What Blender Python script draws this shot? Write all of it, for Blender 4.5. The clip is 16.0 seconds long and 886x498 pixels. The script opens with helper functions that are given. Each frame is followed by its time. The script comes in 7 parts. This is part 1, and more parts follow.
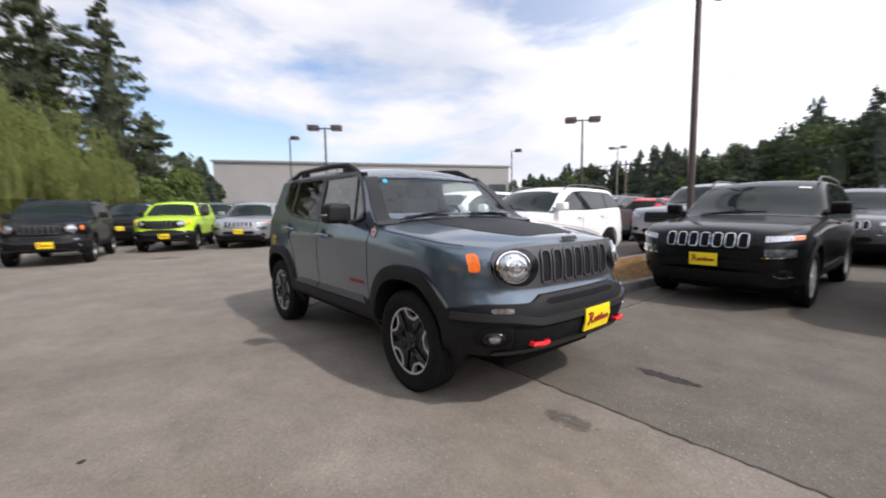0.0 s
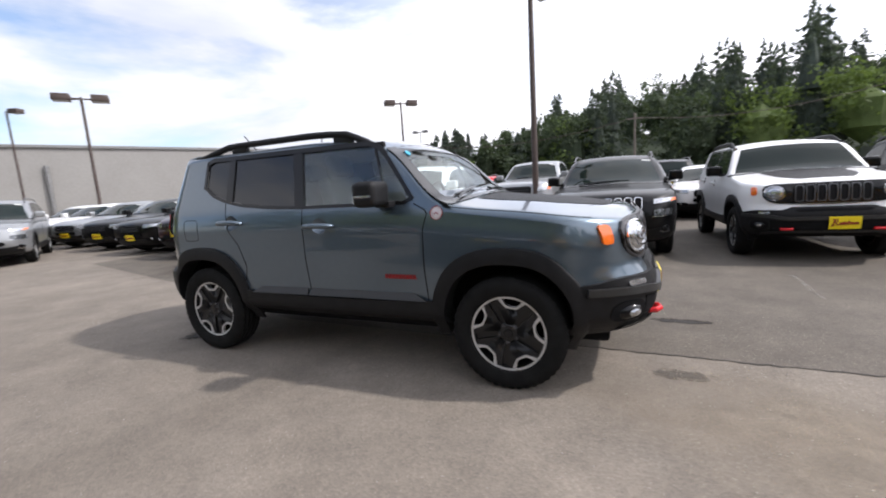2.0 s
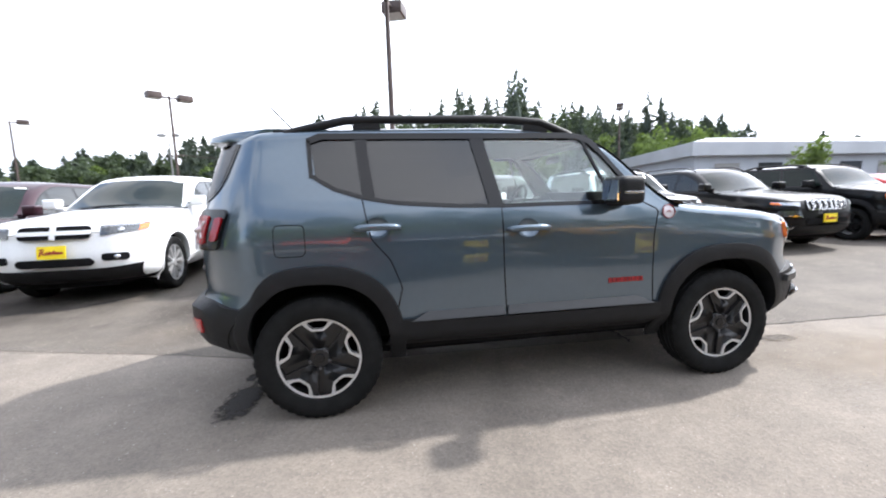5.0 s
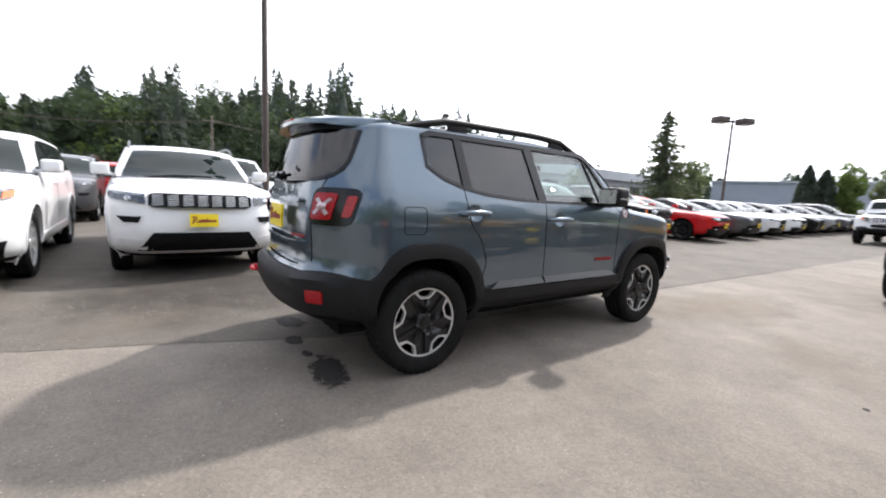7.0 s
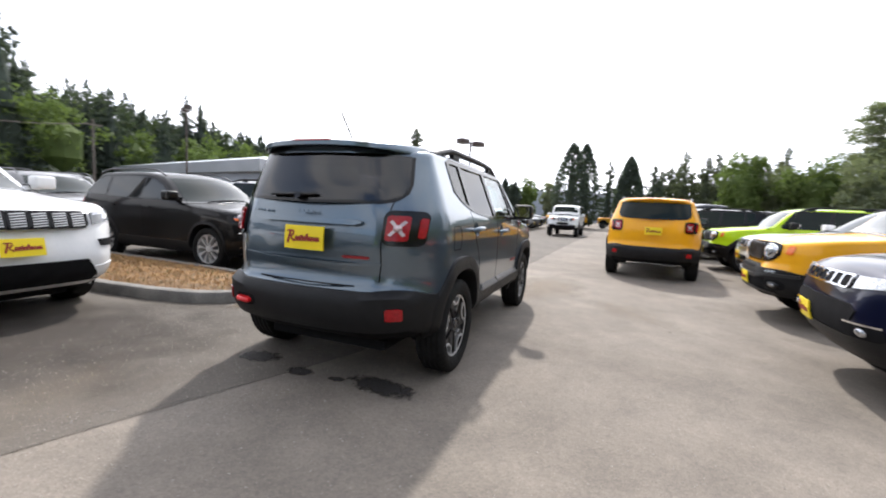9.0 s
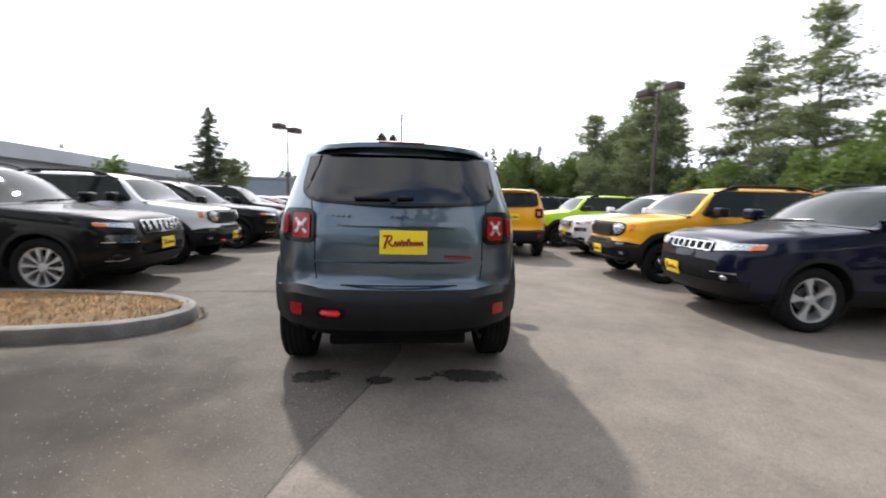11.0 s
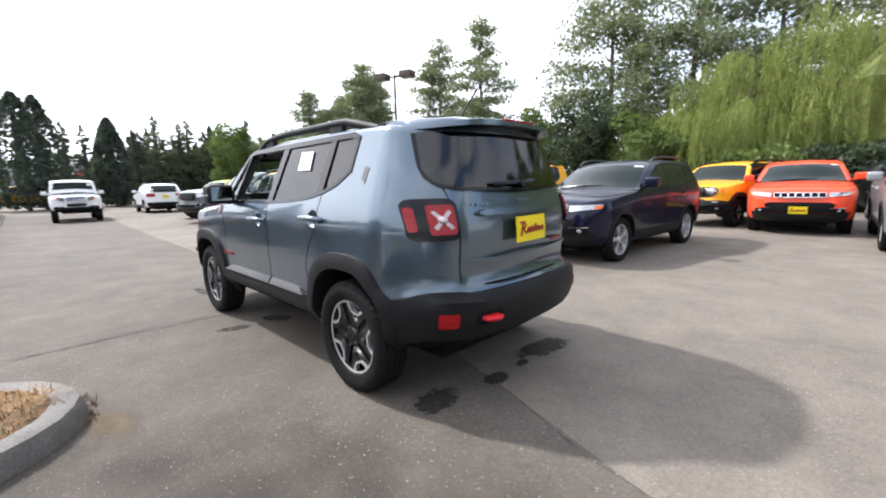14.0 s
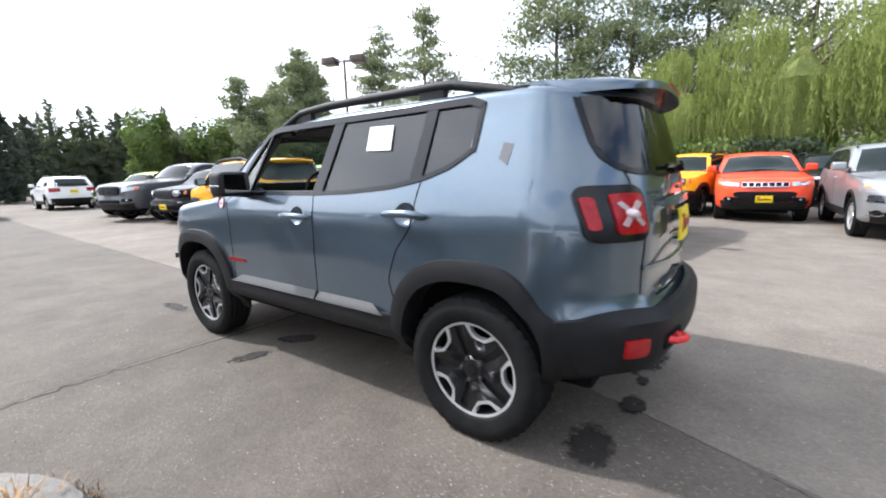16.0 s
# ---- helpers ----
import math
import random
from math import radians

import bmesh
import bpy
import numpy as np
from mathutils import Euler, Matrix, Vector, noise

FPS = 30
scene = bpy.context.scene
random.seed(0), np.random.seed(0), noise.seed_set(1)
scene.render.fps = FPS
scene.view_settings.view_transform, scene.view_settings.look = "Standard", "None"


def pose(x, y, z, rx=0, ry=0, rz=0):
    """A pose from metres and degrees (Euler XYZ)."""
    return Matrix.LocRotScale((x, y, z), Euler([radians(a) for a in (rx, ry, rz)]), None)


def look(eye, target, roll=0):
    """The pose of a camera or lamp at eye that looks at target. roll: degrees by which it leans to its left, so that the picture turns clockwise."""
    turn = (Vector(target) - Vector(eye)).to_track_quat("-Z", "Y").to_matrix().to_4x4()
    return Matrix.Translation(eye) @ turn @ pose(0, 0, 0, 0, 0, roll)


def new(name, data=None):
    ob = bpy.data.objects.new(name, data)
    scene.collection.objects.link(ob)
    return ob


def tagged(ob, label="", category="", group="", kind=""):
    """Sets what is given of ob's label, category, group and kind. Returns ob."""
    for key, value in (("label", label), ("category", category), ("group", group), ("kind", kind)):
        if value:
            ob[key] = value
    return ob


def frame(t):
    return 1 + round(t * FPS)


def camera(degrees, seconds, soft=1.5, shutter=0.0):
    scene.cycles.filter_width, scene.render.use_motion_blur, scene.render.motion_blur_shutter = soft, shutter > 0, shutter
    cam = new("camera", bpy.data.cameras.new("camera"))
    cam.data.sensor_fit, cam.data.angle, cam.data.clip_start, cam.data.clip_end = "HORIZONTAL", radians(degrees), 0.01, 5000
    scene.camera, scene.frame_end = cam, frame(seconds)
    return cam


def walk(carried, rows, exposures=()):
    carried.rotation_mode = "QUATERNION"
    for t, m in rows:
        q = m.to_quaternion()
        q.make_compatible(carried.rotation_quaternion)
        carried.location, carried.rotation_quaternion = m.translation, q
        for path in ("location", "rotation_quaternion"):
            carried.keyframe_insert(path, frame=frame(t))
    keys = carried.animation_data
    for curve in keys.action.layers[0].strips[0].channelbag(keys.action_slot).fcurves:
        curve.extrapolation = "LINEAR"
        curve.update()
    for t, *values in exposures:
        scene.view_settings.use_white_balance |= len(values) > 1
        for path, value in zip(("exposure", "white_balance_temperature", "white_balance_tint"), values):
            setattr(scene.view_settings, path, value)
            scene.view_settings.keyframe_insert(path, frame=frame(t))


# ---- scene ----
cam = camera(93.6, 16.0, 1.9, 0.5)
PATH = [
    (0, (3.631, -2.472, 1.262), (2.095, -1.204, 1.076), -0.7),
    (0.5, (3.244, -2.76, 1.263), (1.934, -1.268, 1.028), 0.2),
    (1, (2.849, -3.028, 1.262), (1.726, -1.388, 1.036), -2.7),
    (1.5, (2.398, -3.133, 1.261), (1.416, -1.411, 0.992), -2.8),
    (2, (1.936, -3.218, 1.258), (1.135, -1.409, 0.967), -3.6),
    (2.5, (1.469, -3.176, 1.248), (0.843, -1.299, 0.955), -2.3),
    (3, (0.97, -3.111, 1.237), (0.556, -1.174, 0.957), -1.6),
    (3.5, (0.495, -3.037, 1.243), (0.3, -1.069, 0.95), -2.3),
    (4, (0.024, -3.014, 1.262), (0.033, -1.031, 0.997), -0.5),
    (4.2, (-0.181, -3.058, 1.264), (-0.126, -1.076, 0.998), -2.2),
    (6.3, (-2.118, -3.255, 1.219), (-1.265, -1.456, 1.036), 3.0),
    (6.5, (-2.317, -3.263, 1.22), (-1.378, -1.508, 1.019), 2.0),
    (7, (-2.733, -3.102, 1.218), (-1.6, -1.476, 0.947), 2.9),
    (7.5, (-3.127, -2.864, 1.22), (-1.813, -1.376, 0.975), 5.2),
    (8, (-3.539, -2.617, 1.238), (-2.03, -1.326, 0.999), 4.5),
    (8.5, (-3.847, -2.25, 1.244), (-2.143, -1.231, 1.002), 4.0),
    (8.7, (-4.024, -2.103, 1.237), (-2.246, -1.214, 1.02), 3.4),
    (10.8, (-4.705, -0.169, 1.261), (-2.718, -0.244, 1.048), 2.7),
    (11, (-4.739, 0.025, 1.258), (-2.763, -0.197, 1.045), 1.5),
    (11.5, (-4.634, 0.486, 1.262), (-2.698, 0.039, 1.036), 1.8),
    (12, (-4.469, 0.938, 1.254), (-2.604, 0.257, 1.012), 2.1),
    (12.5, (-4.287, 1.358, 1.265), (-2.518, 0.457, 1.024), 1.8),
    (13, (-3.996, 1.668, 1.284), (-2.325, 0.606, 1.002), 1.5),
    (13.5, (-3.761, 2.022, 1.306), (-2.234, 0.763, 1.019), 0.1),
    (14, (-3.46, 2.212, 1.293), (-2.069, 0.809, 0.98), -1.4),
    (14.5, (-3.163, 2.408, 1.286), (-1.846, 0.934, 0.983), -1.3),
    (15, (-2.879, 2.496, 1.278), (-1.631, 0.962, 0.976), -2.1),
    (15.5, (-2.598, 2.449, 1.28), (-1.393, 0.889, 0.944), -1.0),
    (16, (-2.273, 2.413, 1.271), (-1.115, 0.821, 0.918), -1.5),
]
EXPOSURES = [(0.0, 0.94, 6300, 15.5), (1.5, 0.97, 6250, 15), (2.5, 1.38, 6300, 15), (3.5, 1.82, 6150, 13.5), (4.2, 2.07, 6000, 12.5), (7.0, 1.54, 6250, 13), (8.5, 1.51, 6300, 13), (11.0, 1.30, 6300, 13), (12.5, 1.40, 6250, 13), (14.0, 1.62, 6150, 13), (16.0, 1.76, 6000, 12)]
walk(cam, [(t, look(eye, target, roll)) for t, eye, target, roll in PATH], EXPOSURES)

# ---- world, sun, exposure ----
SUN_AZ = Vector((0.92, 0.30, 0.0)).normalized()
SUN_EL = radians(47.5)
world = bpy.data.worlds.new("world")
scene.world = world
world.use_nodes = True
wn, wl = world.node_tree.nodes, world.node_tree.links
wn.clear()
sky = wn.new("ShaderNodeTexSky")
sky.sky_type = "NISHITA"
sky.sun_disc = False
sky.sun_elevation = SUN_EL
sky.sun_rotation = math.atan2(SUN_AZ.x, SUN_AZ.y)
sky.air_density, sky.dust_density = 1.0, 1.5
w_sky = wn.new("ShaderNodeBackground")
w_sky.inputs["Strength"].default_value = 0.10
wl.new(sky.outputs[0], w_sky.inputs["Color"])
w_geo = wn.new("ShaderNodeTexCoord")
w_map = wn.new("ShaderNodeMapping")
w_map.inputs["Scale"].default_value = (1.0, 1.0, 3.2)
w_map.inputs["Location"].default_value = (0.35, 0.2, 0.1)
wl.new(w_geo.outputs["Generated"], w_map.inputs["Vector"])
w_noise = wn.new("ShaderNodeTexNoise")
w_noise.inputs["Scale"].default_value = 1.5
w_noise.inputs["Detail"].default_value = 7.0
w_noise.inputs["Roughness"].default_value = 0.55
w_noise.inputs["Distortion"].default_value = 0.3
wl.new(w_map.outputs[0], w_noise.inputs["Vector"])
w_ramp = wn.new("ShaderNodeValToRGB")
w_ramp.color_ramp.elements[0].position = 0.41
w_ramp.color_ramp.elements[0].color = (0.08, 0.08, 0.08, 1)
w_ramp.color_ramp.elements[1].position = 0.53
w_ramp.color_ramp.elements[1].color = (1, 1, 1, 1)
wl.new(w_noise.outputs["Fac"], w_ramp.inputs["Fac"])
w_shade = wn.new("ShaderNodeTexNoise")
w_shade.inputs["Scale"].default_value = 3.0
w_shade.inputs["Detail"].default_value = 5.0
wl.new(w_map.outputs[0], w_shade.inputs["Vector"])
w_tint = wn.new("ShaderNodeValToRGB")
w_tint.color_ramp.elements[0].position = 0.3
w_tint.color_ramp.elements[0].color = (0.72, 0.77, 0.85, 1)
w_tint.color_ramp.elements[1].position = 0.62
w_tint.color_ramp.elements[1].color = (1.0, 1.0, 1.0, 1)
wl.new(w_shade.outputs["Fac"], w_tint.inputs["Fac"])
# thicker bright cloud on the sunny and northern side of the sky
w_dot = wn.new("ShaderNodeVectorMath")
w_dot.operation = "DOT_PRODUCT"
w_dot.inputs[1].default_value = (0.80, 0.25, 0.15)
wl.new(w_geo.outputs["Generated"], w_dot.inputs[0])
w_side = wn.new("ShaderNodeMapRange")
w_side.inputs["From Min"].default_value = -0.55
w_side.inputs["From Max"].default_value = 0.32
wl.new(w_dot.outputs["Value"], w_side.inputs["Value"])
# the cloud sheet thins out overhead, where blue shows between the clouds
w_up = wn.new("ShaderNodeSeparateXYZ")
wl.new(w_geo.outputs["Generated"], w_up.inputs[0])
w_thin = wn.new("ShaderNodeMapRange")
w_thin.interpolation_type = "SMOOTHSTEP"
w_thin.inputs["From Min"].default_value, w_thin.inputs["From Max"].default_value = 0.48, 0.82
w_thin.inputs["To Min"].default_value, w_thin.inputs["To Max"].default_value = 1.0, 0.85
wl.new(w_up.outputs["Z"], w_thin.inputs["Value"])
w_sheet = wn.new("ShaderNodeMath")
w_sheet.operation = "MULTIPLY"
wl.new(w_side.outputs[0], w_sheet.inputs[0])
wl.new(w_thin.outputs[0], w_sheet.inputs[1])
w_fac = wn.new("ShaderNodeMath")
w_fac.operation = "MAXIMUM"
wl.new(w_ramp.outputs["Color"], w_fac.inputs[0])
wl.new(w_sheet.outputs[0], w_fac.inputs[1])
w_cloud = wn.new("ShaderNodeBackground")
w_cloud.inputs["Strength"].default_value = 0.72
w_sun = wn.new("ShaderNodeVectorMath")
w_sun.operation = "DOT_PRODUCT"
w_sun.inputs[1].default_value = (0.80, 0.32, 0.15)
wl.new(w_geo.outputs["Generated"], w_sun.inputs[0])
w_glow = wn.new("ShaderNodeMapRange")
w_glow.inputs["From Min"].default_value, w_glow.inputs["From Max"].default_value = -0.3, 0.75
w_glow.inputs["To Min"].default_value, w_glow.inputs["To Max"].default_value = 0.72, 1.50
wl.new(w_sun.outputs["Value"], w_glow.inputs["Value"])
w_bright = wn.new("ShaderNodeVectorMath")
w_bright.operation = "SCALE"
wl.new(w_tint.outputs["Color"], w_bright.inputs[0])
wl.new(w_glow.outputs[0], w_bright.inputs["Scale"])
wl.new(w_bright.outputs[0], w_cloud.inputs["Color"])
w_mix = wn.new("ShaderNodeMixShader")
wl.new(w_fac.outputs[0], w_mix.inputs["Fac"])
wl.new(w_sky.outputs[0], w_mix.inputs[1])
wl.new(w_cloud.outputs[0], w_mix.inputs[2])
w_out = wn.new("ShaderNodeOutputWorld")
wl.new(w_mix.outputs[0], w_out.inputs["Surface"])

sun_data = bpy.data.lights.new("sun", "SUN")
sun_data.energy = 1.8
sun_data.angle = radians(2.2)
sun_data.color = (1.0, 0.95, 0.87)
sun = new("sun", sun_data)
sun_dir = Vector((SUN_AZ.x * math.cos(SUN_EL), SUN_AZ.y * math.cos(SUN_EL), math.sin(SUN_EL)))
sun.matrix_world = look(sun_dir * 60, (0, 0, 0))


# ---- materials ----
def mat(name, base, rough=0.6, metal=0.0, scale=6.0, var=0.15, bump=0.0, bump_scale=None, coat=0.0, spread=0.0, spec=0.5, fine=0.0, coat_ior=1.5):
    """A procedural surface: base colour with broad and fine variation, bump, and optional clear coat."""
    m = bpy.data.materials.new(name)
    m.use_nodes = True
    n, l = m.node_tree.nodes, m.node_tree.links
    b = n["Principled BSDF"]
    b.inputs["Metallic"].default_value = metal
    b.inputs["Roughness"].default_value = rough
    b.inputs["Coat Weight"].default_value = coat
    b.inputs["Coat Roughness"].default_value = 0.025
    b.inputs["Coat IOR"].default_value = coat_ior
    b.inputs["Specular IOR Level"].default_value = spec
    tc = n.new("ShaderNodeTexCoord")
    no = n.new("ShaderNodeTexNoise")
    no.inputs["Scale"].default_value = scale
    no.inputs["Detail"].default_value = 6.0
    l.new(tc.outputs["Object"], no.inputs["Vector"])
    mr = n.new("ShaderNodeMapRange")
    mr.inputs["From Min"].default_value, mr.inputs["From Max"].default_value = 0.3, 0.7
    mr.inputs["To Min"].default_value, mr.inputs["To Max"].default_value = 1 - var, 1 + var
    l.new(no.outputs["Fac"], mr.inputs["Value"])
    fac = mr.outputs[0]
    if fine:
        n2 = n.new("ShaderNodeTexNoise")
        n2.inputs["Scale"].default_value = scale * 14
        n2.inputs["Detail"].default_value = 3.0
        l.new(tc.outputs["Object"], n2.inputs["Vector"])
        m2 = n.new("ShaderNodeMapRange")
        m2.inputs["From Min"].default_value, m2.inputs["From Max"].default_value = 0.3, 0.7
        m2.inputs["To Min"].default_value, m2.inputs["To Max"].default_value = 1 - fine, 1 + fine
        l.new(n2.outputs["Fac"], m2.inputs["Value"])
        mu = n.new("ShaderNodeMath")
        mu.operation = "MULTIPLY"
        l.new(fac, mu.inputs[0])
        l.new(m2.outputs[0], mu.inputs[1])
        fac = mu.outputs[0]
    if spread:
        oi = n.new("ShaderNodeObjectInfo")
        m3 = n.new("ShaderNodeMapRange")
        m3.inputs["To Min"].default_value, m3.inputs["To Max"].default_value = 1 - spread, 1 + spread
        l.new(oi.outputs["Random"], m3.inputs["Value"])
        mu = n.new("ShaderNodeMath")
        mu.operation = "MULTIPLY"
        l.new(fac, mu.inputs[0])
        l.new(m3.outputs[0], mu.inputs[1])
        fac = mu.outputs[0]
    sc = n.new("ShaderNodeVectorMath")
    sc.operation = "SCALE"
    sc.inputs[0].default_value = base
    l.new(fac, sc.inputs["Scale"])
    l.new(sc.outputs[0], b.inputs["Base Color"])
    if bump:
        nb = n.new("ShaderNodeTexNoise")
        nb.inputs["Scale"].default_value = bump_scale or scale * 8
        nb.inputs["Detail"].default_value = 4.0
        l.new(tc.outputs["Object"], nb.inputs["Vector"])
        bp = n.new("ShaderNodeBump")
        bp.inputs["Strength"].default_value = bump
        bp.inputs["Distance"].default_value = 0.01
        l.new(nb.outputs["Fac"], bp.inputs["Height"])
        l.new(bp.outputs[0], b.inputs["Normal"])
    return m


def paint(name, base, metal=0.0, rough=0.32, coat=0.6, ior=1.5):
    return mat(name, base, rough, metal, scale=2.0, var=0.04, coat=coat, fine=0.02, spec=0.10, coat_ior=ior)


def glass(name, tint, gloss=0.035):
    m = bpy.data.materials.new(name)
    m.use_nodes = True
    n, l = m.node_tree.nodes, m.node_tree.links
    n.clear()
    tr = n.new("ShaderNodeBsdfTransparent")
    tr.inputs["Color"].default_value = (*tint, 1)
    gl = n.new("ShaderNodeBsdfGlossy")
    gl.inputs["Roughness"].default_value = 0.02
    lw = n.new("ShaderNodeLayerWeight")
    lw.inputs["Blend"].default_value = 0.5
    pw = n.new("ShaderNodeMath")
    pw.operation = "POWER"
    pw.inputs[1].default_value = 3.5
    l.new(lw.outputs["Facing"], pw.inputs[0])
    fr = n.new("ShaderNodeMath")
    fr.operation = "MULTIPLY_ADD"
    fr.inputs[1].default_value, fr.inputs[2].default_value = 0.42, gloss
    l.new(pw.outputs[0], fr.inputs[0])
    mx = n.new("ShaderNodeMixShader")
    out = n.new("ShaderNodeOutputMaterial")
    l.new(fr.outputs[0], mx.inputs["Fac"])
    l.new(tr.outputs[0], mx.inputs[1])
    l.new(gl.outputs[0], mx.inputs[2])
    l.new(mx.outputs[0], out.inputs["Surface"])
    return m


M = {
    "anvil": paint("anvil_paint", (0.099, 0.134, 0.169), 0.7, 0.28, 1.0, 1.6),
    "black": paint("black_paint", (0.003, 0.003, 0.0035), 0.0, 0.4, 0.5, 1.40),
    "white": paint("white_paint", (0.78, 0.78, 0.78)),
    "silver": paint("silver_paint", (0.33, 0.34, 0.35), 0.6, 0.35),
    "grey": paint("grey_paint", (0.10, 0.10, 0.105), 0.4, 0.35),
    "navy": paint("navy_paint", (0.0045, 0.006, 0.023), 0.2, 0.3, 0.6),
    "maroon": paint("maroon_paint", (0.035, 0.012, 0.018), 0.3),
    "red": paint("red_paint", (0.50, 0.012, 0.015)),
    "orange": paint("orange_paint", (0.86, 0.075, 0.025)),
    "amber_y": paint("amber_yellow_paint", (0.84, 0.40, 0.014)),
    "lime": paint("lime_paint", (0.46, 0.70, 0.014)),
    "olive": paint("olive_paint", (0.035, 0.042, 0.022)),
    "cladding": mat("black_plastic", (0.0105, 0.0105, 0.0115), 0.52, 0, 9, 0.18, 0.15, 400, spec=0.22, fine=0.1),
    "satin": mat("satin_black_plastic", (0.016, 0.016, 0.016), 0.42, 0, 9, 0.15, 0.1, 300, spec=0.5, fine=0.1),
    "trim": mat("gloss_black_trim", (0.006, 0.006, 0.007), 0.18, 0, 9, 0.1, spec=0.35),
    "dark": mat("dark_interior", (0.010, 0.010, 0.011), 0.85, 0, 9, 0.2, spec=0.08),
    "seat": mat("grey_seat_cloth", (0.075, 0.075, 0.078), 0.85, 0, 30, 0.2, 0.2),
    "rubber": mat("tyre_rubber", (0.0105, 0.0105, 0.0105), 0.75, 0, 12, 0.25, 0.2, 200, fine=0.15, spec=0.12),
    "alloy": mat("machined_alloy", (0.55, 0.55, 0.55), 0.32, 0.55, 14, 0.08),
    "rim_black": mat("satin_black_rim", (0.012, 0.012, 0.013), 0.32, 0.2, 10, 0.1),
    "chrome": mat("chrome", (0.75, 0.75, 0.76), 0.08, 1.0, 10, 0.03),
    # dark mesh, darkened further for the shade inside the deep slots
    "slot_mesh": mat("dark_grille_mesh", (0.007, 0.007, 0.008), 0.7, 0, 40, 0.3, 0.5, 160, spec=0.2),
    "frame_grey": mat("grey_metallic_trim", (0.085, 0.085, 0.09), 0.34, 0.5, 10, 0.05),
    "lens": mat("clear_lamp_lens", (0.42, 0.43, 0.45), 0.08, 0.85, 60, 0.5, 0.25, 90, coat=1.0),
    "lens_dark": mat("smoked_lamp_lens", (0.07, 0.075, 0.08), 0.10, 0.5, 30, 0.35, 0.08, 60, coat=1.0),
    "amber": mat("amber_lens", (0.85, 0.16, 0.01), 0.18, 0, 30, 0.1, coat=1.0),
    "redlens": mat("red_lens", (0.30, 0.004, 0.008), 0.2, 0, 50, 0.25, 0.12, 150, coat=0.4, spec=0.25),
    "xlens": mat("pale_lamp_cross", (0.50, 0.40, 0.41), 0.2, 0.2, 40, 0.15, coat=1.0),
    "hook": mat("red_hook", (0.62, 0.012, 0.018), 0.35, 0, 20, 0.08),
    "plate": mat("yellow_plate", (0.86, 0.66, 0.008), 0.45, 0, 8, 0.04),
    "plate_ink": mat("plate_ink", (0.26, 0.02, 0.012), 0.5, 0, 8, 0.05),
    "paper": mat("white_paper", (0.72, 0.72, 0.70), 0.8, 0, 9, 0.05),
    "paper_ink": mat("grey_print", (0.30, 0.31, 0.34), 0.8, 0, 9, 0.1),
    "badge_red": mat("dark_red_badge", (0.24, 0.012, 0.015), 0.35, 0.1, 20, 0.1),
    "badge_white": mat("pale_badge", (0.62, 0.58, 0.60), 0.4, 0.1, 20, 0.1),
    "sticker_blue": mat("blue_sticker", (0.02, 0.35, 0.55), 0.5, 0, 20, 0.05),
    "glass_dark": glass("privacy_glass", (0.12, 0.115, 0.13), 0.075),
    "headliner": mat("pale_headliner", (0.11, 0.11, 0.105), 0.9, 0, 20, 0.1, spec=0.1),
    "glass_mid": glass("tinted_glass", (0.92, 0.97, 0.95), 0.075),
    "glass_clear": glass("windscreen_glass", (0.88, 0.94, 0.93)),
    "bgglass": mat("parked_car_glass", (0.009, 0.015, 0.013), 0.03, 0, 3, 0.1, coat=0.0, spec=0.21),
    "bgside": mat("parked_car_side_glass", (0.016, 0.020, 0.021), 0.03, 0, 3, 0.1, coat=0.0, spec=0.5),
    "mirror": mat("mirror_glass", (0.8, 0.8, 0.8), 0.02, 1.0, 5, 0.01),
}


# ---- making meshes ----
def part(name, bm, material, parent=None, label="", smooth=True, ang=40):
    me = bpy.data.meshes.new(name)
    bmesh.ops.recalc_face_normals(bm, faces=bm.faces)
    if smooth:
        for f in bm.faces:
            f.smooth = True
        lim = radians(ang)
        for e in bm.edges:
            if len(e.link_faces) == 2 and e.calc_face_angle(0.0) > lim:
                e.smooth = False
    bm.to_mesh(me)
    bm.free()
    for m in material if isinstance(material, (list, tuple)) else [material]:
        me.materials.append(m)
    ob = new(name, me)
    if parent is not None:
        ob.parent = parent
    if label:
        tagged(ob, label)
    return ob


def thing(name, label, category, group="", kind="", m=None):
    ob = new(name)
    ob.empty_display_size = 0.2
    tagged(ob, label, category, group, kind)
    if m is not None:
        ob.matrix_world = m
    return ob


def box(bm, x0, x1, y0, y1, z0, z1, bevel=0.0, m=None, seg=2):
    r = bmesh.ops.create_cube(bm, size=1.0)
    vs = r["verts"]
    for v in vs:
        v.co = Vector(((x0 + x1) / 2 + v.co.x * (x1 - x0), (y0 + y1) / 2 + v.co.y * (y1 - y0), (z0 + z1) / 2 + v.co.z * (z1 - z0)))
    if bevel > 0:
        es = list({e for v in vs for e in v.link_edges})
        out = bmesh.ops.bevel(bm, geom=es, offset=bevel, segments=seg, affect="EDGES", profile=0.6)
        vs = out["verts"]
    if m is not None:
        bmesh.ops.transform(bm, matrix=m, verts=list(set(vs)))
    return bm


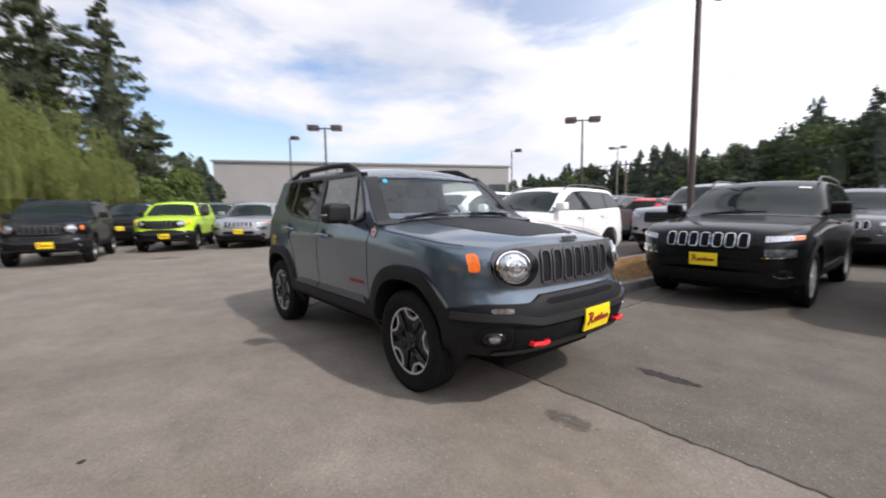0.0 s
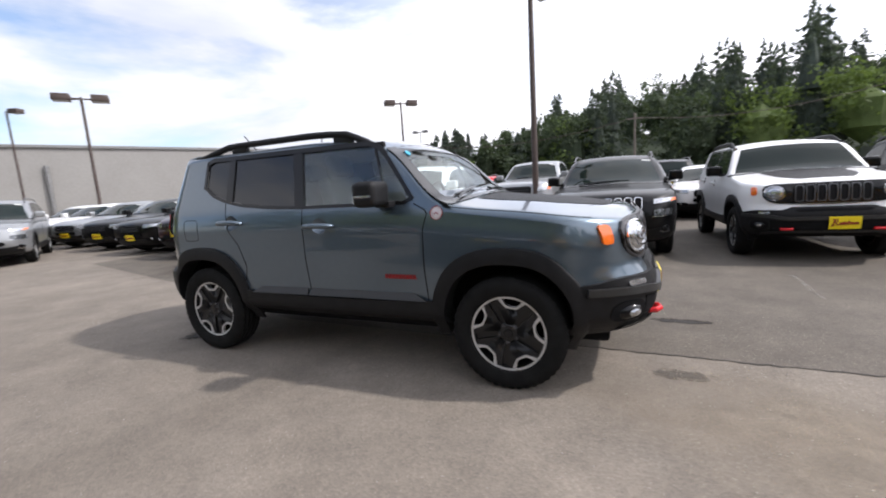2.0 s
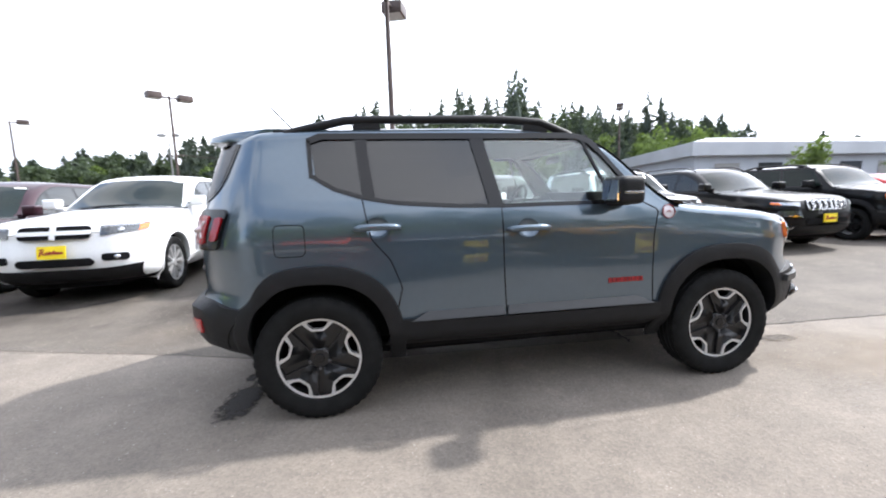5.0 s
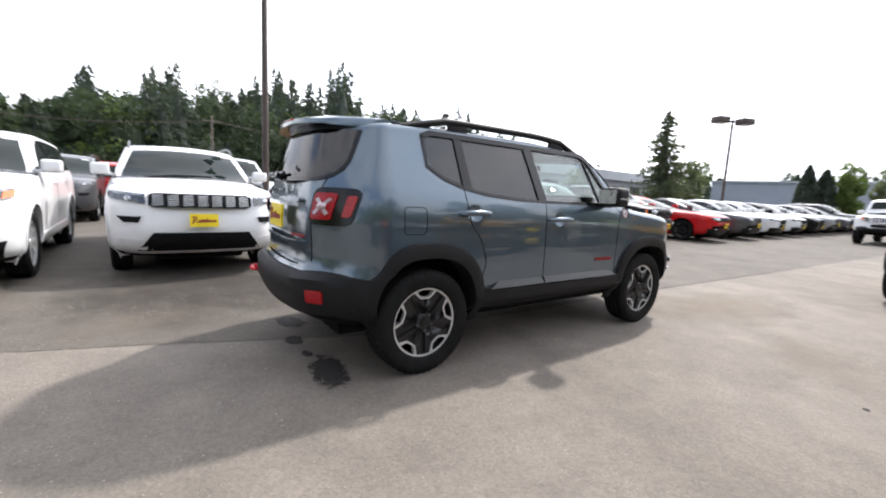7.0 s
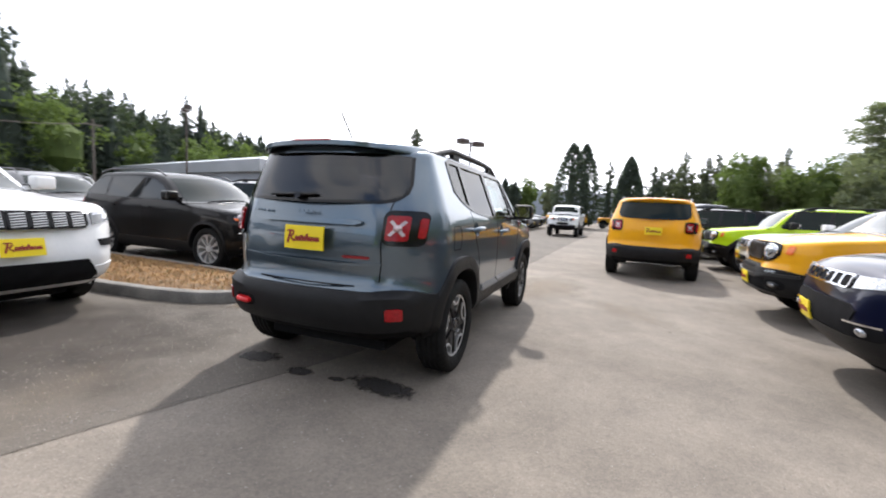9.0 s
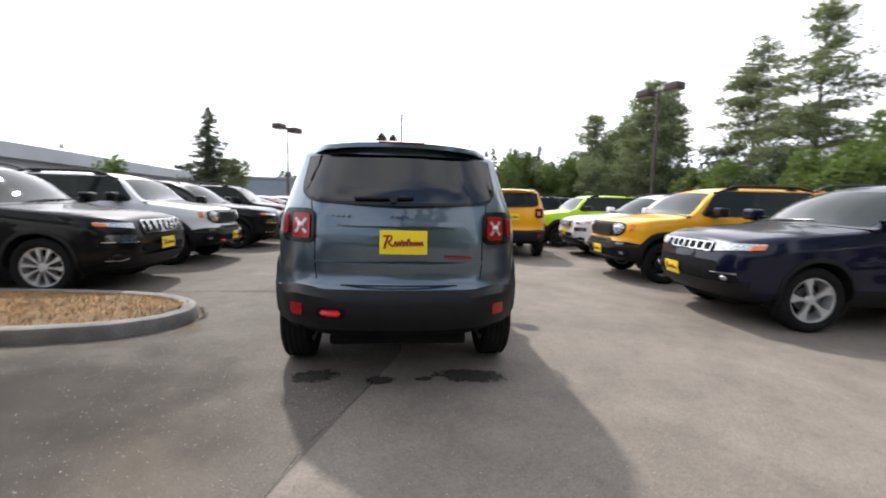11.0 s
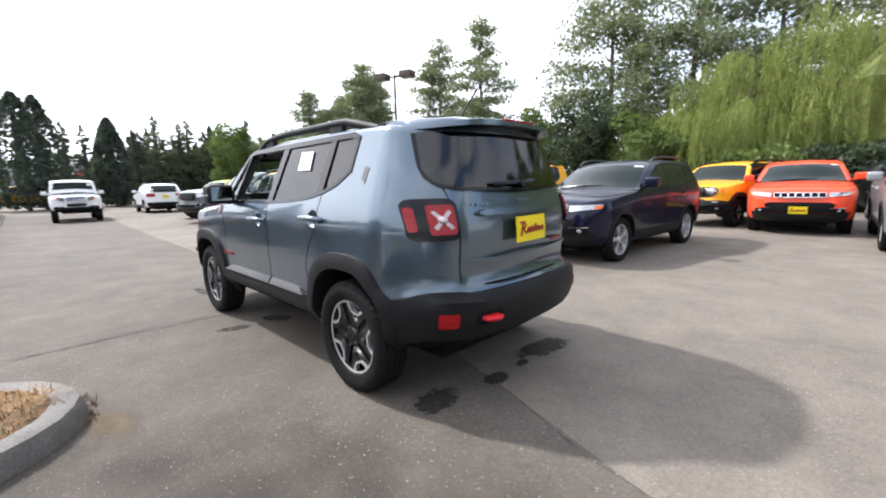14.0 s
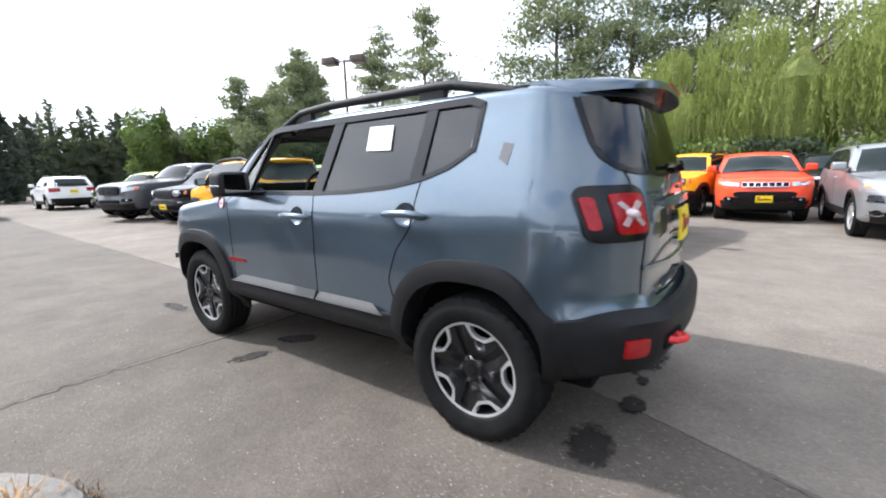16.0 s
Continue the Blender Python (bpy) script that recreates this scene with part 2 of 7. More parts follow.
def revolve(bm, prof, n=32, axis="y", centre=(0, 0, 0), closed=False, caps=True):
    """Turns a profile of (radius, along) about an axis through centre."""
    c = Vector(centre)
    rings = []
    for i in range(n):
        a = 2 * math.pi * i / n
        ca, sa = math.cos(a), math.sin(a)
        ring = []
        for r, h in prof:
            p = {"y": (r * ca, h, r * sa), "z": (r * ca, r * sa, h), "x": (h, r * ca, r * sa)}[axis]
            ring.append(bm.verts.new(c + Vector(p)))
        rings.append(ring)
    k = len(prof)
    for i in range(n):
        a, b = rings[i], rings[(i + 1) % n]
        for j in range(k if closed else k - 1):
            q = (a[j], a[(j + 1) % k], b[(j + 1) % k], b[j])
            bm.faces.new(q)
    if caps and not closed:
        for j in (0, k - 1):
            if prof[j][0] > 1e-4:
                bm.faces.new([r[j] for r in rings])
    bmesh.ops.remove_doubles(bm, verts=bm.verts, dist=1e-5)
    return bm


def tube(bm, pts, r, n=8, taper=None):
    pts = [Vector(p) for p in pts]
    rings = []
    for i, p in enumerate(pts):
        d = (pts[min(i + 1, len(pts) - 1)] - pts[max(i - 1, 0)]).normalized()
        u = d.cross(Vector((0, 0, 1)) if abs(d.z) < 0.9 else Vector((1, 0, 0))).normalized()
        w = d.cross(u)
        rr = r if taper is None else r * taper[i]
        rings.append([bm.verts.new(p + (u * math.cos(t) + w * math.sin(t)) * rr) for t in [2 * math.pi * k / n for k in range(n)]])
    for a, b in zip(rings, rings[1:]):
        for k in range(n):
            bm.faces.new((a[k], a[(k + 1) % n], b[(k + 1) % n], b[k]))
    bm.faces.new(rings[0][::-1])
    bm.faces.new(rings[-1])
    return bm


def resample(pts, n):
    pts = [np.array(p, float) for p in pts]
    d = np.r_[0, np.cumsum([np.linalg.norm(b - a) for a, b in zip(pts, pts[1:])])]
    s = np.linspace(0, d[-1], n)
    return [tuple(np.interp(s, d, [p[k] for p in pts])[i] for k in range(len(pts[0]))) for i in range(n)]


def patch(bm, f, low, high, nu=10, nv=4, off=0.004, th=0.012):
    """A sheet between two chains of surface coordinates, laid on the surface f(a, b, off), with thickness th."""
    lo, hi = resample(low, nu), resample(high, nu)
    grids = []
    for o in (off, off - th):
        g = []
        for j in range(nv):
            t = j / (nv - 1)
            g.append([bm.verts.new(f(a[0] + (b[0] - a[0]) * t, a[1] + (b[1] - a[1]) * t, o)) for a, b in zip(lo, hi)])
        grids.append(g)
    for g in grids:
        for j in range(nv - 1):
            for i in range(nu - 1):
                bm.faces.new((g[j][i], g[j][i + 1], g[j + 1][i + 1], g[j + 1][i]))
    t, b = grids
    rim = [(0, i) for i in range(nu)] + [(j, nu - 1) for j in range(1, nv)] + [(nv - 1, i) for i in range(nu - 2, -1, -1)] + [(j, 0) for j in range(nv - 2, 0, -1)]
    for (j, i), (k, h) in zip(rim, rim[1:] + rim[:1]):
        bm.faces.new((t[j][i], t[k][h], b[k][h], b[j][i]))
    return bm


def ribbon(bm, f, pts, width, off=0.002, th=0.008, n=24):
    """A narrow strip along a chain of surface coordinates."""
    p = resample(pts, n)
    lo, hi = [], []
    for i, q in enumerate(p):
        a, b = p[max(i - 1, 0)], p[min(i + 1, n - 1)]
        d = np.array([b[0] - a[0], b[1] - a[1]])
        d = d / (np.linalg.norm(d) + 1e-9)
        lo.append((q[0] + d[1] * width / 2, q[1] - d[0] * width / 2))
        hi.append((q[0] - d[1] * width / 2, q[1] + d[0] * width / 2))
    return patch(bm, f, lo, hi, n, 2, off, th)


def pchip(tab):
    """A smooth curve through (x, y) that never overshoots."""
    tab = sorted({round(a, 4): b for a, b in tab}.items())
    x = np.array([p[0] for p in tab], float)
    y = np.array([p[1] for p in tab], float)
    h, d = np.diff(x), np.diff(y) / np.diff(x)
    m = np.zeros(len(x))
    m[0], m[-1] = d[0], d[-1]
    for i in range(1, len(x) - 1):
        if d[i - 1] * d[i] > 0:
            w1, w2 = 2 * h[i] + h[i - 1], h[i] + 2 * h[i - 1]
            m[i] = (w1 + w2) / (w1 / d[i - 1] + w2 / d[i])

    def f(v):
        if v <= x[0]:
            return float(y[0])
        if v >= x[-1]:
            return float(y[-1])
        i = min(int(np.searchsorted(x, v, side="right")) - 1, len(h) - 1)
        t = (v - x[i]) / h[i]
        a, b = t * t * (3 - 2 * t), t * (1 - t)
        return float(y[i] * (1 - a) + y[i + 1] * a + h[i] * b * (m[i] * (1 - t) - m[i + 1] * t))

    return f


def smooth01(t):
    t = min(max(t, 0.0), 1.0)
    return t * t * (3 - 2 * t)


# ---- car bodies ----
class Body:
    """A car's skin: x ahead from midway between the axles, y to its left, z up."""

    def __init__(self, s):
        self.s = s
        self.top_f, self.belt_f = pchip(s["top"]), pchip(s["belt"])
        self.nose, self.tail = pchip(s["nose"]), pchip(s["tail"])
        self.xf, self.xr, self.W, self.zb = s["xf"], s["xr"], s["W"], s["zb"]

    def plan(self, x):
        s = self.s
        out = 0.0
        for d, r, ry in ((self.xf - x, s["rf"], s["ryf"]), (x - self.xr, s["rr"], s["ryr"])):
            if d < r:
                out = max(out, ry * (1 - math.sqrt(max(0.0, 1 - (1 - max(d, 0) / r) ** 2))))
        return out

    def topz(self, x):
        z = self.top_f(x)
        for d, r in ((self.xf - x, self.s.get("rtf", 0.08)), (x - self.xr, self.s.get("rtr", 0.06))):
            if d < r:
                z -= r * (1 - math.sqrt(max(0.0, 1 - (1 - max(d, 0) / r) ** 2)))
        return z

    def side_y(self, x, z):
        s = self.s
        zs = min(self.belt_f(x), self.topz(x) - 0.03)
        zl = min(z, zs)
        y = self.W - s["bulge"] * ((zl - s["zm"]) / 0.45) ** 2 - self.plan(x)
        # haunches over the wheels, a shoulder line, a slight waist, and the turn under the sill
        a = s.get("wb", 2.57) / 2
        over = math.exp(-((x - a) / 0.5) ** 2) + math.exp(-((x + a) / 0.5) ** 2)
        y += s.get("haunch", 0.016) * over * math.exp(-((zl - 0.74) / 0.22) ** 2)
        y += s.get("ridge", 0.010) * math.exp(-((zl - zs + 0.11) / 0.05) ** 2)
        y -= s.get("waist", 0.012) * math.exp(-((zl - 0.64) / 0.13) ** 2) * (1 - min(1.0, over))
        y -= s.get("tuck", 0.08) * smooth01((s["zb"] + 0.12 - z) / 0.14)
        if z > zs:
            y -= s["k"] * (z - zs)
        return max(y, 0.05)

    def deform(self, x, y, z):
        s = self.s
        wf = smooth01((x - (self.xf - s["lf"])) / s["lf"])
        wr = smooth01(((self.xr + s["lr"]) - x) / s["lr"])
        out = x + wf * (self.nose(z) - s["cf"] * y * y) + wr * (self.tail(z) + s["cr"] * y * y)
        if "bow" in s:
            # the windscreen and the front of the cabin are bowed in plan
            c, r = s["cowl"], s["roof_f"]
            w = smooth01((self.xf - 0.5 - x) / (self.xf - 0.5 - c)) * smooth01((x - r + 0.7) / 0.7)
            out -= s["bow"] * y * y * w * smooth01((z - s["hood_r"] + 0.14) / 0.14)
        return Vector((out, y, z))

    def section(self, x):
        s = self.s
        zt = self.topz(x)
        zs = min(self.belt_f(x), zt - 0.03)
        r = min(s["rc"], (zt - zs) * 0.95)
        out = [(self.side_y(x, z), z) for z in np.linspace(self.zb, zs, 15)]
        out += [(self.side_y(x, z), z) for z in np.linspace(zs, zt - r - s["crown"], 6)[1:]]
        y1, z1 = out[-1]
        y2 = max(y1 - r * 1.15, 0.02)
        for i in range(1, 6):
            a = math.pi / 2 * i / 5
            out.append((y2 + (y1 - y2) * math.cos(a), z1 + r * math.sin(a)))
        ze = out[-1][1]
        for i in range(1, 5):
            y = y2 * (1 - i / 5)
            out.append((y, zt - (zt - ze) * (y / y2) ** 2))
        out.append((0.0, zt))
        return out

    def side(self, sgn):
        def f(x, z, off):
            y = self.side_y(x, z)
            d = self.side_y(x, z + 0.01) - self.side_y(x, z - 0.01)
            t = math.sqrt(1 + (d / 0.02) ** 2)
            p = self.deform(x, y + off / t, z - off * d / 0.02 / t)
            return Vector((p.x, p.y * sgn, p.z))
        return f

    def edge(self, x):
        """Half the width of the top at x, just inside its rounded edge."""
        zt = self.topz(x)
        zs = min(self.belt_f(x), zt - 0.03)
        r = min(self.s["rc"], (zt - zs) * 0.95)
        return max(self.side_y(x, zt - r - self.s["crown"]) - r * 1.15, 0.02)

    def top(self, x, y, off):
        """y runs from -1 to 1 across the top."""
        def at(u):
            zt, e = self.topz(u), self.edge(u)
            return Vector((u, y * e, zt - self.s["crown"] * min(1.0, y * y)))
        p, q = at(x + 0.01), at(x - 0.01)
        nrm = Vector((-(p.z - q.z), 0, p.x - q.x)).normalized()
        o = at(x)
        o = self.deform(o.x, o.y, o.z)
        return o + nrm * off

    def end(self, front):
        def f(y, z, off):
            s = self.s
            r, ry = (s["rf"], s["ryf"]) if front else (s["rr"], s["ryr"])
            xe = self.xf if front else self.xr
            x_in = xe - r if front else xe + r
            wide = self.side_y(x_in, z) + self.plan(x_in)
            t = 1 - (wide - abs(y)) / ry
            d = 0.0 if t <= 0 else r * (1 - math.sqrt(max(0.0, 1 - min(t, 1.0) ** 2)))
            sg = 1 if front else -1
            tt = min(max(t, 0.0), 0.98)
            nx, ny = math.sqrt(1 - tt * tt), tt * math.copysign(1, y)
            p = self.deform(xe - sg * d, y, z)
            return Vector((p.x + sg * nx * off, p.y + ny * off, p.z))
        return f

    def mesh(self, bm, inset=0.0, fine=1.0):
        s = self.s
        n_end = int(9 * fine)
        xs = [self.xr + s["rr"] * (1 - math.cos(math.pi / 2 * i / n_end)) for i in range(n_end)]
        mid = np.linspace(self.xr + s["rr"], self.xf - s["rf"], int(46 * fine))
        xs += list(mid)
        xs += [self.xf - s["rf"] * (1 - math.cos(math.pi / 2 * i / n_end)) for i in range(n_end - 1, -1, -1)]
        rings = []
        for x in xs:
            half = self.section(x)
            right = [bm.verts.new(self.deform(x, y, z)) for y, z in half]
            left = [bm.verts.new(self.deform(x, -y, z)) for y, z in half[:-1]]
            rings.append((right, left))
        m = len(rings[0][0])
        for (r0, l0), (r1, l1) in zip(rings, rings[1:]):
            for j in range(m - 1):
                bm.faces.new((r0[j], r1[j], r1[j + 1], r0[j + 1]))
                a1 = r0[m - 1] if j == m - 2 else l0[j + 1]
                b1 = r1[m - 1] if j == m - 2 else l1[j + 1]
                bm.faces.new((l0[j], a1, b1, l1[j]))
            bm.faces.new((r0[0], l0[0], l1[0], r1[0]))
        for (r, l), flip in ((rings[0], False), (rings[-1], True)):
            for j in range(m - 1):
                q = (r[j], r[j + 1], l[j + 1], l[j]) if j < m - 2 else (r[j], r[j + 1], l[j])
                bm.faces.new(q[::-1] if flip else q)
        bmesh.ops.recalc_face_normals(bm, faces=bm.faces)
        return bm


def carve(ob, cutters):
    """Cuts closed meshes out of ob, and keeps the result as ob's own mesh."""
    obs = []
    for c in cutters:
        bmesh.ops.recalc_face_normals(c, faces=c.faces)
        me = bpy.data.meshes.new("cutter")
        c.to_mesh(me)
        c.free()
        for m in ob.data.materials:
            me.materials.append(m)
        for p in me.polygons:
            p.material_index = 1
        co = new("cutter", me)
        obs.append(co)
        mod = ob.modifiers.new("cut", "BOOLEAN")
        mod.operation, mod.solver, mod.object = "DIFFERENCE", "EXACT", co
    dg = bpy.context.evaluated_depsgraph_get()
    dg.update()
    me = bpy.data.meshes.new_from_object(ob.evaluated_get(dg))
    ob.modifiers.clear()
    old = ob.data
    ob.data = me
    me.name = old.name
    bpy.data.meshes.remove(old)
    for co in obs:
        cm = co.data
        bpy.data.objects.remove(co)
        bpy.data.meshes.remove(cm)
    bm = bmesh.new()
    bm.from_mesh(me)
    for f in bm.faces:
        f.smooth = True
    for e in bm.edges:
        e.smooth = not (len(e.link_faces) != 2 or e.calc_face_angle(0.0) > radians(35))
    bm.to_mesh(me)
    bm.free()


def prism(chain, axis, a, b):
    """A closed prism over a polygon: axis y takes (x, z), axis x takes (y, z), axis z takes (x, y)."""
    bm = bmesh.new()
    def p(q, h):
        return {"y": (q[0], h, q[1]), "x": (h, q[0], q[1]), "z": (q[0], q[1], h)}[axis]
    lo, hi = [bm.verts.new(p(q, a)) for q in chain], [bm.verts.new(p(q, b)) for q in chain]
    bm.faces.new(lo)
    bm.faces.new(hi[::-1])
    for i in range(len(chain)):
        j = (i + 1) % len(chain)
        bm.faces.new((lo[i], lo[j], hi[j], hi[i]))
    return bm


def arch_chain(x, z, rx, rz, n=22, p=2.4, low=-0.5):
    """The outline of a wheel opening: a rounded, slightly square arch, open downwards."""
    out = []
    for i in range(n + 1):
        a = math.pi * i / n
        c, s = math.cos(a), math.sin(a)
        out.append((x + rx * math.copysign(abs(c) ** (2 / p), c), z + rz * abs(s) ** (2 / p)))
    return out + [(x - rx * 1.03, z + low), (x + rx * 1.03, z + low)]


def flare(bm, body, sgn, x, z, r_in, r_out, proud=0.03, a0=-22, a1=202, p=2.5, n=40):
    """A wheel-arch cladding that wraps over the edge of the opening."""
    f = body.side(sgn)
    prof = [(1.0, 0.001), (0.97, proud * 0.8), (0.75, proud), (0.25, proud * 1.1), (0.02, proud), (0.0, proud * 0.5), (0.0, -0.12)]
    rows = []
    for i in range(n + 1):
        a = radians(a0 + (a1 - a0) * i / n)
        c, s = math.cos(a), math.sin(a)
        u = (math.copysign(abs(c) ** (2 / p), c), math.copysign(abs(s) ** (2 / p), s))
        row = []
        for t, o in prof:
            rx = r_in[0] + (r_out[0] - r_in[0]) * t
            rz = r_in[1] + (r_out[1] - r_in[1]) * t
            row.append(bm.verts.new(f(x + rx * u[0], z + rz * u[1], o)))
        rows.append(row)
    for a, b in zip(rows, rows[1:]):
        for j in range(len(prof) - 1):
            bm.faces.new((a[j], a[j + 1], b[j + 1], b[j]))
    return bm


# ---- wheels ----
def polar_plate(bm, outline, y0, y1, rot):
    """A plate over an outline of (degrees, radius), between two depths along the axle."""
    lo, hi = [], []
    for a, r in outline:
        t = radians(a + rot)
        lo.append(bm.verts.new((r * math.sin(t), y0, r * math.cos(t))))
        hi.append(bm.verts.new((r * math.sin(t), y1, r * math.cos(t))))
    bm.faces.new(lo)
    bm.faces.new(hi[::-1])
    for i in range(len(lo)):
        j = (i + 1) % len(lo)
        bm.faces.new((lo[i], lo[j], hi[j], hi[i]))


def tyre_mesh(bm, R, rim, w, n=56, tread=False):
    """A tyre; with tread it has ribs, and blocks cut into its shoulders."""
    h = w / 2
    prof = [(rim, -h * 0.72), (rim + 0.012, -h * 0.86), (rim + (R - rim) * 0.45, -h), (R - 0.040, -h * 0.97), (R - 0.026, -h * 0.93), (R - 0.010, -h * 0.84)]
    for k, y in enumerate(np.linspace(-0.72, 0.72, 9)):
        prof.append((R if k % 2 == 0 else R - (0.008 if tread else 0.003), h * y))
    prof += [(R - 0.010, h * 0.84), (R - 0.026, h * 0.93), (R - 0.040, h * 0.97), (rim + (R - rim) * 0.45, h), (rim + 0.012, h * 0.86), (rim, h * 0.72)]
    first = len(bm.verts)
    revolve(bm, prof, n, "y", closed=True)
    if tread:
        bm.verts.ensure_lookup_table()
        for v in bm.verts:
            r = math.hypot(v.co.x, v.co.z)
            if r > R - 0.030 and abs(v.co.y) > h * 0.70:
                i = round((math.atan2(v.co.x, v.co.z) + (0.05 if v.co.y > 0 else 0)) / (2 * math.pi) * n)
                if i % 3 == 0:
                    v.co.x *= (r - 0.007) / r
                    v.co.z *= (r - 0.007) / r


def wheel(parent, x, y, R, w, rim, style, spin=0.0, detail=True):
    """A wheel with its face towards +y or -y by the sign of y."""
    sgn = 1 if y > 0 else -1
    root = new("wheel")
    root.parent = parent
    root.matrix_local = pose(x, y - sgn * w / 2, R, 0, 0, 0 if sgn > 0 else 180)
    bm = bmesh.new()
    tyre_mesh(bm, R, rim, w, 132 if detail else 22, detail)
    part("tyre", bm, M["rubber"], root, ang=30)
    h = w / 2
    bm = bmesh.new()
    revolve(bm, [(rim + 0.004, h * 0.80), (rim + 0.004, h * 0.74), (rim - 0.012, h * 0.70), (rim - 0.02, h * 0.2), (rim - 0.03, -h * 0.7), (rim + 0.004, -h * 0.8), (rim + 0.008, 0)], 48 if detail else 22, closed=True)
    part("rim_barrel", bm, M["rim_black"] if style == "trail" else M["alloy"], root)
    bm = bmesh.new()
    revolve(bm, [(0.0, h * 0.05), (rim * 0.55, h * 0.05), (rim * 0.55, -h * 0.1), (0.0, -h * 0.1)], 28)
    part("brake_disc", bm, M["frame_grey"], root)
    bm = bmesh.new()
    revolve(bm, [(rim - 0.012, -h * 0.55), (0.0, -h * 0.55), (0.0, -h * 0.6), (rim - 0.012, -h * 0.6)], 28, closed=True)
    part("back_plate", bm, M["dark"], root)
    bm = bmesh.new()
    face = h * 0.72
    n = 5
    if style == "trail":
        for k in range(n):
            a = spin + 72 * k
            for q in (-1, 1):
                polar_plate(bm, [(0, rim * 0.22), (0, rim * 0.69), (q * 12, rim * 0.715), (q * 18, rim * 0.82), (q * 21, rim * 0.965), (q * 30, rim * 0.965), (q * 28.5, rim * 0.55), (q * 24, rim * 0.30)], face - 0.045, face - 0.010, a)
            polar_plate(bm, [(20, rim * 0.24), (28, rim * 0.55), (29, rim * 0.965), (43, rim * 0.965), (44, rim * 0.55), (52, rim * 0.24)], face - 0.06, face - 0.028, a)
        revolve(bm, [(0.0, face - 0.004), (rim * 0.22, face - 0.006), (rim * 0.28, face - 0.02), (rim * 0.28, face - 0.06), (0, face - 0.06)], 28)
        part("spoke_star", bm, M["rim_black"], root, "satin black five-spoke wheel centre")
        bm = bmesh.new()
        revolve(bm, [(rim * 0.955, face + 0.000), (rim + 0.002, face + 0.003), (rim + 0.002, face - 0.012), (rim * 0.955, face - 0.012)], 64, closed=True)
        for k in range(n):
            a = spin + 72 * k
            for q in (-1, 1):
                polar_plate(bm, [(q * 23, rim * 0.965), (q * 16.5, rim * 0.965), (q * 14, rim * 0.835), (q * 9, rim * 0.755), (0, rim * 0.735), (0, rim * 0.685), (q * 12, rim * 0.705), (q * 18, rim * 0.815)], face - 0.03, face - 0.002, a)
        part("machined_face", bm, M["alloy"], root, "bright machined rim edge and brackets")
        for k in range(5 if detail else 0):
            a = radians(spin + 36 + 72 * k)
            bm = bmesh.new()
            revolve(bm, [(0.0, face + 0.004), (0.009, face + 0.004), (0.011, face - 0.01), (0.0, face - 0.01)], 8, "y", (0.057 * math.sin(a), 0, 0.057 * math.cos(a)))
            part("wheel_nut", bm, M["frame_grey"], root)
        bm = bmesh.new()
        revolve(bm, [(0.0, face + 0.003), (0.026, face + 0.002), (0.030, face - 0.008), (0.0, face - 0.008)], 20)
        part("hub_cap", bm, M["trim"], root)
    else:
        m = {"five": M["alloy"], "multi": M["alloy"], "dark": M["rim_black"]}[style]
        n = 10 if style == "multi" else 5
        wa = 7 if style == "multi" else 13
        for k in range(n):
            polar_plate(bm, [(-wa * 1.3, rim * 0.2), (-wa * 0.7, rim * 0.6), (-wa, rim * 0.985), (wa, rim * 0.985), (wa * 0.7, rim * 0.6), (wa * 1.3, rim * 0.2)], face - 0.04, face - 0.006, spin + 360 / n * k)
        revolve(bm, [(0.0, face), (rim * 0.2, face - 0.004), (rim * 0.26, face - 0.03), (0, face - 0.03)], 20)
        revolve(bm, [(rim * 0.95, face + 0.002), (rim + 0.006, face + 0.004), (rim + 0.006, face - 0.012), (rim * 0.95, face - 0.012)], 36, closed=True)
        part("spoke_star", bm, m, root)
    return root


def plate_sign(parent, f, y, z, w=0.31, h=0.155, off=0.02):
    """A yellow dealer plate; its script stands as plain strokes."""
    bm = bmesh.new()
    patch(bm, f, [(y - w / 2, z - h / 2), (y + w / 2, z - h / 2)], [(y - w / 2, z + h / 2), (y + w / 2, z + h / 2)], 4, 3, off, 0.012)
    pl = part("dealer_plate", bm, M["plate"], parent, "bright yellow dealer plate with dark script strokes")
    bm = bmesh.new()
    sg = 1 if f(0, z, 0).x > 0 else -1

    def stroke(p, wide):
        ribbon(bm, f, [(y + a * w * sg, z + b * h) for a, b in p], wide, off + 0.003, 0.004, 2 * len(p))

    stroke([(-0.40, -0.26), (-0.33, 0.24)], 0.015)
    stroke([(-0.42, 0.26), (-0.25, 0.28), (-0.24, 0.10), (-0.34, 0.02), (-0.22, -0.18)], 0.012)
    for k in range(9):
        a, up = -0.20 + 0.068 * k, (0.08, 0.08, 0.16, 0.08, 0.26, 0.08, 0.08, 0.06, 0.08)[k]
        stroke([(a, -0.14), (a + 0.035, up), (a + 0.062, -0.12)], 0.011)
    stroke([(-0.20, -0.15), (0.42, -0.10)], 0.006)
    part("script", bm, M["plate_ink"], pl)
    return pl


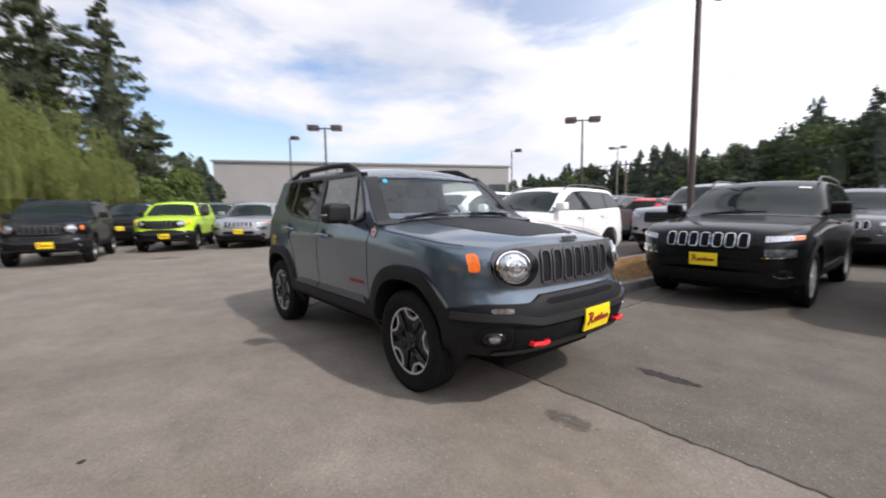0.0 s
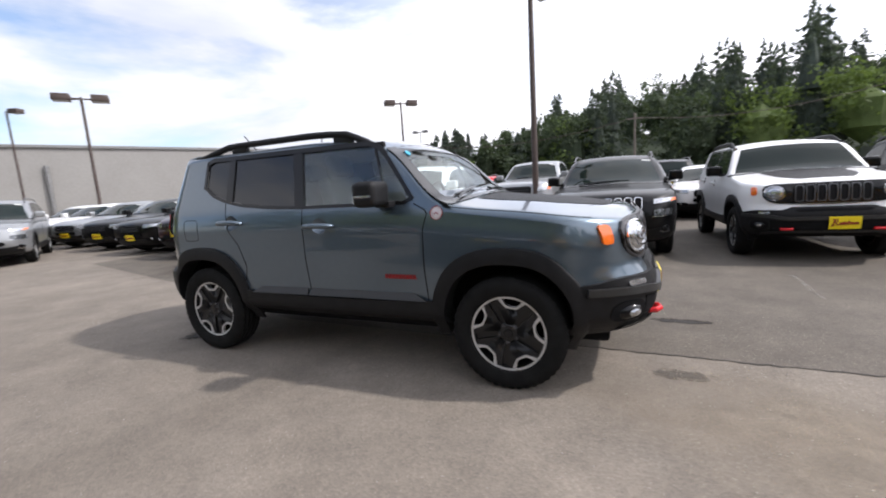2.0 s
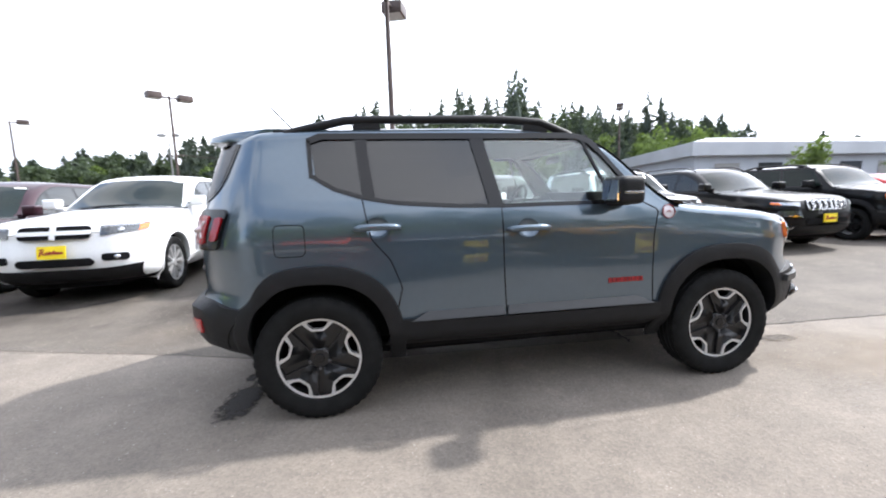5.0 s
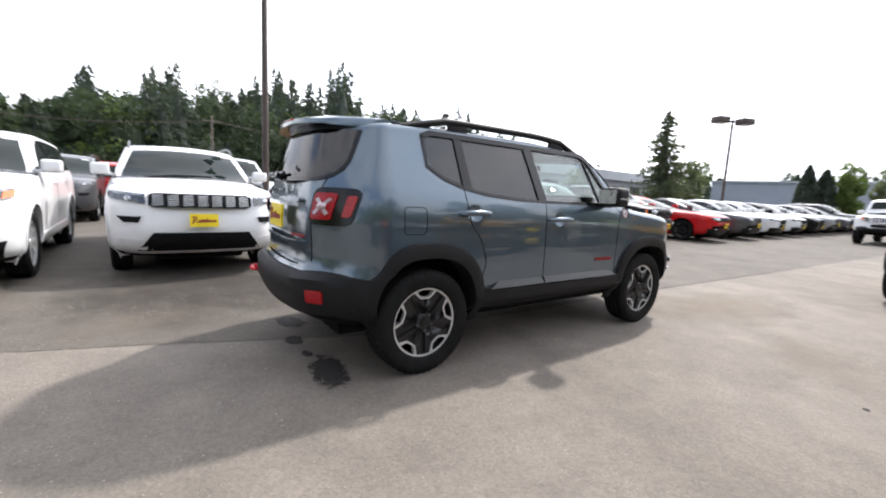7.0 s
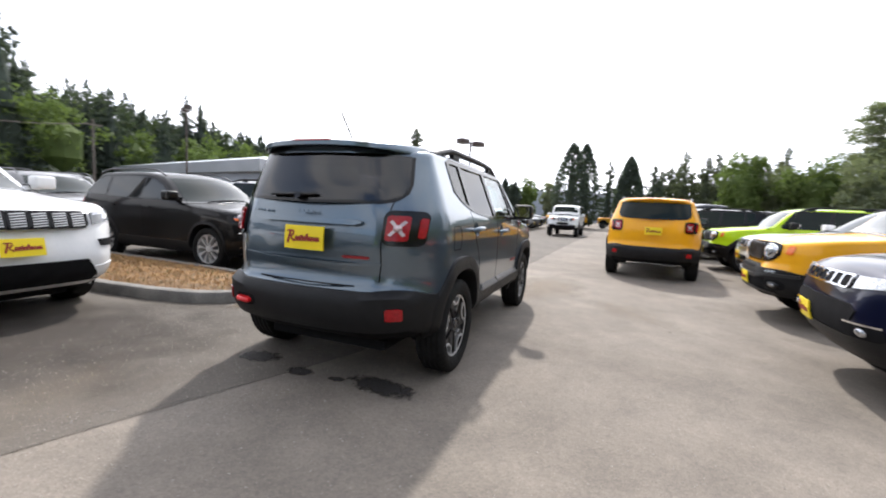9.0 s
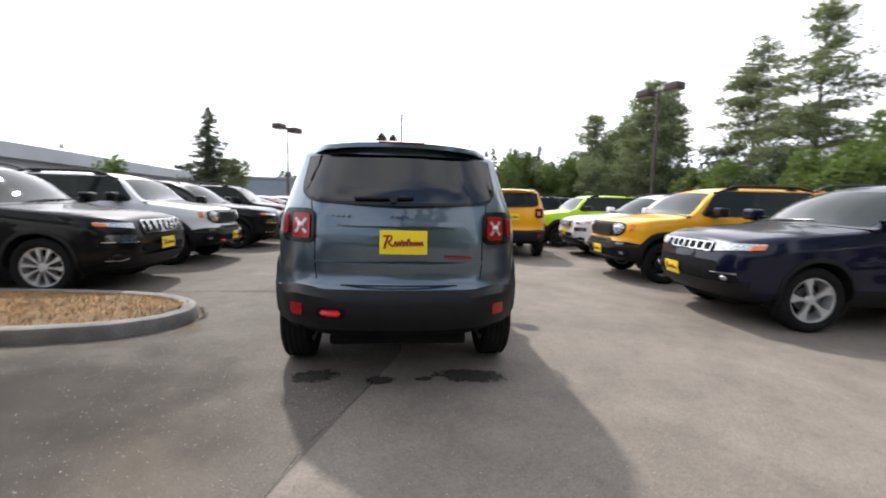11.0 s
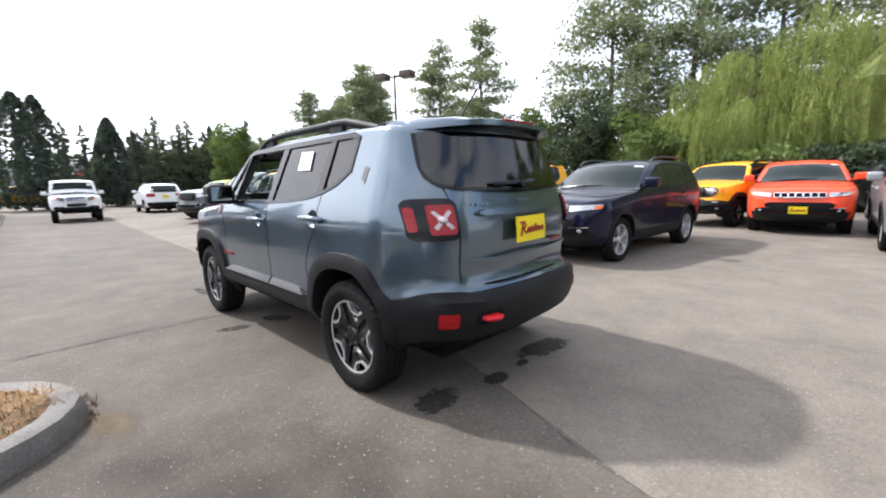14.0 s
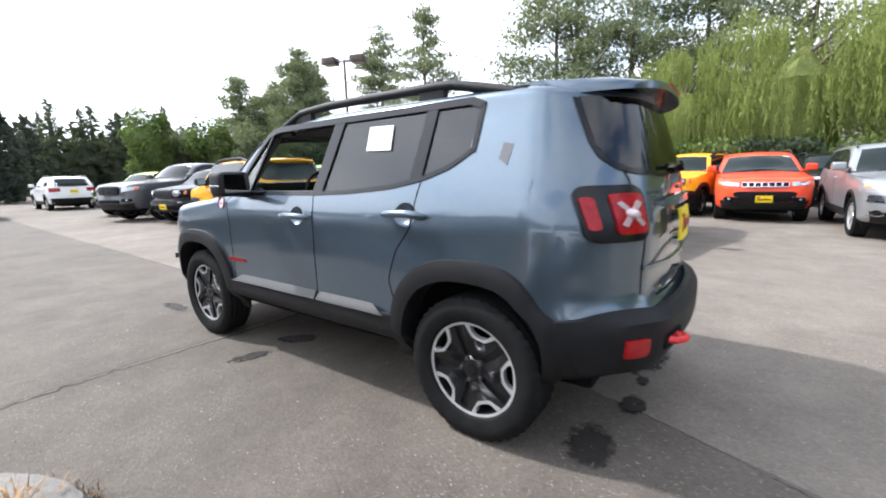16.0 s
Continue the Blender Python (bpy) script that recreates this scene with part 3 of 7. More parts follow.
# ---- the small boxy SUV ----
RENEGADE = dict(
    xf=2.04, xr=-1.99, W=0.88, zb=0.345, rf=0.50, ryf=0.42, rr=0.42, ryr=0.38, lf=0.6, lr=0.6, cf=0.12, cr=0.20,
    bulge=0.03, zm=0.78, k=0.36, rc=0.055, crown=0.05, rtf=0.06, rtr=0.03, haunch=0.004, ridge=0.009, waist=0.008, tuck=0.09,
    top=[(2.04, 1.07), (1.85, 1.095), (1.4, 1.15), (1.0, 1.195), (0.90, 1.225), (0.44, 1.605), (0.22, 1.665), (-0.3, 1.700), (-1.2, 1.697), (-1.99, 1.655)],
    belt=[(2.04, 0.96), (1.4, 1.05), (0.9, 1.11), (0.6, 1.14), (-2.0, 1.16)],
    nose=[(0.27, -0.12), (0.40, 0.03), (0.55, 0.075), (0.68, 0.06), (0.76, 0.015), (0.95, 0.0), (1.05, -0.035), (1.15, -0.12)],
    tail=[(0.27, 0.20), (0.44, -0.06), (0.56, -0.10), (0.665, -0.10), (0.715, -0.018), (0.98, -0.03), (1.25, 0.015), (1.55, 0.11), (1.68, 0.15)],
)
REN = Body(RENEGADE)
REN_A = 1.285


def round_on(bm, f, a, b, r, off=0.01, th=0.02, n=28, rb=None):
    """A disc with a low dome, laid on a surface."""
    rings = []
    for t, o in ((0.0, off * 1.6), (0.55, off * 1.45), (0.9, off), (1.0, off * 0.5), (1.0, off - th)):
        if t == 0:
            rings.append([bm.verts.new(f(a, b, o))])
        else:
            rings.append([bm.verts.new(f(a + r * t * math.cos(w), b + (rb or r) * t * math.sin(w), o)) for w in [2 * math.pi * i / n for i in range(n)]])
    for i in range(n):
        bm.faces.new((rings[0][0], rings[1][i], rings[1][(i + 1) % n]))
        for p, q in zip(rings[1:], rings[2:]):
            bm.faces.new((p[i], q[i], q[(i + 1) % n], p[(i + 1) % n]))
    return bm


def ring_on(bm, f, a, b, r0, r1, off=0.01, th=0.02, n=32):
    lo = [(a + r0 * math.cos(t), b + r0 * math.sin(t)) for t in np.linspace(0, 2 * math.pi, n)]
    hi = [(a + r1 * math.cos(t), b + r1 * math.sin(t)) for t in np.linspace(0, 2 * math.pi, n)]
    g = []
    for o in (off, off - th):
        g.append([[bm.verts.new(f(*p, o)) for p in c[:-1]] for c in (lo, hi)])
    k = n - 1
    for i in range(k):
        j = (i + 1) % k
        bm.faces.new((g[0][0][i], g[0][0][j], g[0][1][j], g[0][1][i]))
        bm.faces.new((g[0][0][i], g[1][0][i], g[1][0][j], g[0][0][j]))
        bm.faces.new((g[0][1][i], g[0][1][j], g[1][1][j], g[1][1][i]))
    return bm


def rounded(cx, cz, w, h, r, n=5):
    """Low and high chains of a rounded rectangle."""
    lo, hi = [], []
    for i in range(n + 1):
        a = math.pi / 2 * i / n
        lo.append((cx - w / 2 + r - r * math.cos(a), cz - h / 2 + r - r * math.sin(a)))
        hi.append((cx - w / 2 + r - r * math.cos(a), cz + h / 2 - r + r * math.sin(a)))
    return lo + [(2 * cx - a, b) for a, b in lo[::-1]], hi + [(2 * cx - a, b) for a, b in hi[::-1]]


def panel(bm, f, cx, cz, w, h, r, off, th=0.015, nv=4):
    lo, hi = rounded(cx, cz, w, h, r)
    return patch(bm, f, lo, hi, 16, nv, off, th)


REN_MESH = {}


def renegade(m, colour, label, group="", hero=False, style="trail", rails=True, mirrors="cladding", plates=(True, True), roof=None):
    car = thing("suv", label, "car", group)
    car.matrix_world = m
    B = REN
    A = REN_A
    front, rear = B.end(True), B.end(False)
    key = "hero" if hero else "plain"
    if key not in REN_MESH:
        bm = bmesh.new()
        B.mesh(bm, fine=1.5 if hero else 0.8)
        body = part("body", bm, [M[colour], M["dark"], M["headliner"]], None, ang=50)
        cuts = []
        for sx in (A, -A):
            for sy in (-1, 1):
                cuts.append(prism(arch_chain(sx, 0.355, 0.415, 0.45), "y", sy * 0.52, sy * 1.3))
        if hero:
            cuts.append(prism([(-1.70, 0.84), (0.70, 0.84), (0.79, 1.16), (0.36, 1.57), (-1.55, 1.57), (-1.70, 1.25)], "y", -0.66, 0.66))
            dlo = [(-1.25, 1.375), (-1.16, 1.315), (-1.0, 1.262), (-0.8, 1.225), (-0.5, 1.20), (-0.2, 1.188), (0.63, 1.188), (0.665, 1.21), (0.44, 1.50), (0.39, 1.56), (0.30, 1.577), (-1.24, 1.585), (-1.275, 1.56)]
            for sy in (-1, 1):
                cuts.append(prism(dlo, "y", sy * 0.60, sy * 1.2))
            cuts.append(prism([(-0.70, 1.24), (0.70, 1.24), (0.62, 1.555), (-0.62, 1.555)], "x", 0.20, 1.4))
            for sy in (-1, 1):
                for hx, hz in ((-0.05, 1.045), (-0.925, 1.08)):
                    ball = bmesh.new()
                    bmesh.ops.create_uvsphere(ball, u_segments=20, v_segments=12, radius=1.0)
                    bmesh.ops.transform(ball, verts=ball.verts, matrix=Matrix.Translation(B.side(sy)(hx, hz, 0.028)) @ Matrix.Diagonal((0.078, 0.062, 0.068, 1)))
                    cuts.append(ball)
            cuts.append(prism([(-0.60, 1.31), (-0.5, 1.275), (0.5, 1.275), (0.60, 1.31), (0.55, 1.56), (-0.55, 1.56)], "x", -2.3, -1.45))
        carve(body, cuts)
        for p in body.data.polygons:
            c = p.center
            if c.z < 0.45:
                p.material_index = 1
            elif p.material_index == 1 and abs(c.y) > 0.72 and 0.95 < c.z < 1.15:
                p.material_index = 0
            elif p.material_index == 1 and c.z > 0.90 and -1.72 < c.x < 0.8:
                p.material_index = 2
        body.parent = car
        REN_MESH[key] = body.data
    else:
        me = REN_MESH[key].copy()
        me.materials[0] = M[colour]
        body = new("body", me)
        body.parent = car
    gd, gm, gc = (M["glass_dark"], M["glass_mid"], M["glass_clear"]) if hero else (M["bgglass"],) * 3
    nu = 14 if hero else 8
    go = -0.006 if hero else 0.005
    for sy in (-1, 1):
        f = B.side(sy)
        # window trim round the openings, and the dark posts between them
        loop = [(-1.265, 1.375), (-1.16, 1.305), (-1.0, 1.25), (-0.8, 1.213), (-0.5, 1.188), (-0.2, 1.178), (0.66, 1.178), (0.69, 1.205)]
        over = [(-1.29, 1.57), (-1.25, 1.60), (0.28, 1.592), (0.385, 1.58), (0.46, 1.50)]
        bm = bmesh.new()
        ribbon(bm, f, loop, 0.022, 0.006, 0.02, 30)
        ribbon(bm, f, over, 0.036, 0.006, 0.03, 24)
        ribbon(bm, f, [(0.69, 1.20), (0.455, 1.505)], 0.028, 0.006, 0.02, 10)
        ribbon(bm, f, [(-1.27, 1.365), (-1.285, 1.58)], 0.024, 0.006, 0.02, 6)
        part("window_surround", bm, M["trim"], car)
        bm = bmesh.new()
        patch(bm, f, [(-0.275, 1.18), (-0.19, 1.18)], [(-0.36, 1.59), (-0.275, 1.59)], 4, 8, 0.004, 0.03)
        part("door_pillar", bm, M["trim"], car)
        bm = bmesh.new()
        patch(bm, f, [(-1.0, 1.25), (-0.925, 1.23)], [(-1.03, 1.59), (-0.965, 1.59)], 4, 8, 0.004, 0.03)
        part("rear_pillar", bm, M["trim"], car)
        bm = bmesh.new()
        patch(bm, f, [(0.50, 1.18), (0.515, 1.18)], [(0.345, 1.59), (0.36, 1.59)], 3, 8, 0.003, 0.02)
        part("quarter_bar", bm, M["trim"], car)
        openw = hero and sy == 1
        panes = [("rear_side_window", [(-1.268, 1.385), (-1.16, 1.313), (-1.0, 1.255)], [(-1.288, 1.59), (-1.16, 1.59), (-1.02, 1.59)], gd),
                 ("rear_door_window", [(-0.93, 1.235), (-0.8, 1.217), (-0.5, 1.192), (-0.27, 1.185)], [(-0.97, 1.59), (-0.7, 1.59), (-0.5, 1.59), (-0.355, 1.59)], gd)]
        if not openw:
            panes.append(("front_door_window", [(-0.195, 1.182), (0.51, 1.182)], [(-0.28, 1.59), (0.355, 1.58)], gm))
        panes.append(("quarter_window", [(0.51, 1.182), (0.67, 1.195)], [(0.37, 1.575), (0.40, 1.555)], gm))
        for nm, lo, hi, g in panes:
            bm = bmesh.new()
            patch(bm, f, lo, hi, nu, 5, go, 0.004)
            part(nm, bm, g, car)
        # wheel-arch flares, sill, seams, handles
        for sx in (A, -A):
            bm = bmesh.new()
            flare(bm, B, sy, sx, 0.355, (0.405, 0.435), (0.495, 0.535), 0.028, -8 if sx > 0 else -4, 184 if sx > 0 else 188)
            part("arch_flare", bm, M["cladding"], car, "matt black wheel-arch flare")
        bm = bmesh.new()
        patch(bm, lambda x, z, off: f(x, z, off * (1 - 0.9 * smooth01((0.46 - z) / 0.09))), [(-0.91, 0.385), (-0.2, 0.375), (0.91, 0.385)], [(-0.83, 0.555), (-0.5, 0.535), (-0.2, 0.53), (0.45, 0.53), (0.82, 0.545)], 20, 8, 0.026, 0.03)
        part("sill_cladding", bm, M["cladding"], car, "matt black sill cladding")
        if hero:
            seams = [[(0.775, 0.53), (0.76, 0.75), (0.765, 1.0), (0.80, 1.12), (0.70, 1.17)], [(-0.185, 0.54), (-0.20, 0.8), (-0.205, 1.17)],
                     [(-0.84, 0.58), (-0.80, 0.74), (-0.86, 0.90), (-0.96, 1.02), (-0.985, 1.15), (-1.0, 1.24)]]
            for s in seams:
                bm = bmesh.new()
                ribbon(bm, f, s, 0.007, 0.0012, 0.004, 24)
                part("door_seam", bm, M["dark"], car)
            bm = bmesh.new()
            def ledge(x, z, off):
                return f(x, z, off + 0.034 * min(1.0, max(0.0, (0.590 - z) / 0.045)))
            for x0, x1 in ((-0.185, 0.77), (-0.76, -0.20)):
                patch(bm, ledge, [(x0, 0.542), (x1, 0.542)], [(x0 + 0.01, 0.588), (x1 - 0.10, 0.588)] if x1 > 0 else [(x0 + 0.10, 0.588), (x1 - 0.01, 0.588)], 16, 5, 0.0005, 0.012)
            part("door_ledge", bm, M["satin"], car)
        for hx, hz in ((-0.05, 1.04), (-0.925, 1.075)):
            bm = bmesh.new()
            # black disc paints in the shade of the body-coloured handle cup
            if not hero:
                round_on(bm, f, hx + 0.0, hz + 0.004, 0.062, 0.002, 0.006, 24, 0.052)
                part("handle_recess", bm, M["trim"], car)
            bm = bmesh.new()
            tube(bm, [f(hx + a, hz + 0.004 * math.cos(12 * a), o) for a, o in ((-0.125, 0.004), (-0.112, 0.030), (-0.09, 0.042), (-0.04, 0.048), (0.04, 0.048), (0.09, 0.042), (0.112, 0.030), (0.125, 0.004))], 0.0195, 12, [0.6, 0.85, 1, 1, 1, 1, 0.85, 0.6])
            box(bm, -0.012, 0.012, 0, 0.04, -0.01, 0.01, 0.002, Matrix.Translation(f(hx - 0.085, hz, 0.0) - Vector((0, 0.02 if sy > 0 else 0.02, 0))))
            box(bm, -0.012, 0.012, 0, 0.04, -0.01, 0.01, 0.002, Matrix.Translation(f(hx + 0.085, hz, 0.0) - Vector((0, 0.02 if sy > 0 else 0.02, 0))))
            part("door_handle", bm, M[colour], car)
        if hero:
            bm = bmesh.new()
            xs = (0.465, 0.70) if sy < 0 else (0.60, 0.83)
            n_l = 9
            for k in range(n_l):
                a = xs[0] + (xs[1] - xs[0]) * k / n_l
                b = a + (xs[1] - xs[0]) / n_l * 0.78
                patch(bm, f, [(a, 0.688), (b, 0.688)], [(a, 0.711), (b, 0.711)], 2, 2, 0.005, 0.008)
            ribbon(bm, f, [(xs[0], 0.685), (xs[1], 0.685)], 0.004, 0.006, 0.01, 4)
            part("model_badge", bm, M["badge_red"], car, "dark red model badge on the door")
            bm = bmesh.new()
            round_on(bm, f, 0.865, 1.105, 0.042, 0.004, 0.008, 24)
            rb = part("round_badge", bm, M["badge_white"], car, "round pale badge ringed in red")
            bm = bmesh.new()
            ring_on(bm, f, 0.865, 1.105, 0.0395, 0.0425, 0.009, 0.006, 24)
            ribbon(bm, f, [(0.851, 1.100), (0.865, 1.110), (0.879, 1.100)], 0.006, 0.009, 0.004, 6)
            part("badge_ring", bm, M["badge_red"], rb)
            if sy < 0:
                bm = bmesh.new()
                lo, hi = rounded(-1.40, 1.03, 0.17, 0.17, 0.03)
                p = lo + hi[::-1] + lo[:1]
                ribbon(bm, f, p, 0.005, 0.001, 0.003, 60)
                part("fuel_door_seam", bm, M["dark"], car)
            else:
                bm = bmesh.new()
                patch(bm, f, [(-1.455, 1.30), (-1.405, 1.33)], [(-1.475, 1.39), (-1.42, 1.40)], 3, 3, 0.002, 0.003)
                part("body_decal", bm, M["frame_grey"], car, "small grey decal behind the rear side window")
        bm = bmesh.new()
        patch(bm, f, [(-1.93, 0.46), (-1.85, 0.42), (-1.70, 0.40)], [(-1.965, 0.668), (-1.88, 0.62), (-1.70, 0.545)], 12, 6, 0.018, 0.03)
        part("bumper_corner", bm, M["cladding"], car)
        bm = bmesh.new()
        patch(bm, f, [(1.66, 0.36), (1.80, 0.37), (1.95, 0.40)], [(1.72, 0.56), (1.80, 0.63), (1.98, 0.66)], 12, 6, 0.020, 0.03)
        part("bumper_corner", bm, M["cladding"], car)
        # door mirror
        bm = bmesh.new()
        my = B.side_y(0.5, 1.22)
        box(bm, 0.40, 0.56, my + 0.05, my + 0.26, 1.165, 1.325, 0.045, Matrix.Diagonal((1, sy, 1, 1)), 4)
        box(bm, 0.46, 0.57, my - 0.03, my + 0.10, 1.155, 1.195, 0.012, Matrix.Diagonal((1, sy, 1, 1)))
        mr = part("door_mirror", bm, M[mirrors], car)
        bm = bmesh.new()
        box(bm, 0.394, 0.40, my + 0.075, my + 0.235, 1.19, 1.305, 0.0, Matrix.Diagonal((1, sy, 1, 1)))
        part("mirror_glass", bm, M["mirror"], mr)
        if hero:
            bm = bmesh.new()
            box(bm, 0.475, 0.495, my + 0.255, my + 0.266, 1.222, 1.242, 0.004, Matrix.Diagonal((1, sy, 1, 1)))
            box(bm, 0.42, 0.54, my + 0.255, my + 0.263, 1.226, 1.24, 0.003, Matrix.Diagonal((1, sy, 1, 1)))
            part("mirror_indicator", bm, M["lens"], mr)
        if rails:
            bm = bmesh.new()
            pts = []
            for t in np.linspace(0, 1, 22):
                x = 0.36 - 1.78 * t
                e = B.edge(x) + 0.045
                pts.append((x, sy * (e - 0.025), B.topz(x) - 0.072 + 0.072 * min(1, 7 * t, 5 * (1 - t))))
            tube(bm, pts, 0.025, 10)
            part("roof_rail", bm, M["cladding"], car)
            for t in (0.03, 0.16, 0.74, 0.97):
                bm = bmesh.new()
                x = 0.36 - 1.78 * t
                e = B.edge(x) + 0.015
                z = B.topz(x)
                box(bm, x - (0.08 if 0.1 < t < 0.9 else 0.11), x + (0.08 if 0.1 < t < 0.9 else 0.11), sy * e - 0.019, sy * e + 0.019, z - 0.10, z - (0.005 if 0.1 < t < 0.9 else 0.05), 0.006)
                part("rail_foot", bm, M["cladding"], car)
        for sx in (A, -A):
            wheel(car, sx, sy * 0.885, 0.355, 0.225, 0.232, style, {(1, -1): -8, (-1, -1): 0, (1, 1): 14, (-1, 1): -14}[(1 if sx > 0 else -1, sy)] if hero else 20 + 31 * sx, hero)
    # windscreen and rear window
    bm = bmesh.new()
    we, wt = (1.08, 1.02) if hero else (0.98, 0.92)
    patch(bm, B.top, [(0.885, -we), (0.93, -0.5), (0.935, 0.0), (0.93, 0.5), (0.885, we)], [(0.46, -wt), (0.47, 0.0), (0.46, wt)], 16, 8, 0.004 if not hero else -0.004, 0.005)
    ws = part("windscreen", bm, gc, car)
    ws.visible_shadow = not hero
    bm = bmesh.new()
    patch(bm, B.top, [(0.90, -1.1), (0.95, -0.5), (0.955, 0), (0.95, 0.5), (0.90, 1.1)], [(0.955, -1.1), (1.0, -0.5), (1.005, 0), (1.0, 0.5), (0.955, 1.1)], 16, 3, 0.006, 0.02)
    part("cowl_panel", bm, M["trim"], car)
    if hero:
        bm = bmesh.new()
        ribbon(bm, B.top, [(0.48, -1.03), (0.48, 1.03)], 0.07, 0.0, 0.008, 14)
        ribbon(bm, B.top, [(0.885, -1.03), (0.90, 0.0), (0.885, 1.03)], 0.05, 0.0, 0.008, 14)
        for q in (-1, 1):
            ribbon(bm, B.top, [(0.90, q * 0.98), (0.46, q * 0.98)], 0.17, 0.0, 0.008, 14)
        part("windscreen_border", bm, M["trim"], car)
        for y0, y1 in ((-0.85, -0.15), (0.05, 0.8)):
            bm = bmesh.new()
            tube(bm, [B.top(0.94, y0, 0.02), B.top(0.90, (y0 + y1) / 2, 0.025), B.top(0.87, y1, 0.018)], 0.007, 6)
            tube(bm, [B.top(0.89, y0 + 0.1, 0.012), B.top(0.86, y1, 0.012)], 0.008, 5)
            part("wiper", bm, M["trim"], car)
        bm = bmesh.new()
        round_on(bm, B.top, 0.53, -0.80, 0.022, 0.002, 0.004, 16, 0.035)
        part("round_sticker", bm, M["sticker_blue"], car, "round blue sticker on the windscreen")
    bm = bmesh.new()
    patch(bm, rear, [(-0.652, 1.37), (-0.642, 1.32), (-0.605, 1.285), (-0.52, 1.268), (0, 1.258), (0.52, 1.268), (0.605, 1.285), (0.642, 1.32), (0.652, 1.37)], [(-0.615, 1.575), (0, 1.58), (0.615, 1.575)], 20, 6, 0.008, 0.006)
    part("rear_window", bm, gd, car)
    bm = bmesh.new()
    ribbon(bm, rear, [(-0.62, 1.57), (-0.652, 1.38), (-0.645, 1.32), (-0.605, 1.282), (-0.52, 1.264), (0, 1.254), (0.52, 1.264), (0.605, 1.282), (0.645, 1.32), (0.652, 1.38), (0.62, 1.57)], 0.028, 0.006, 0.012, 60)
    part("rear_window_border", bm, M["trim"], car)
    # roof spoiler
    bm = bmesh.new()
    rows = []
    for x, z, w, th in ((-1.42, 1.690, 0.60, 0.03), (-1.66, 1.688, 0.63, 0.05), (-1.84, 1.676, 0.62, 0.055), (-1.955, 1.652, 0.60, 0.030)):
        rows.append([(x + (0.06 * t * t + 0.20 * t ** 6) * (-1.3 - x) / 0.65, w * t, z - 0.03 * t * t, th) for t in np.linspace(-1, 1, 13)])
    vt = [[bm.verts.new((a, b, c)) for a, b, c, d in r] for r in rows]
    vb = [[bm.verts.new((a, b, c - d)) for a, b, c, d in r] for r in rows]
    bu = bmesh.new()
    vu = [[bu.verts.new((a, b, c - d)) for a, b, c, d in r] for r in rows]
    for p, q, u, w in zip(vt, vt[1:], vu, vu[1:]):
        for i in range(12):
            bm.faces.new((p[i], p[i + 1], q[i + 1], q[i]))
            bu.faces.new((u[i], u[i + 1], w[i + 1], w[i]))
    for i in range(12):
        bm.faces.new((vt[-1][i], vt[-1][i + 1], vb[-1][i + 1], vb[-1][i]))
        bm.faces.new((vt[0][i], vt[0][i + 1], vb[0][i + 1], vb[0][i]))
    for i in (0, 12):
        for p in range(3):
            bm.faces.new((vt[p][i], vt[p + 1][i], vb[p + 1][i], vb[p][i]))
    sp = part("roof_spoiler", bm, M[colour], car, ang=60)
    # black trim stands in for the shade under the spoiler
    part("spoiler_underside", bu, M["trim"], sp, "spoiler underside coloured black for its shade")
    bm = bmesh.new()
    box(bm, -1.958, -1.93, -0.15, 0.15, 1.645, 1.656, 0.003)
    part("high_brake_lamp", bm, M["redlens"], sp)
    # tail lamps
    for sy in (-1, 1):
        bm = bmesh.new()
        panel(bm, rear, sy * 0.672, 1.10, 0.222, 0.226, 0.045, 0.020, 0.03)
        tl = part("tail_lamp", bm, M["trim"], car, "square red tail lamp in a black bezel")
        bm = bmesh.new()
        panel(bm, rear, sy * 0.640, 1.10, 0.116, 0.160, 0.018, 0.030, 0.02)
        panel(bm, rear, sy * 0.758, 1.105, 0.036, 0.13, 0.014, 0.028, 0.02)
        part("red_lens", bm, M["redlens"], tl)
        bm = bmesh.new()
        for q in (-1, 1):
            ribbon(bm, rear, [(sy * 0.640 - 0.036, 1.10 - q * 0.046), (sy * 0.640, 1.10), (sy * 0.640 + 0.036, 1.10 + q * 0.046)], 0.018, 0.034, 0.01, 8)
        round_on(bm, rear, sy * 0.640, 1.10, 0.024, 0.036, 0.01, 16)
        part("lamp_cross", bm, M["xlens"], tl)
        bm = bmesh.new()
        panel(bm, rear, sy * 0.665, 0.555, 0.085, 0.08, 0.012, 0.026, 0.02)
        part("reflector", bm, M["redlens"], car)
    # rear bumper
    bm = bmesh.new()
    patch(bm, rear, [(-0.79, 0.44), (-0.5, 0.42), (0.5, 0.42), (0.79, 0.44)], [(-0.868, 0.665), (-0.72, 0.705), (-0.6, 0.705), (-0.5, 0.688), (0.5, 0.688), (0.6, 0.705), (0.72, 0.705), (0.868, 0.665)], 30, 7, 0.018, 0.03)
    part("rear_bumper", bm, M["cladding"], car, "matt black rear bumper")
    bm = bmesh.new()
    patch(bm, rear, [(-0.62, 0.36), (0.62, 0.36)], [(-0.66, 0.435), (0.66, 0.435)], 12, 3, -0.005, 0.03)
    part("rear_skid_plate", bm, M["dark"], car)
    if plates[1]:
        plate_sign(car, rear, -0.02, 1.005, off=0.022)
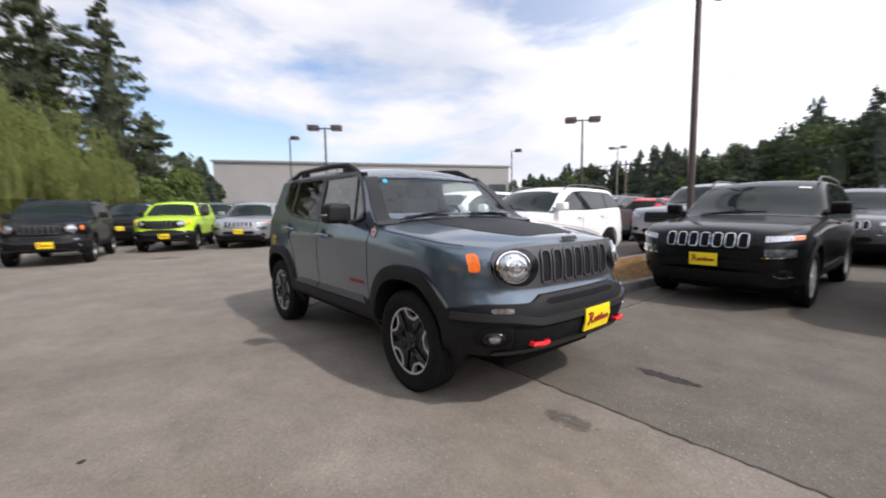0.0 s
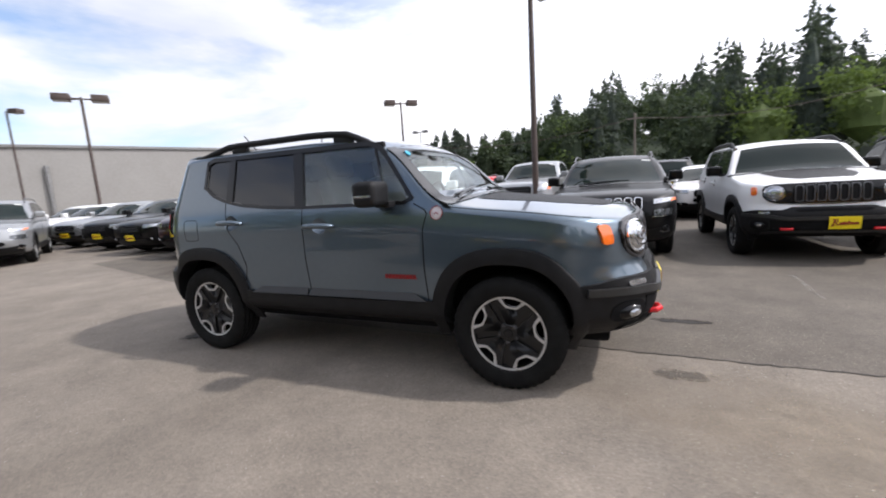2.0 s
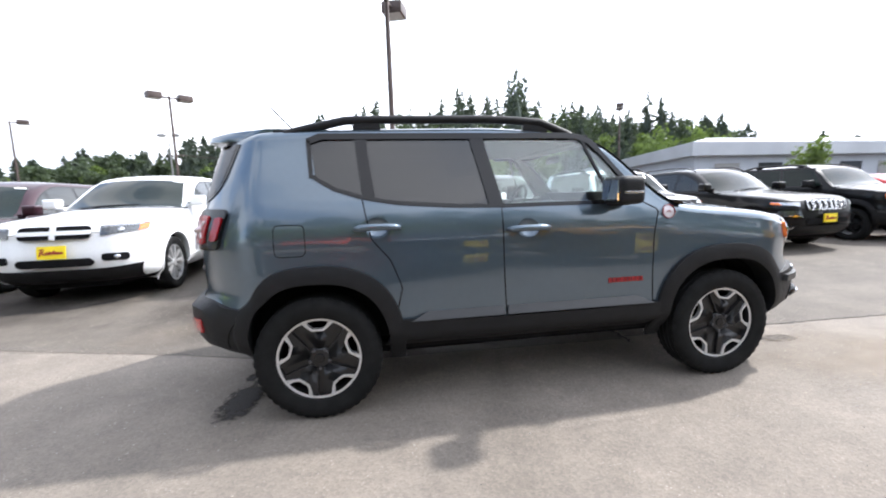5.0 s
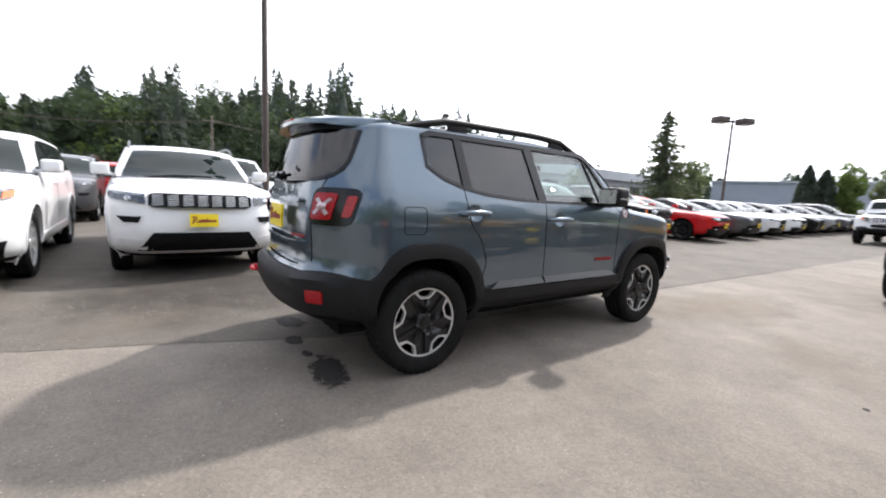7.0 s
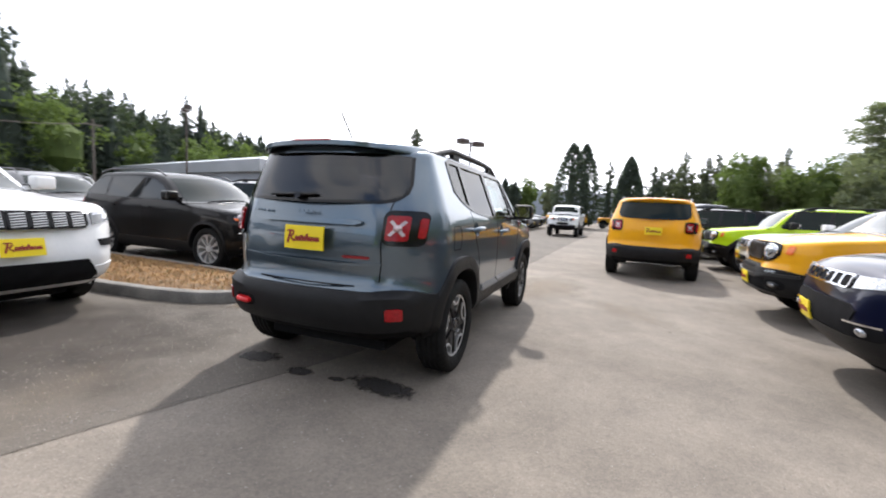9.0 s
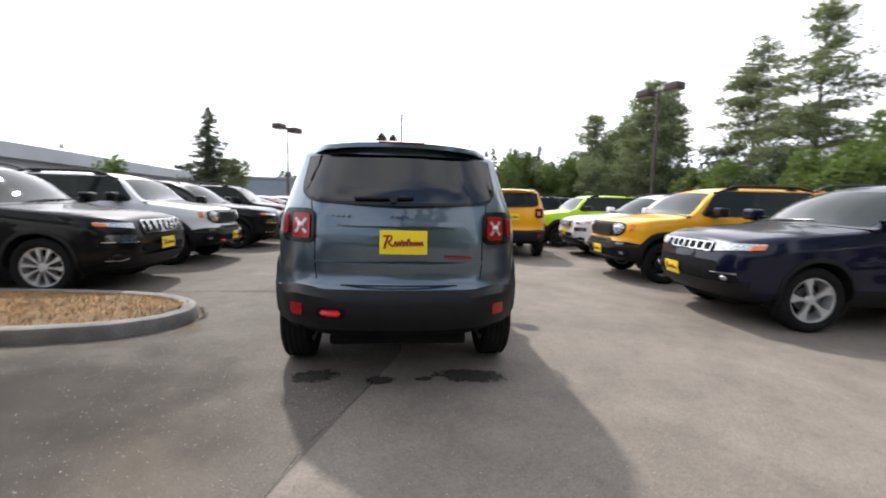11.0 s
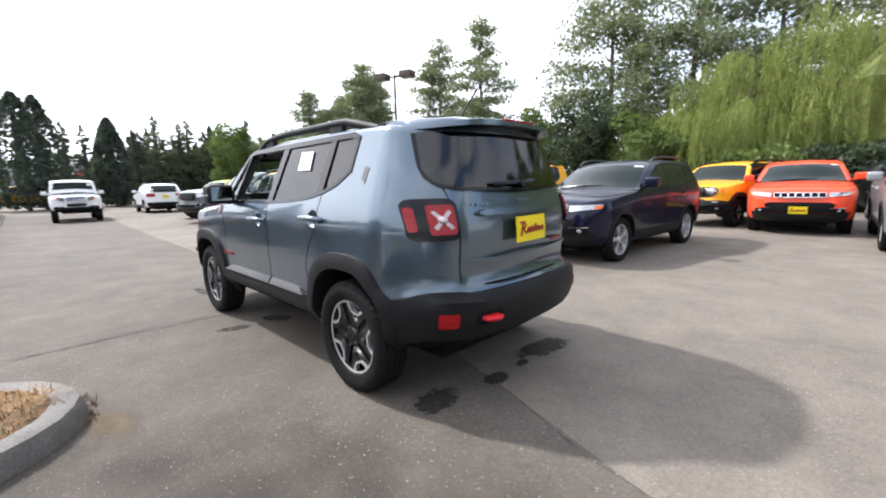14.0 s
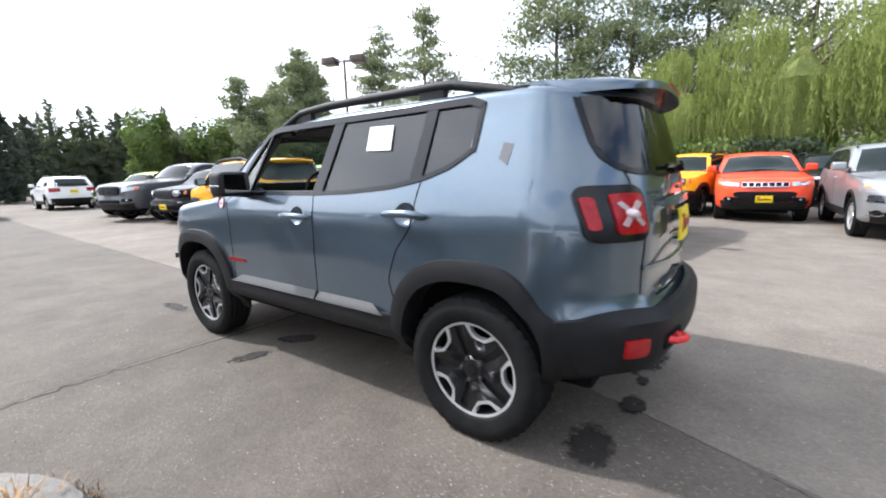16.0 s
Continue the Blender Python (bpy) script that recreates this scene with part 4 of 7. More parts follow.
    if hero:
        bm = bmesh.new()
        panel(bm, rear, 0.0, 1.125, 0.86, 0.035, 0.012, 0.022, 0.03)
        part("hatch_trim", bm, M[colour], car)
        bm = bmesh.new()
        for s in ([(-0.60, 1.30), (-0.585, 1.22), (-0.555, 1.0), (-0.56, 0.86), (-0.545, 0.71)], [(0.60, 1.30), (0.585, 1.22), (0.555, 1.0), (0.56, 0.86), (0.545, 0.71)]):
            ribbon(bm, rear, s, 0.007, 0.0012, 0.004, 20)
        ribbon(bm, rear, [(-0.545, 0.712), (0.545, 0.712)], 0.008, 0.0012, 0.004, 12)
        part("hatch_seams", bm, M["dark"], car)
        bm = bmesh.new()
        ribbon(bm, rear, [(-0.56, 0.865), (-0.3, 0.85), (0.3, 0.85), (0.56, 0.865)], 0.02, 0.010, 0.02, 20)
        part("hatch_crease", bm, M[colour], car)
        bm = bmesh.new()
        panel(bm, rear, -0.395, 0.901, 0.185, 0.018, 0.006, 0.005, 0.008)
        part("hatch_badge", bm, M["badge_red"], car, "small dark red hatch badge")
        bm = bmesh.new()
        for k in range(4):
            a = 0.07 - 0.036 * k
            patch(bm, rear, [(a, 1.172), (a - 0.022, 1.172)], [(a, 1.19), (a - 0.022, 1.19)], 2, 2, 0.004, 0.006)
        part("maker_badge", bm, M[colour], car)
        bm = bmesh.new()
        for k in range(5):
            a = 0.50 - 0.036 * k
            patch(bm, rear, [(a, 1.165), (a - 0.022, 1.165)], [(a, 1.18), (a - 0.022, 1.18)], 2, 2, 0.004, 0.006)
        part("model_letters", bm, M[colour], car)
        bm = bmesh.new()
        tube(bm, [rear(0.30, 1.285, 0.03), rear(0.10, 1.29, 0.035), rear(-0.08, 1.295, 0.03)], 0.012, 6)
        tube(bm, [rear(0.05, 1.27, 0.0), rear(0.05, 1.285, 0.05)], 0.025, 8)
        part("rear_wiper", bm, M["trim"], car)
        bm = bmesh.new()
        panel(bm, rear, 0.44, 0.548, 0.19, 0.075, 0.03, 0.0215, 0.01)
        part("hook_pocket", bm, M["dark"], car)
        bm = bmesh.new()
        tube(bm, [rear(0.39, 0.545, 0.01), rear(0.39, 0.545, 0.045), rear(0.42, 0.55, 0.062), rear(0.46, 0.552, 0.062), rear(0.49, 0.552, 0.045), rear(0.49, 0.552, 0.01)], 0.016, 8)
        panel(bm, rear, 0.44, 0.548, 0.10, 0.035, 0.012, 0.024, 0.01)
        part("tow_hook", bm, M["hook"], car)
        bm = bmesh.new()
        tube(bm, [(-1.42, 0.0, 1.68), (-1.62, 0.0, 1.90)], 0.006, 6)
        revolve(bm, [(0.028, 0.0), (0.024, 0.025), (0.0, 0.035)], 14, "z", (-1.41, 0.0, 1.68))
        part("aerial", bm, M["trim"], car)
    # front: grille panel, slots, lamps, bumper
    bm = bmesh.new()
    patch(bm, front, [(-0.675, 0.87), (-0.64, 0.815), (-0.56, 0.785), (-0.40, 0.775), (0.40, 0.775), (0.56, 0.785), (0.64, 0.815), (0.675, 0.87)], [(-0.685, 0.965), (-0.655, 1.015), (-0.57, 1.035), (-0.4, 1.035), (0.4, 1.035), (0.57, 1.035), (0.655, 1.015), (0.685, 0.965)], 30, 5, 0.014, 0.02)
    gp = part("grille_panel", bm, M["frame_grey"] if hero else M["trim"], car, "dark grey seven-slot grille panel")
    for k in range(7):
        y = (k - 3) * 0.110
        bm = bmesh.new()
        lo, hi = rounded(y, 0.905, 0.082, 0.205, 0.028)
        ribbon(bm, front, lo + hi[::-1] + lo[:1], 0.013, 0.026, 0.016, 44)
        sl = part("grille_slot_rim", bm, M["frame_grey"], gp)
        bm = bmesh.new()
        panel(bm, front, y, 0.905, 0.074, 0.197, 0.026, 0.0165, 0.006)
        part("grille_slot", bm, M["slot_mesh"], sl)
    for sy in (-1, 1):
        bm = bmesh.new()
        round_on(bm, front, sy * 0.535, 0.912, 0.152, 0.0165, 0.02, 36, 0.122)
        lb = part("headlamp", bm, M["trim"], car, "round headlamp in a black bezel")
        bm = bmesh.new()
        round_on(bm, front, sy * 0.572, 0.918, 0.092, 0.027, 0.03, 32)
        hl = part("headlamp_lens", bm, M["lens"], lb)
        bm = bmesh.new()
        ring_on(bm, front, sy * 0.572, 0.918, 0.046, 0.058, 0.046, 0.016)
        ring_on(bm, front, sy * 0.572, 0.918, 0.018, 0.024, 0.048, 0.012)
        ring_on(bm, front, sy * 0.572, 0.918, 0.090, 0.097, 0.030, 0.02)
        part("lamp_ring", bm, M["chrome"], lb)
        bm = bmesh.new()
        panel(bm, front, sy * 0.757, 0.945, 0.046, 0.112, 0.018, 0.014, 0.02)
        part("side_marker", bm, M["amber"], car)
        bm = bmesh.new()
        round_on(bm, front, sy * 0.70, 0.50, 0.048, 0.036, 0.03, 24)
        fg = part("fog_lamp", bm, M["trim"], car)
        bm = bmesh.new()
        round_on(bm, front, sy * 0.70, 0.50, 0.030, 0.045, 0.03, 24)
        part("fog_lens", bm, M["lens"], fg)
        bm = bmesh.new()
        panel(bm, front, sy * 0.665, 0.665, 0.10, 0.030, 0.012, 0.030, 0.02)
        part("turn_lamp", bm, M["lens"], car)
        if style != "trail":
            continue
        bm = bmesh.new()
        tube(bm, [front(sy * 0.40, 0.455, 0.0), front(sy * 0.405, 0.455, 0.050), front(sy * 0.455, 0.455, 0.064), front(sy * 0.505, 0.455, 0.050), front(sy * 0.51, 0.455, 0.0)], 0.017, 8)
        part("tow_hook", bm, M["hook"], car)
    bm = bmesh.new()
    patch(bm, front, [(-0.80, 0.36), (-0.62, 0.35), (-0.45, 0.395), (0.45, 0.395), (0.62, 0.35), (0.80, 0.36)], [(-0.868, 0.66), (-0.75, 0.70), (-0.5, 0.70), (-0.4, 0.735), (0.4, 0.735), (0.5, 0.70), (0.75, 0.70), (0.868, 0.66)], 34, 8, 0.022, 0.03)
    part("front_bumper", bm, M["cladding"], car, "matt black lower front bumper")
    bm = bmesh.new()
    panel(bm, front, 0, 0.695, 0.78, 0.035, 0.015, 0.0245, 0.02)
    part("lower_grille", bm, M["dark"], car)
    # flat dark panels stand in for the shade of the bumper's recesses
    bm = bmesh.new()
    patch(bm, front, [(-0.60, 0.425), (-0.45, 0.440), (0.45, 0.440), (0.60, 0.425)], [(-0.62, 0.575), (-0.45, 0.555), (0.45, 0.555), (0.62, 0.575)], 24, 4, 0.0245, 0.02)
    part("bumper_recess", bm, M["dark"], car)
    for sy in (-1, 1):
        bm = bmesh.new()
        ribbon(bm, front, [(sy * 0.84, 0.630), (sy * 0.62, 0.622), (sy * 0.46, 0.588), (sy * 0.02, 0.588)], 0.042, 0.046, 0.04, 18)
        part("bumper_bar", bm, M["satin"], car)
        bm = bmesh.new()
        panel(bm, front, sy * 0.70, 0.505, 0.15, 0.125, 0.05, 0.0255, 0.02)
        part("fog_lamp_pocket", bm, M["dark"], car)
    bm = bmesh.new()
    ribbon(bm, front, [(-0.66, 0.385), (-0.46, 0.415), (0.46, 0.415), (0.66, 0.385)], 0.03, 0.040, 0.04, 20)
    part("lower_lip", bm, M["satin"], car)
    if plates[0]:
        plate_sign(car, front, 0.10, 0.53, off=0.055)
    if hero or roof:
        bm = bmesh.new()
        patch(bm, B.top, [(1.02, -0.62), (1.02, 0.62)], [(1.55, -0.55), (1.90, -0.40), (1.90, 0.40), (1.55, 0.55)], 14, 8, 0.0025, 0.004)
        part("bonnet_decal", bm, M["cladding"], car, "matt black bonnet decal")
    if hero:
        bm = bmesh.new()
        for k in range(4):
            a = 0.08 - 0.042 * k
            patch(bm, front, [(a, 1.052), (a - 0.034, 1.052)], [(a, 1.078), (a - 0.034, 1.078)], 2, 2, 0.004, 0.01)
        part("maker_badge", bm, M["trim"], car)
        for q in (-1, 1):
            bm = bmesh.new()
            ribbon(bm, B.top, [(0.98, q * 1.18), (1.4, q * 1.15), (1.85, q * 1.08)], 0.007, 0.0012, 0.004, 24)
            part("bonnet_seam", bm, M["dark"], car)
        # cabin: floor, dashboard, wheel, seats
        bm = bmesh.new()
        box(bm, -1.66, 0.70, -0.64, 0.64, 0.842, 0.86, 0)
        part("cabin_floor", bm, M["dark"], car)
        bm = bmesh.new()
        box(bm, 0.40, 0.78, -0.64, 0.64, 0.86, 1.17, 0.06, None, 3)
        part("dashboard", bm, M["dark"], car)
        bm = bmesh.new()
        pts = [(0.30 + 0.06 * math.sin(a) , 0.34 + 0.18 * math.cos(a), 1.14 + 0.17 * math.sin(a)) for a in np.linspace(0, 2 * math.pi, 25)]
        tube(bm, pts, 0.014, 6)
        tube(bm, [(0.45, 0.34, 1.10), (0.30, 0.34, 1.14)], 0.03, 8)
        part("steering_wheel", bm, M["dark"], car)
        for sx, sy in ((-0.12, 0.34), (-0.12, -0.34), (-0.95, 0.36), (-0.95, -0.36)):
            bm = bmesh.new()
            box(bm, -0.07, 0.07, -0.24, 0.24, -0.05, 0.50, 0.05, Matrix.Translation((sx, sy, 0.90)) @ Matrix.Rotation(radians(-12), 4, "Y"), 3)
            box(bm, -0.045, 0.045, -0.13, 0.13, 0.51, 0.68, 0.035, Matrix.Translation((sx, sy, 0.90)) @ Matrix.Rotation(radians(-10), 4, "Y"), 3)
            box(bm, 0.02, 0.48, -0.24, 0.24, -0.04, 0.09, 0.04, Matrix.Translation((sx, sy, 0.90)))
            part("car_seat", bm, M["seat"], car, "grey cloth car seat with headrest")
        bm = bmesh.new()
        box(bm, 0.48, 0.50, -0.12, 0.12, 1.47, 1.53, 0.008)
        part("inside_mirror", bm, M["trim"], car)
        bm = bmesh.new()
        f = B.side(1)
        patch(bm, f, [(-0.76, 1.40), (-0.58, 1.405)], [(-0.75, 1.53), (-0.575, 1.535)], 4, 4, 0.004, 0.003)
        st = part("window_sticker", bm, M["paper"], car, "white printed price sheet on the rear door window")
        bm = bmesh.new()
        for k in range(6):
            z = 1.515 - 0.017 * k
            ribbon(bm, f, [(-0.735, z), (-0.64 + 0.04 * (k % 2), z + 0.004)], 0.005, 0.006, 0.002, 4)
        part("print_lines", bm, M["paper_ink"], st)
        bm = bmesh.new()
        box(bm, -1.75, 1.85, -0.5, 0.5, 0.22, 0.30, 0.03)
        tube(bm, [(-1.285, -0.75, 0.34), (-1.285, 0.75, 0.34)], 0.05, 10)
        tube(bm, [(1.285, -0.75, 0.34), (1.285, 0.75, 0.34)], 0.04, 10)
        part("underbody", bm, M["dark"], car)
    return car


# ---- other parked vehicles ----
def spec(wb, xf, xr, W, H, hood_f, hood_r, cowl, roof_f, slope, R=0.36, lift=0.27, rear_top=None, k=0.36, **more):
    top = [(xf, hood_f), (xf - 0.25, hood_f + 0.05), (cowl + 0.12, hood_r), (cowl, hood_r + 0.03), (roof_f, H - 0.10), (roof_f - 0.28, H - 0.03), (roof_f - 0.8, H)]
    top += rear_top or [(xr + 0.7, H - 0.03), (xr, H - 0.09)]
    s = dict(xf=xf, xr=xr, W=W, zb=lift, rf=0.50, ryf=0.36, rr=0.46, ryr=0.36, lf=0.7, lr=0.9, cf=0.14, cr=0.08, bulge=0.03, zm=0.75, k=k, rc=0.08, crown=0.04, rtf=0.08, rtr=0.06, bow=0.30,
             top=top, belt=[(xf, hood_f - 0.10), (cowl + 0.2, hood_r - 0.08), (cowl - 0.4, hood_r - 0.03), (xr, hood_r + 0.01)],
             nose=[(lift, -0.16), (lift + 0.15, 0.0), (0.6, 0.05), (0.8, 0.02), (hood_f, -0.06), (hood_f + 0.15, -0.2)],
             tail=[(lift, 0.16), (lift + 0.18, 0.0), (0.65, -0.04), (0.95, 0.0), (hood_r + 0.08, 0.06), (H - 0.1, slope), (H, slope + 0.04)])
    s.update(wb=wb, H=H, R=R, cowl=cowl, roof_f=roof_f, hood_f=hood_f, hood_r=hood_r, slope=slope)
    s.update(more)
    return s


SPEC = {
    "cherokee": spec(2.70, 2.30, -2.32, 0.93, 1.68, 0.99, 1.13, 0.98, 0.22, 0.42, posts=(-0.30, -1.28), win=(0.95, -1.95), grille="seven", gz=(0.86, 0.185), gw=0.96, lamp=(0.60, 0.88, 0.885, 0.042), rails=True),
    "grand": spec(2.915, 2.40, -2.45, 0.965, 1.76, 1.07, 1.21, 1.02, 0.26, 0.36, R=0.385, posts=(-0.36, -1.38), win=(0.98, -2.15), grille="mesh7", gz=(0.955, 0.165), gw=1.12, lamp=(0.59, 0.91, 0.975, 0.07), rails=True),
    "compass": spec(2.64, 2.16, -2.26, 0.91, 1.65, 0.99, 1.13, 0.94, 0.17, 0.34, R=0.35, posts=(-0.33, -1.25), win=(0.90, -1.80), grille="seven", gz=(0.865, 0.105), gw=0.88, lamp=(0.47, 0.84, 0.875, 0.055), rails=True),
    "durango": spec(3.04, 2.50, -2.60, 0.96, 1.78, 1.04, 1.20, 1.12, 0.30, 0.30, R=0.39, posts=(-0.36, -1.42), win=(1.05, -2.35), grille="cross", gz=(0.94, 0.16), gw=0.80, lamp=(0.50, 0.90, 0.96, 0.075), rails=False),
    "coupe": spec(2.95, 2.45, -2.57, 0.96, 1.45, 0.90, 1.02, 0.80, -0.10, 0.06, R=0.35, lift=0.22, k=0.5, rear_top=[(-1.05, 1.42), (-1.85, 1.10), (-2.2, 1.06), (-2.57, 1.04)], posts=(-0.62,), win=(0.70, -1.55), grille="slit", gz=(0.78, 0.13), gw=1.50, lamp=(0.50, 0.80, 0.78, 0.05), rails=False),
    "sedan": spec(3.05, 2.45, -2.60, 0.95, 1.48, 0.86, 1.0, 0.95, 0.15, 0.06, R=0.34, lift=0.22, k=0.48, rear_top=[(-1.0, 1.45), (-1.75, 1.12), (-2.1, 1.07), (-2.60, 1.05)], posts=(-0.38, -1.2), win=(0.85, -1.65), grille="mesh", gz=(0.70, 0.18), gw=0.75, lamp=(0.50, 0.86, 0.76, 0.055), rails=False),
    "minivan": spec(3.09, 2.50, -2.66, 1.0, 1.75, 0.93, 1.12, 1.42, 0.55, 0.26, R=0.36, lift=0.22, posts=(0.55, -0.45, -1.55), win=(1.32, -2.30), grille="slit", gz=(0.80, 0.09), gw=1.0, lamp=(0.52, 0.92, 0.80, 0.06), rails=False),
    "pickup": spec(3.57, 2.90, -2.95, 1.0, 1.95, 1.22, 1.36, 1.10, 0.40, 0.04, R=0.41, lift=0.38, rear_top=[(-0.95, 1.93), (-1.16, 1.42), (-1.3, 1.40), (-2.95, 1.40)], posts=(-0.28,), win=(1.0, -0.92), grille="mesh", gz=(1.02, 0.26), gw=0.95, lamp=(0.60, 0.94, 1.06, 0.09), rails=False),
    "offroader": spec(2.95, 2.05, -2.1, 0.86, 1.86, 1.12, 1.17, 0.92, 0.66, 0.06, R=0.41, lift=0.45, k=0.16, rf=0.2, ryf=0.12, rr=0.2, ryr=0.1, bow=0.05, posts=(-0.28, -1.15), win=(0.85, -1.95), grille="seven", gz=(0.98, 0.26), gw=0.62, lamp=(0.40, 0.62, 1.0, 0.10), rails=False),
}
BODY = {k: Body(v) for k, v in SPEC.items()}
BODY_MESH = {}


def parked(kind, m, colour, label, wheels="five", group="", plates=True, near=True, lower="cladding", name="suv", plate_y=0.0, rear_plate=False):
    S, B = SPEC[kind], BODY[kind]
    car = thing(name, label, "car", group)
    car.matrix_world = m
    A, R, H, hf, hr = S["wb"] / 2, S["R"], S["H"], S["hood_f"], S["hood_r"]
    front, rear = B.end(True), B.end(False)
    if kind not in BODY_MESH:
        bm = bmesh.new()
        B.mesh(bm, fine=0.8)
        body = part("body", bm, [M[colour], M["dark"]], None, ang=50)
        carve(body, [prism(arch_chain(sx, R, R + 0.06, R + 0.07, p=2.1), "y", sy * 0.55, sy * 1.4) for sx in (A, -A) for sy in (-1, 1)])
        for p in body.data.polygons:
            if p.center.z < B.zb + 0.06:
                p.material_index = 1
        body.parent = car
        BODY_MESH[kind] = body.data
    else:
        me = BODY_MESH[kind].copy()
        me.materials[0] = M[colour]
        body = new("body", me)
        body.parent = car
    x0, x1 = S["win"]

    def zl(x):
        return hr + 0.035 + 0.05 * smooth01((-x - 0.5) / 1.5)

    def zh(x):
        return max(zl(x) + 0.015, B.topz(x) - B.s["rc"] - 0.055 - 0.10 * smooth01((x1 + 0.45 - x) / 0.5))

    for sy in (-1, 1):
        f = B.side(sy)
        xs = list(np.linspace(x1, x0, 14))
        bm = bmesh.new()
        patch(bm, f, [(x, zl(x) - 0.02) for x in xs], [(x, zh(x) + 0.025) for x in xs], 22, 5, 0.003, 0.01)
        part("window_surround", bm, M["trim"], car)
        edges = [x0 - 0.03] + [p for p in S["posts"]] + [x1 + 0.05]
        for a, b in zip(edges, edges[1:]):
            xa, xb = b + 0.04, a - 0.04
            bm = bmesh.new()
            q = list(np.linspace(xa, xb, 8))
            patch(bm, f, [(x, zl(x)) for x in q], [(x, zh(x)) for x in q], 10, 4, 0.007, 0.006)
            part("side_window", bm, M["bgside"], car)
        for sx in (A, -A):
            bm = bmesh.new()
            flare(bm, B, sy, sx, R, (R + 0.05, R + 0.06), (R + 0.095, R + 0.11), 0.014, -20, 200, 2.1, 26)
            part("arch_flare", bm, M[lower] if lower == "cladding" else M[colour], car)
            wheel(car, sx, sy * (S["W"] - 0.01), R, 0.23, R * 0.68, wheels, 13 + 40 * sx + 19 * sy, False)
        bm = bmesh.new()
        zb = B.zb
        patch(bm, f, [(-A + R, zb + 0.02), (A - R, zb + 0.02)], [(-A + R + 0.08, zb + 0.20), (A - R - 0.08, zb + 0.19)], 10, 3, 0.018, 0.02)
        part("sill_cladding", bm, M["cladding"] if lower == "cladding" else M[colour], car)
        for px in S["posts"][:2]:
            bm = bmesh.new()
            ribbon(bm, f, [(px + 0.07, zb + 0.2), (px + 0.05, hr - 0.2), (px + 0.03, zl(px))], 0.007, 0.0015, 0.004, 10)
            part("door_seam", bm, M["dark"], car)
            bm = bmesh.new()
            patch(bm, f, [(px + 0.12, hr - 0.13), (px + 0.30, hr - 0.135)], [(px + 0.12, hr - 0.10), (px + 0.30, hr - 0.105)], 6, 3, 0.03, 0.03)
            part("door_handle", bm, M[colour], car)
        my = B.side_y(S["cowl"] - 0.45, hr + 0.05)
        mx = S["cowl"] - 0.35
        bm = bmesh.new()
        box(bm, mx - 0.09, mx + 0.09, my + 0.04, my + 0.25, hr + 0.02, hr + 0.18, 0.04, Matrix.Diagonal((1, sy, 1, 1)), 3)
        box(bm, mx - 0.04, mx + 0.06, my - 0.04, my + 0.10, hr + 0.01, hr + 0.05, 0.01, Matrix.Diagonal((1, sy, 1, 1)))
        part("door_mirror", bm, M[colour], car)
        if S["rails"]:
            bm = bmesh.new()
            pts = []
            for t in np.linspace(0, 1, 14):
                x = S["roof_f"] - 0.15 + (x1 + 0.35 - S["roof_f"]) * t
                pts.append((x, sy * (B.edge(x) + 0.02), B.topz(x) - 0.04 + 0.065 * min(1, 8 * t, 8 * (1 - t))))
            tube(bm, pts, 0.016, 6)
            part("roof_rail", bm, M["frame_grey"], car)
        # lamps
        la, lb, lz, lh = S["lamp"]
        bm = bmesh.new()
        patch(bm, front, [(sy * la, lz - lh), (sy * lb, lz - lh * 0.2)], [(sy * la, lz + lh * 0.7), (sy * (lb + 0.01), lz + lh)], 10, 4, 0.012, 0.02)
        hl = part("headlamp", bm, M["lens_dark"] if kind in ("grand", "durango", "offroader") else M["lens"], car)
        if kind in ("grand", "durango"):
            bm = bmesh.new()
            ribbon(bm, front, [(sy * (la + 0.02), lz + lh * 0.5), (sy * (lb - 0.03), lz + lh * 0.75)], 0.012, 0.016, 0.01, 6)
            round_on(bm, front, sy * (la * 0.5 + lb * 0.5), lz - lh * 0.05, 0.034, 0.014, 0.01, 16)
            part("lamp_projector", bm, M["lens"], hl)
        bm = bmesh.new()
        patch(bm, front, [(sy * (lb - 0.06), lz - lh * 0.4), (sy * (lb + 0.012), lz - lh * 0.1)], [(sy * (lb - 0.05), lz + lh * 0.6), (sy * (lb + 0.012), lz + lh * 0.8)], 5, 3, 0.016, 0.02)
        part("amber_marker", bm, M["amber"] if kind not in ("grand", "sedan", "coupe") else M["lens_dark"], hl)
        bm = bmesh.new()
        if kind == "grand":
            patch(bm, front, [(sy * (la + 0.07), lz - 0.285), (sy * (la + 0.21), lz - 0.285)], [(sy * (la + 0.04), lz - 0.215), (sy * (la + 0.27), lz - 0.215)], 8, 4, 0.010, 0.02)
            part("fog_lamp_pocket", bm, M["dark"], car)
        elif kind == "cherokee":
            panel(bm, front, sy * (la + 0.13), lz - 0.165, 0.25, 0.095, 0.02, 0.011, 0.02)
            fp = part("lower_headlamp", bm, M["lens_dark"], car)
            bm = bmesh.new()
            ribbon(bm, front, [(sy * (la - 0.02), lz - 0.222), (sy * (la + 0.27), lz - 0.210)], 0.012, 0.016, 0.012, 8)
            part("chrome_strip", bm, M["chrome"], fp)
            bm = bmesh.new()
            round_on(bm, front, sy * (la + 0.16), lz - 0.40, 0.048, 0.016, 0.02, 16)
            fp = part("fog_lamp", bm, M["trim"], car)
            bm = bmesh.new()
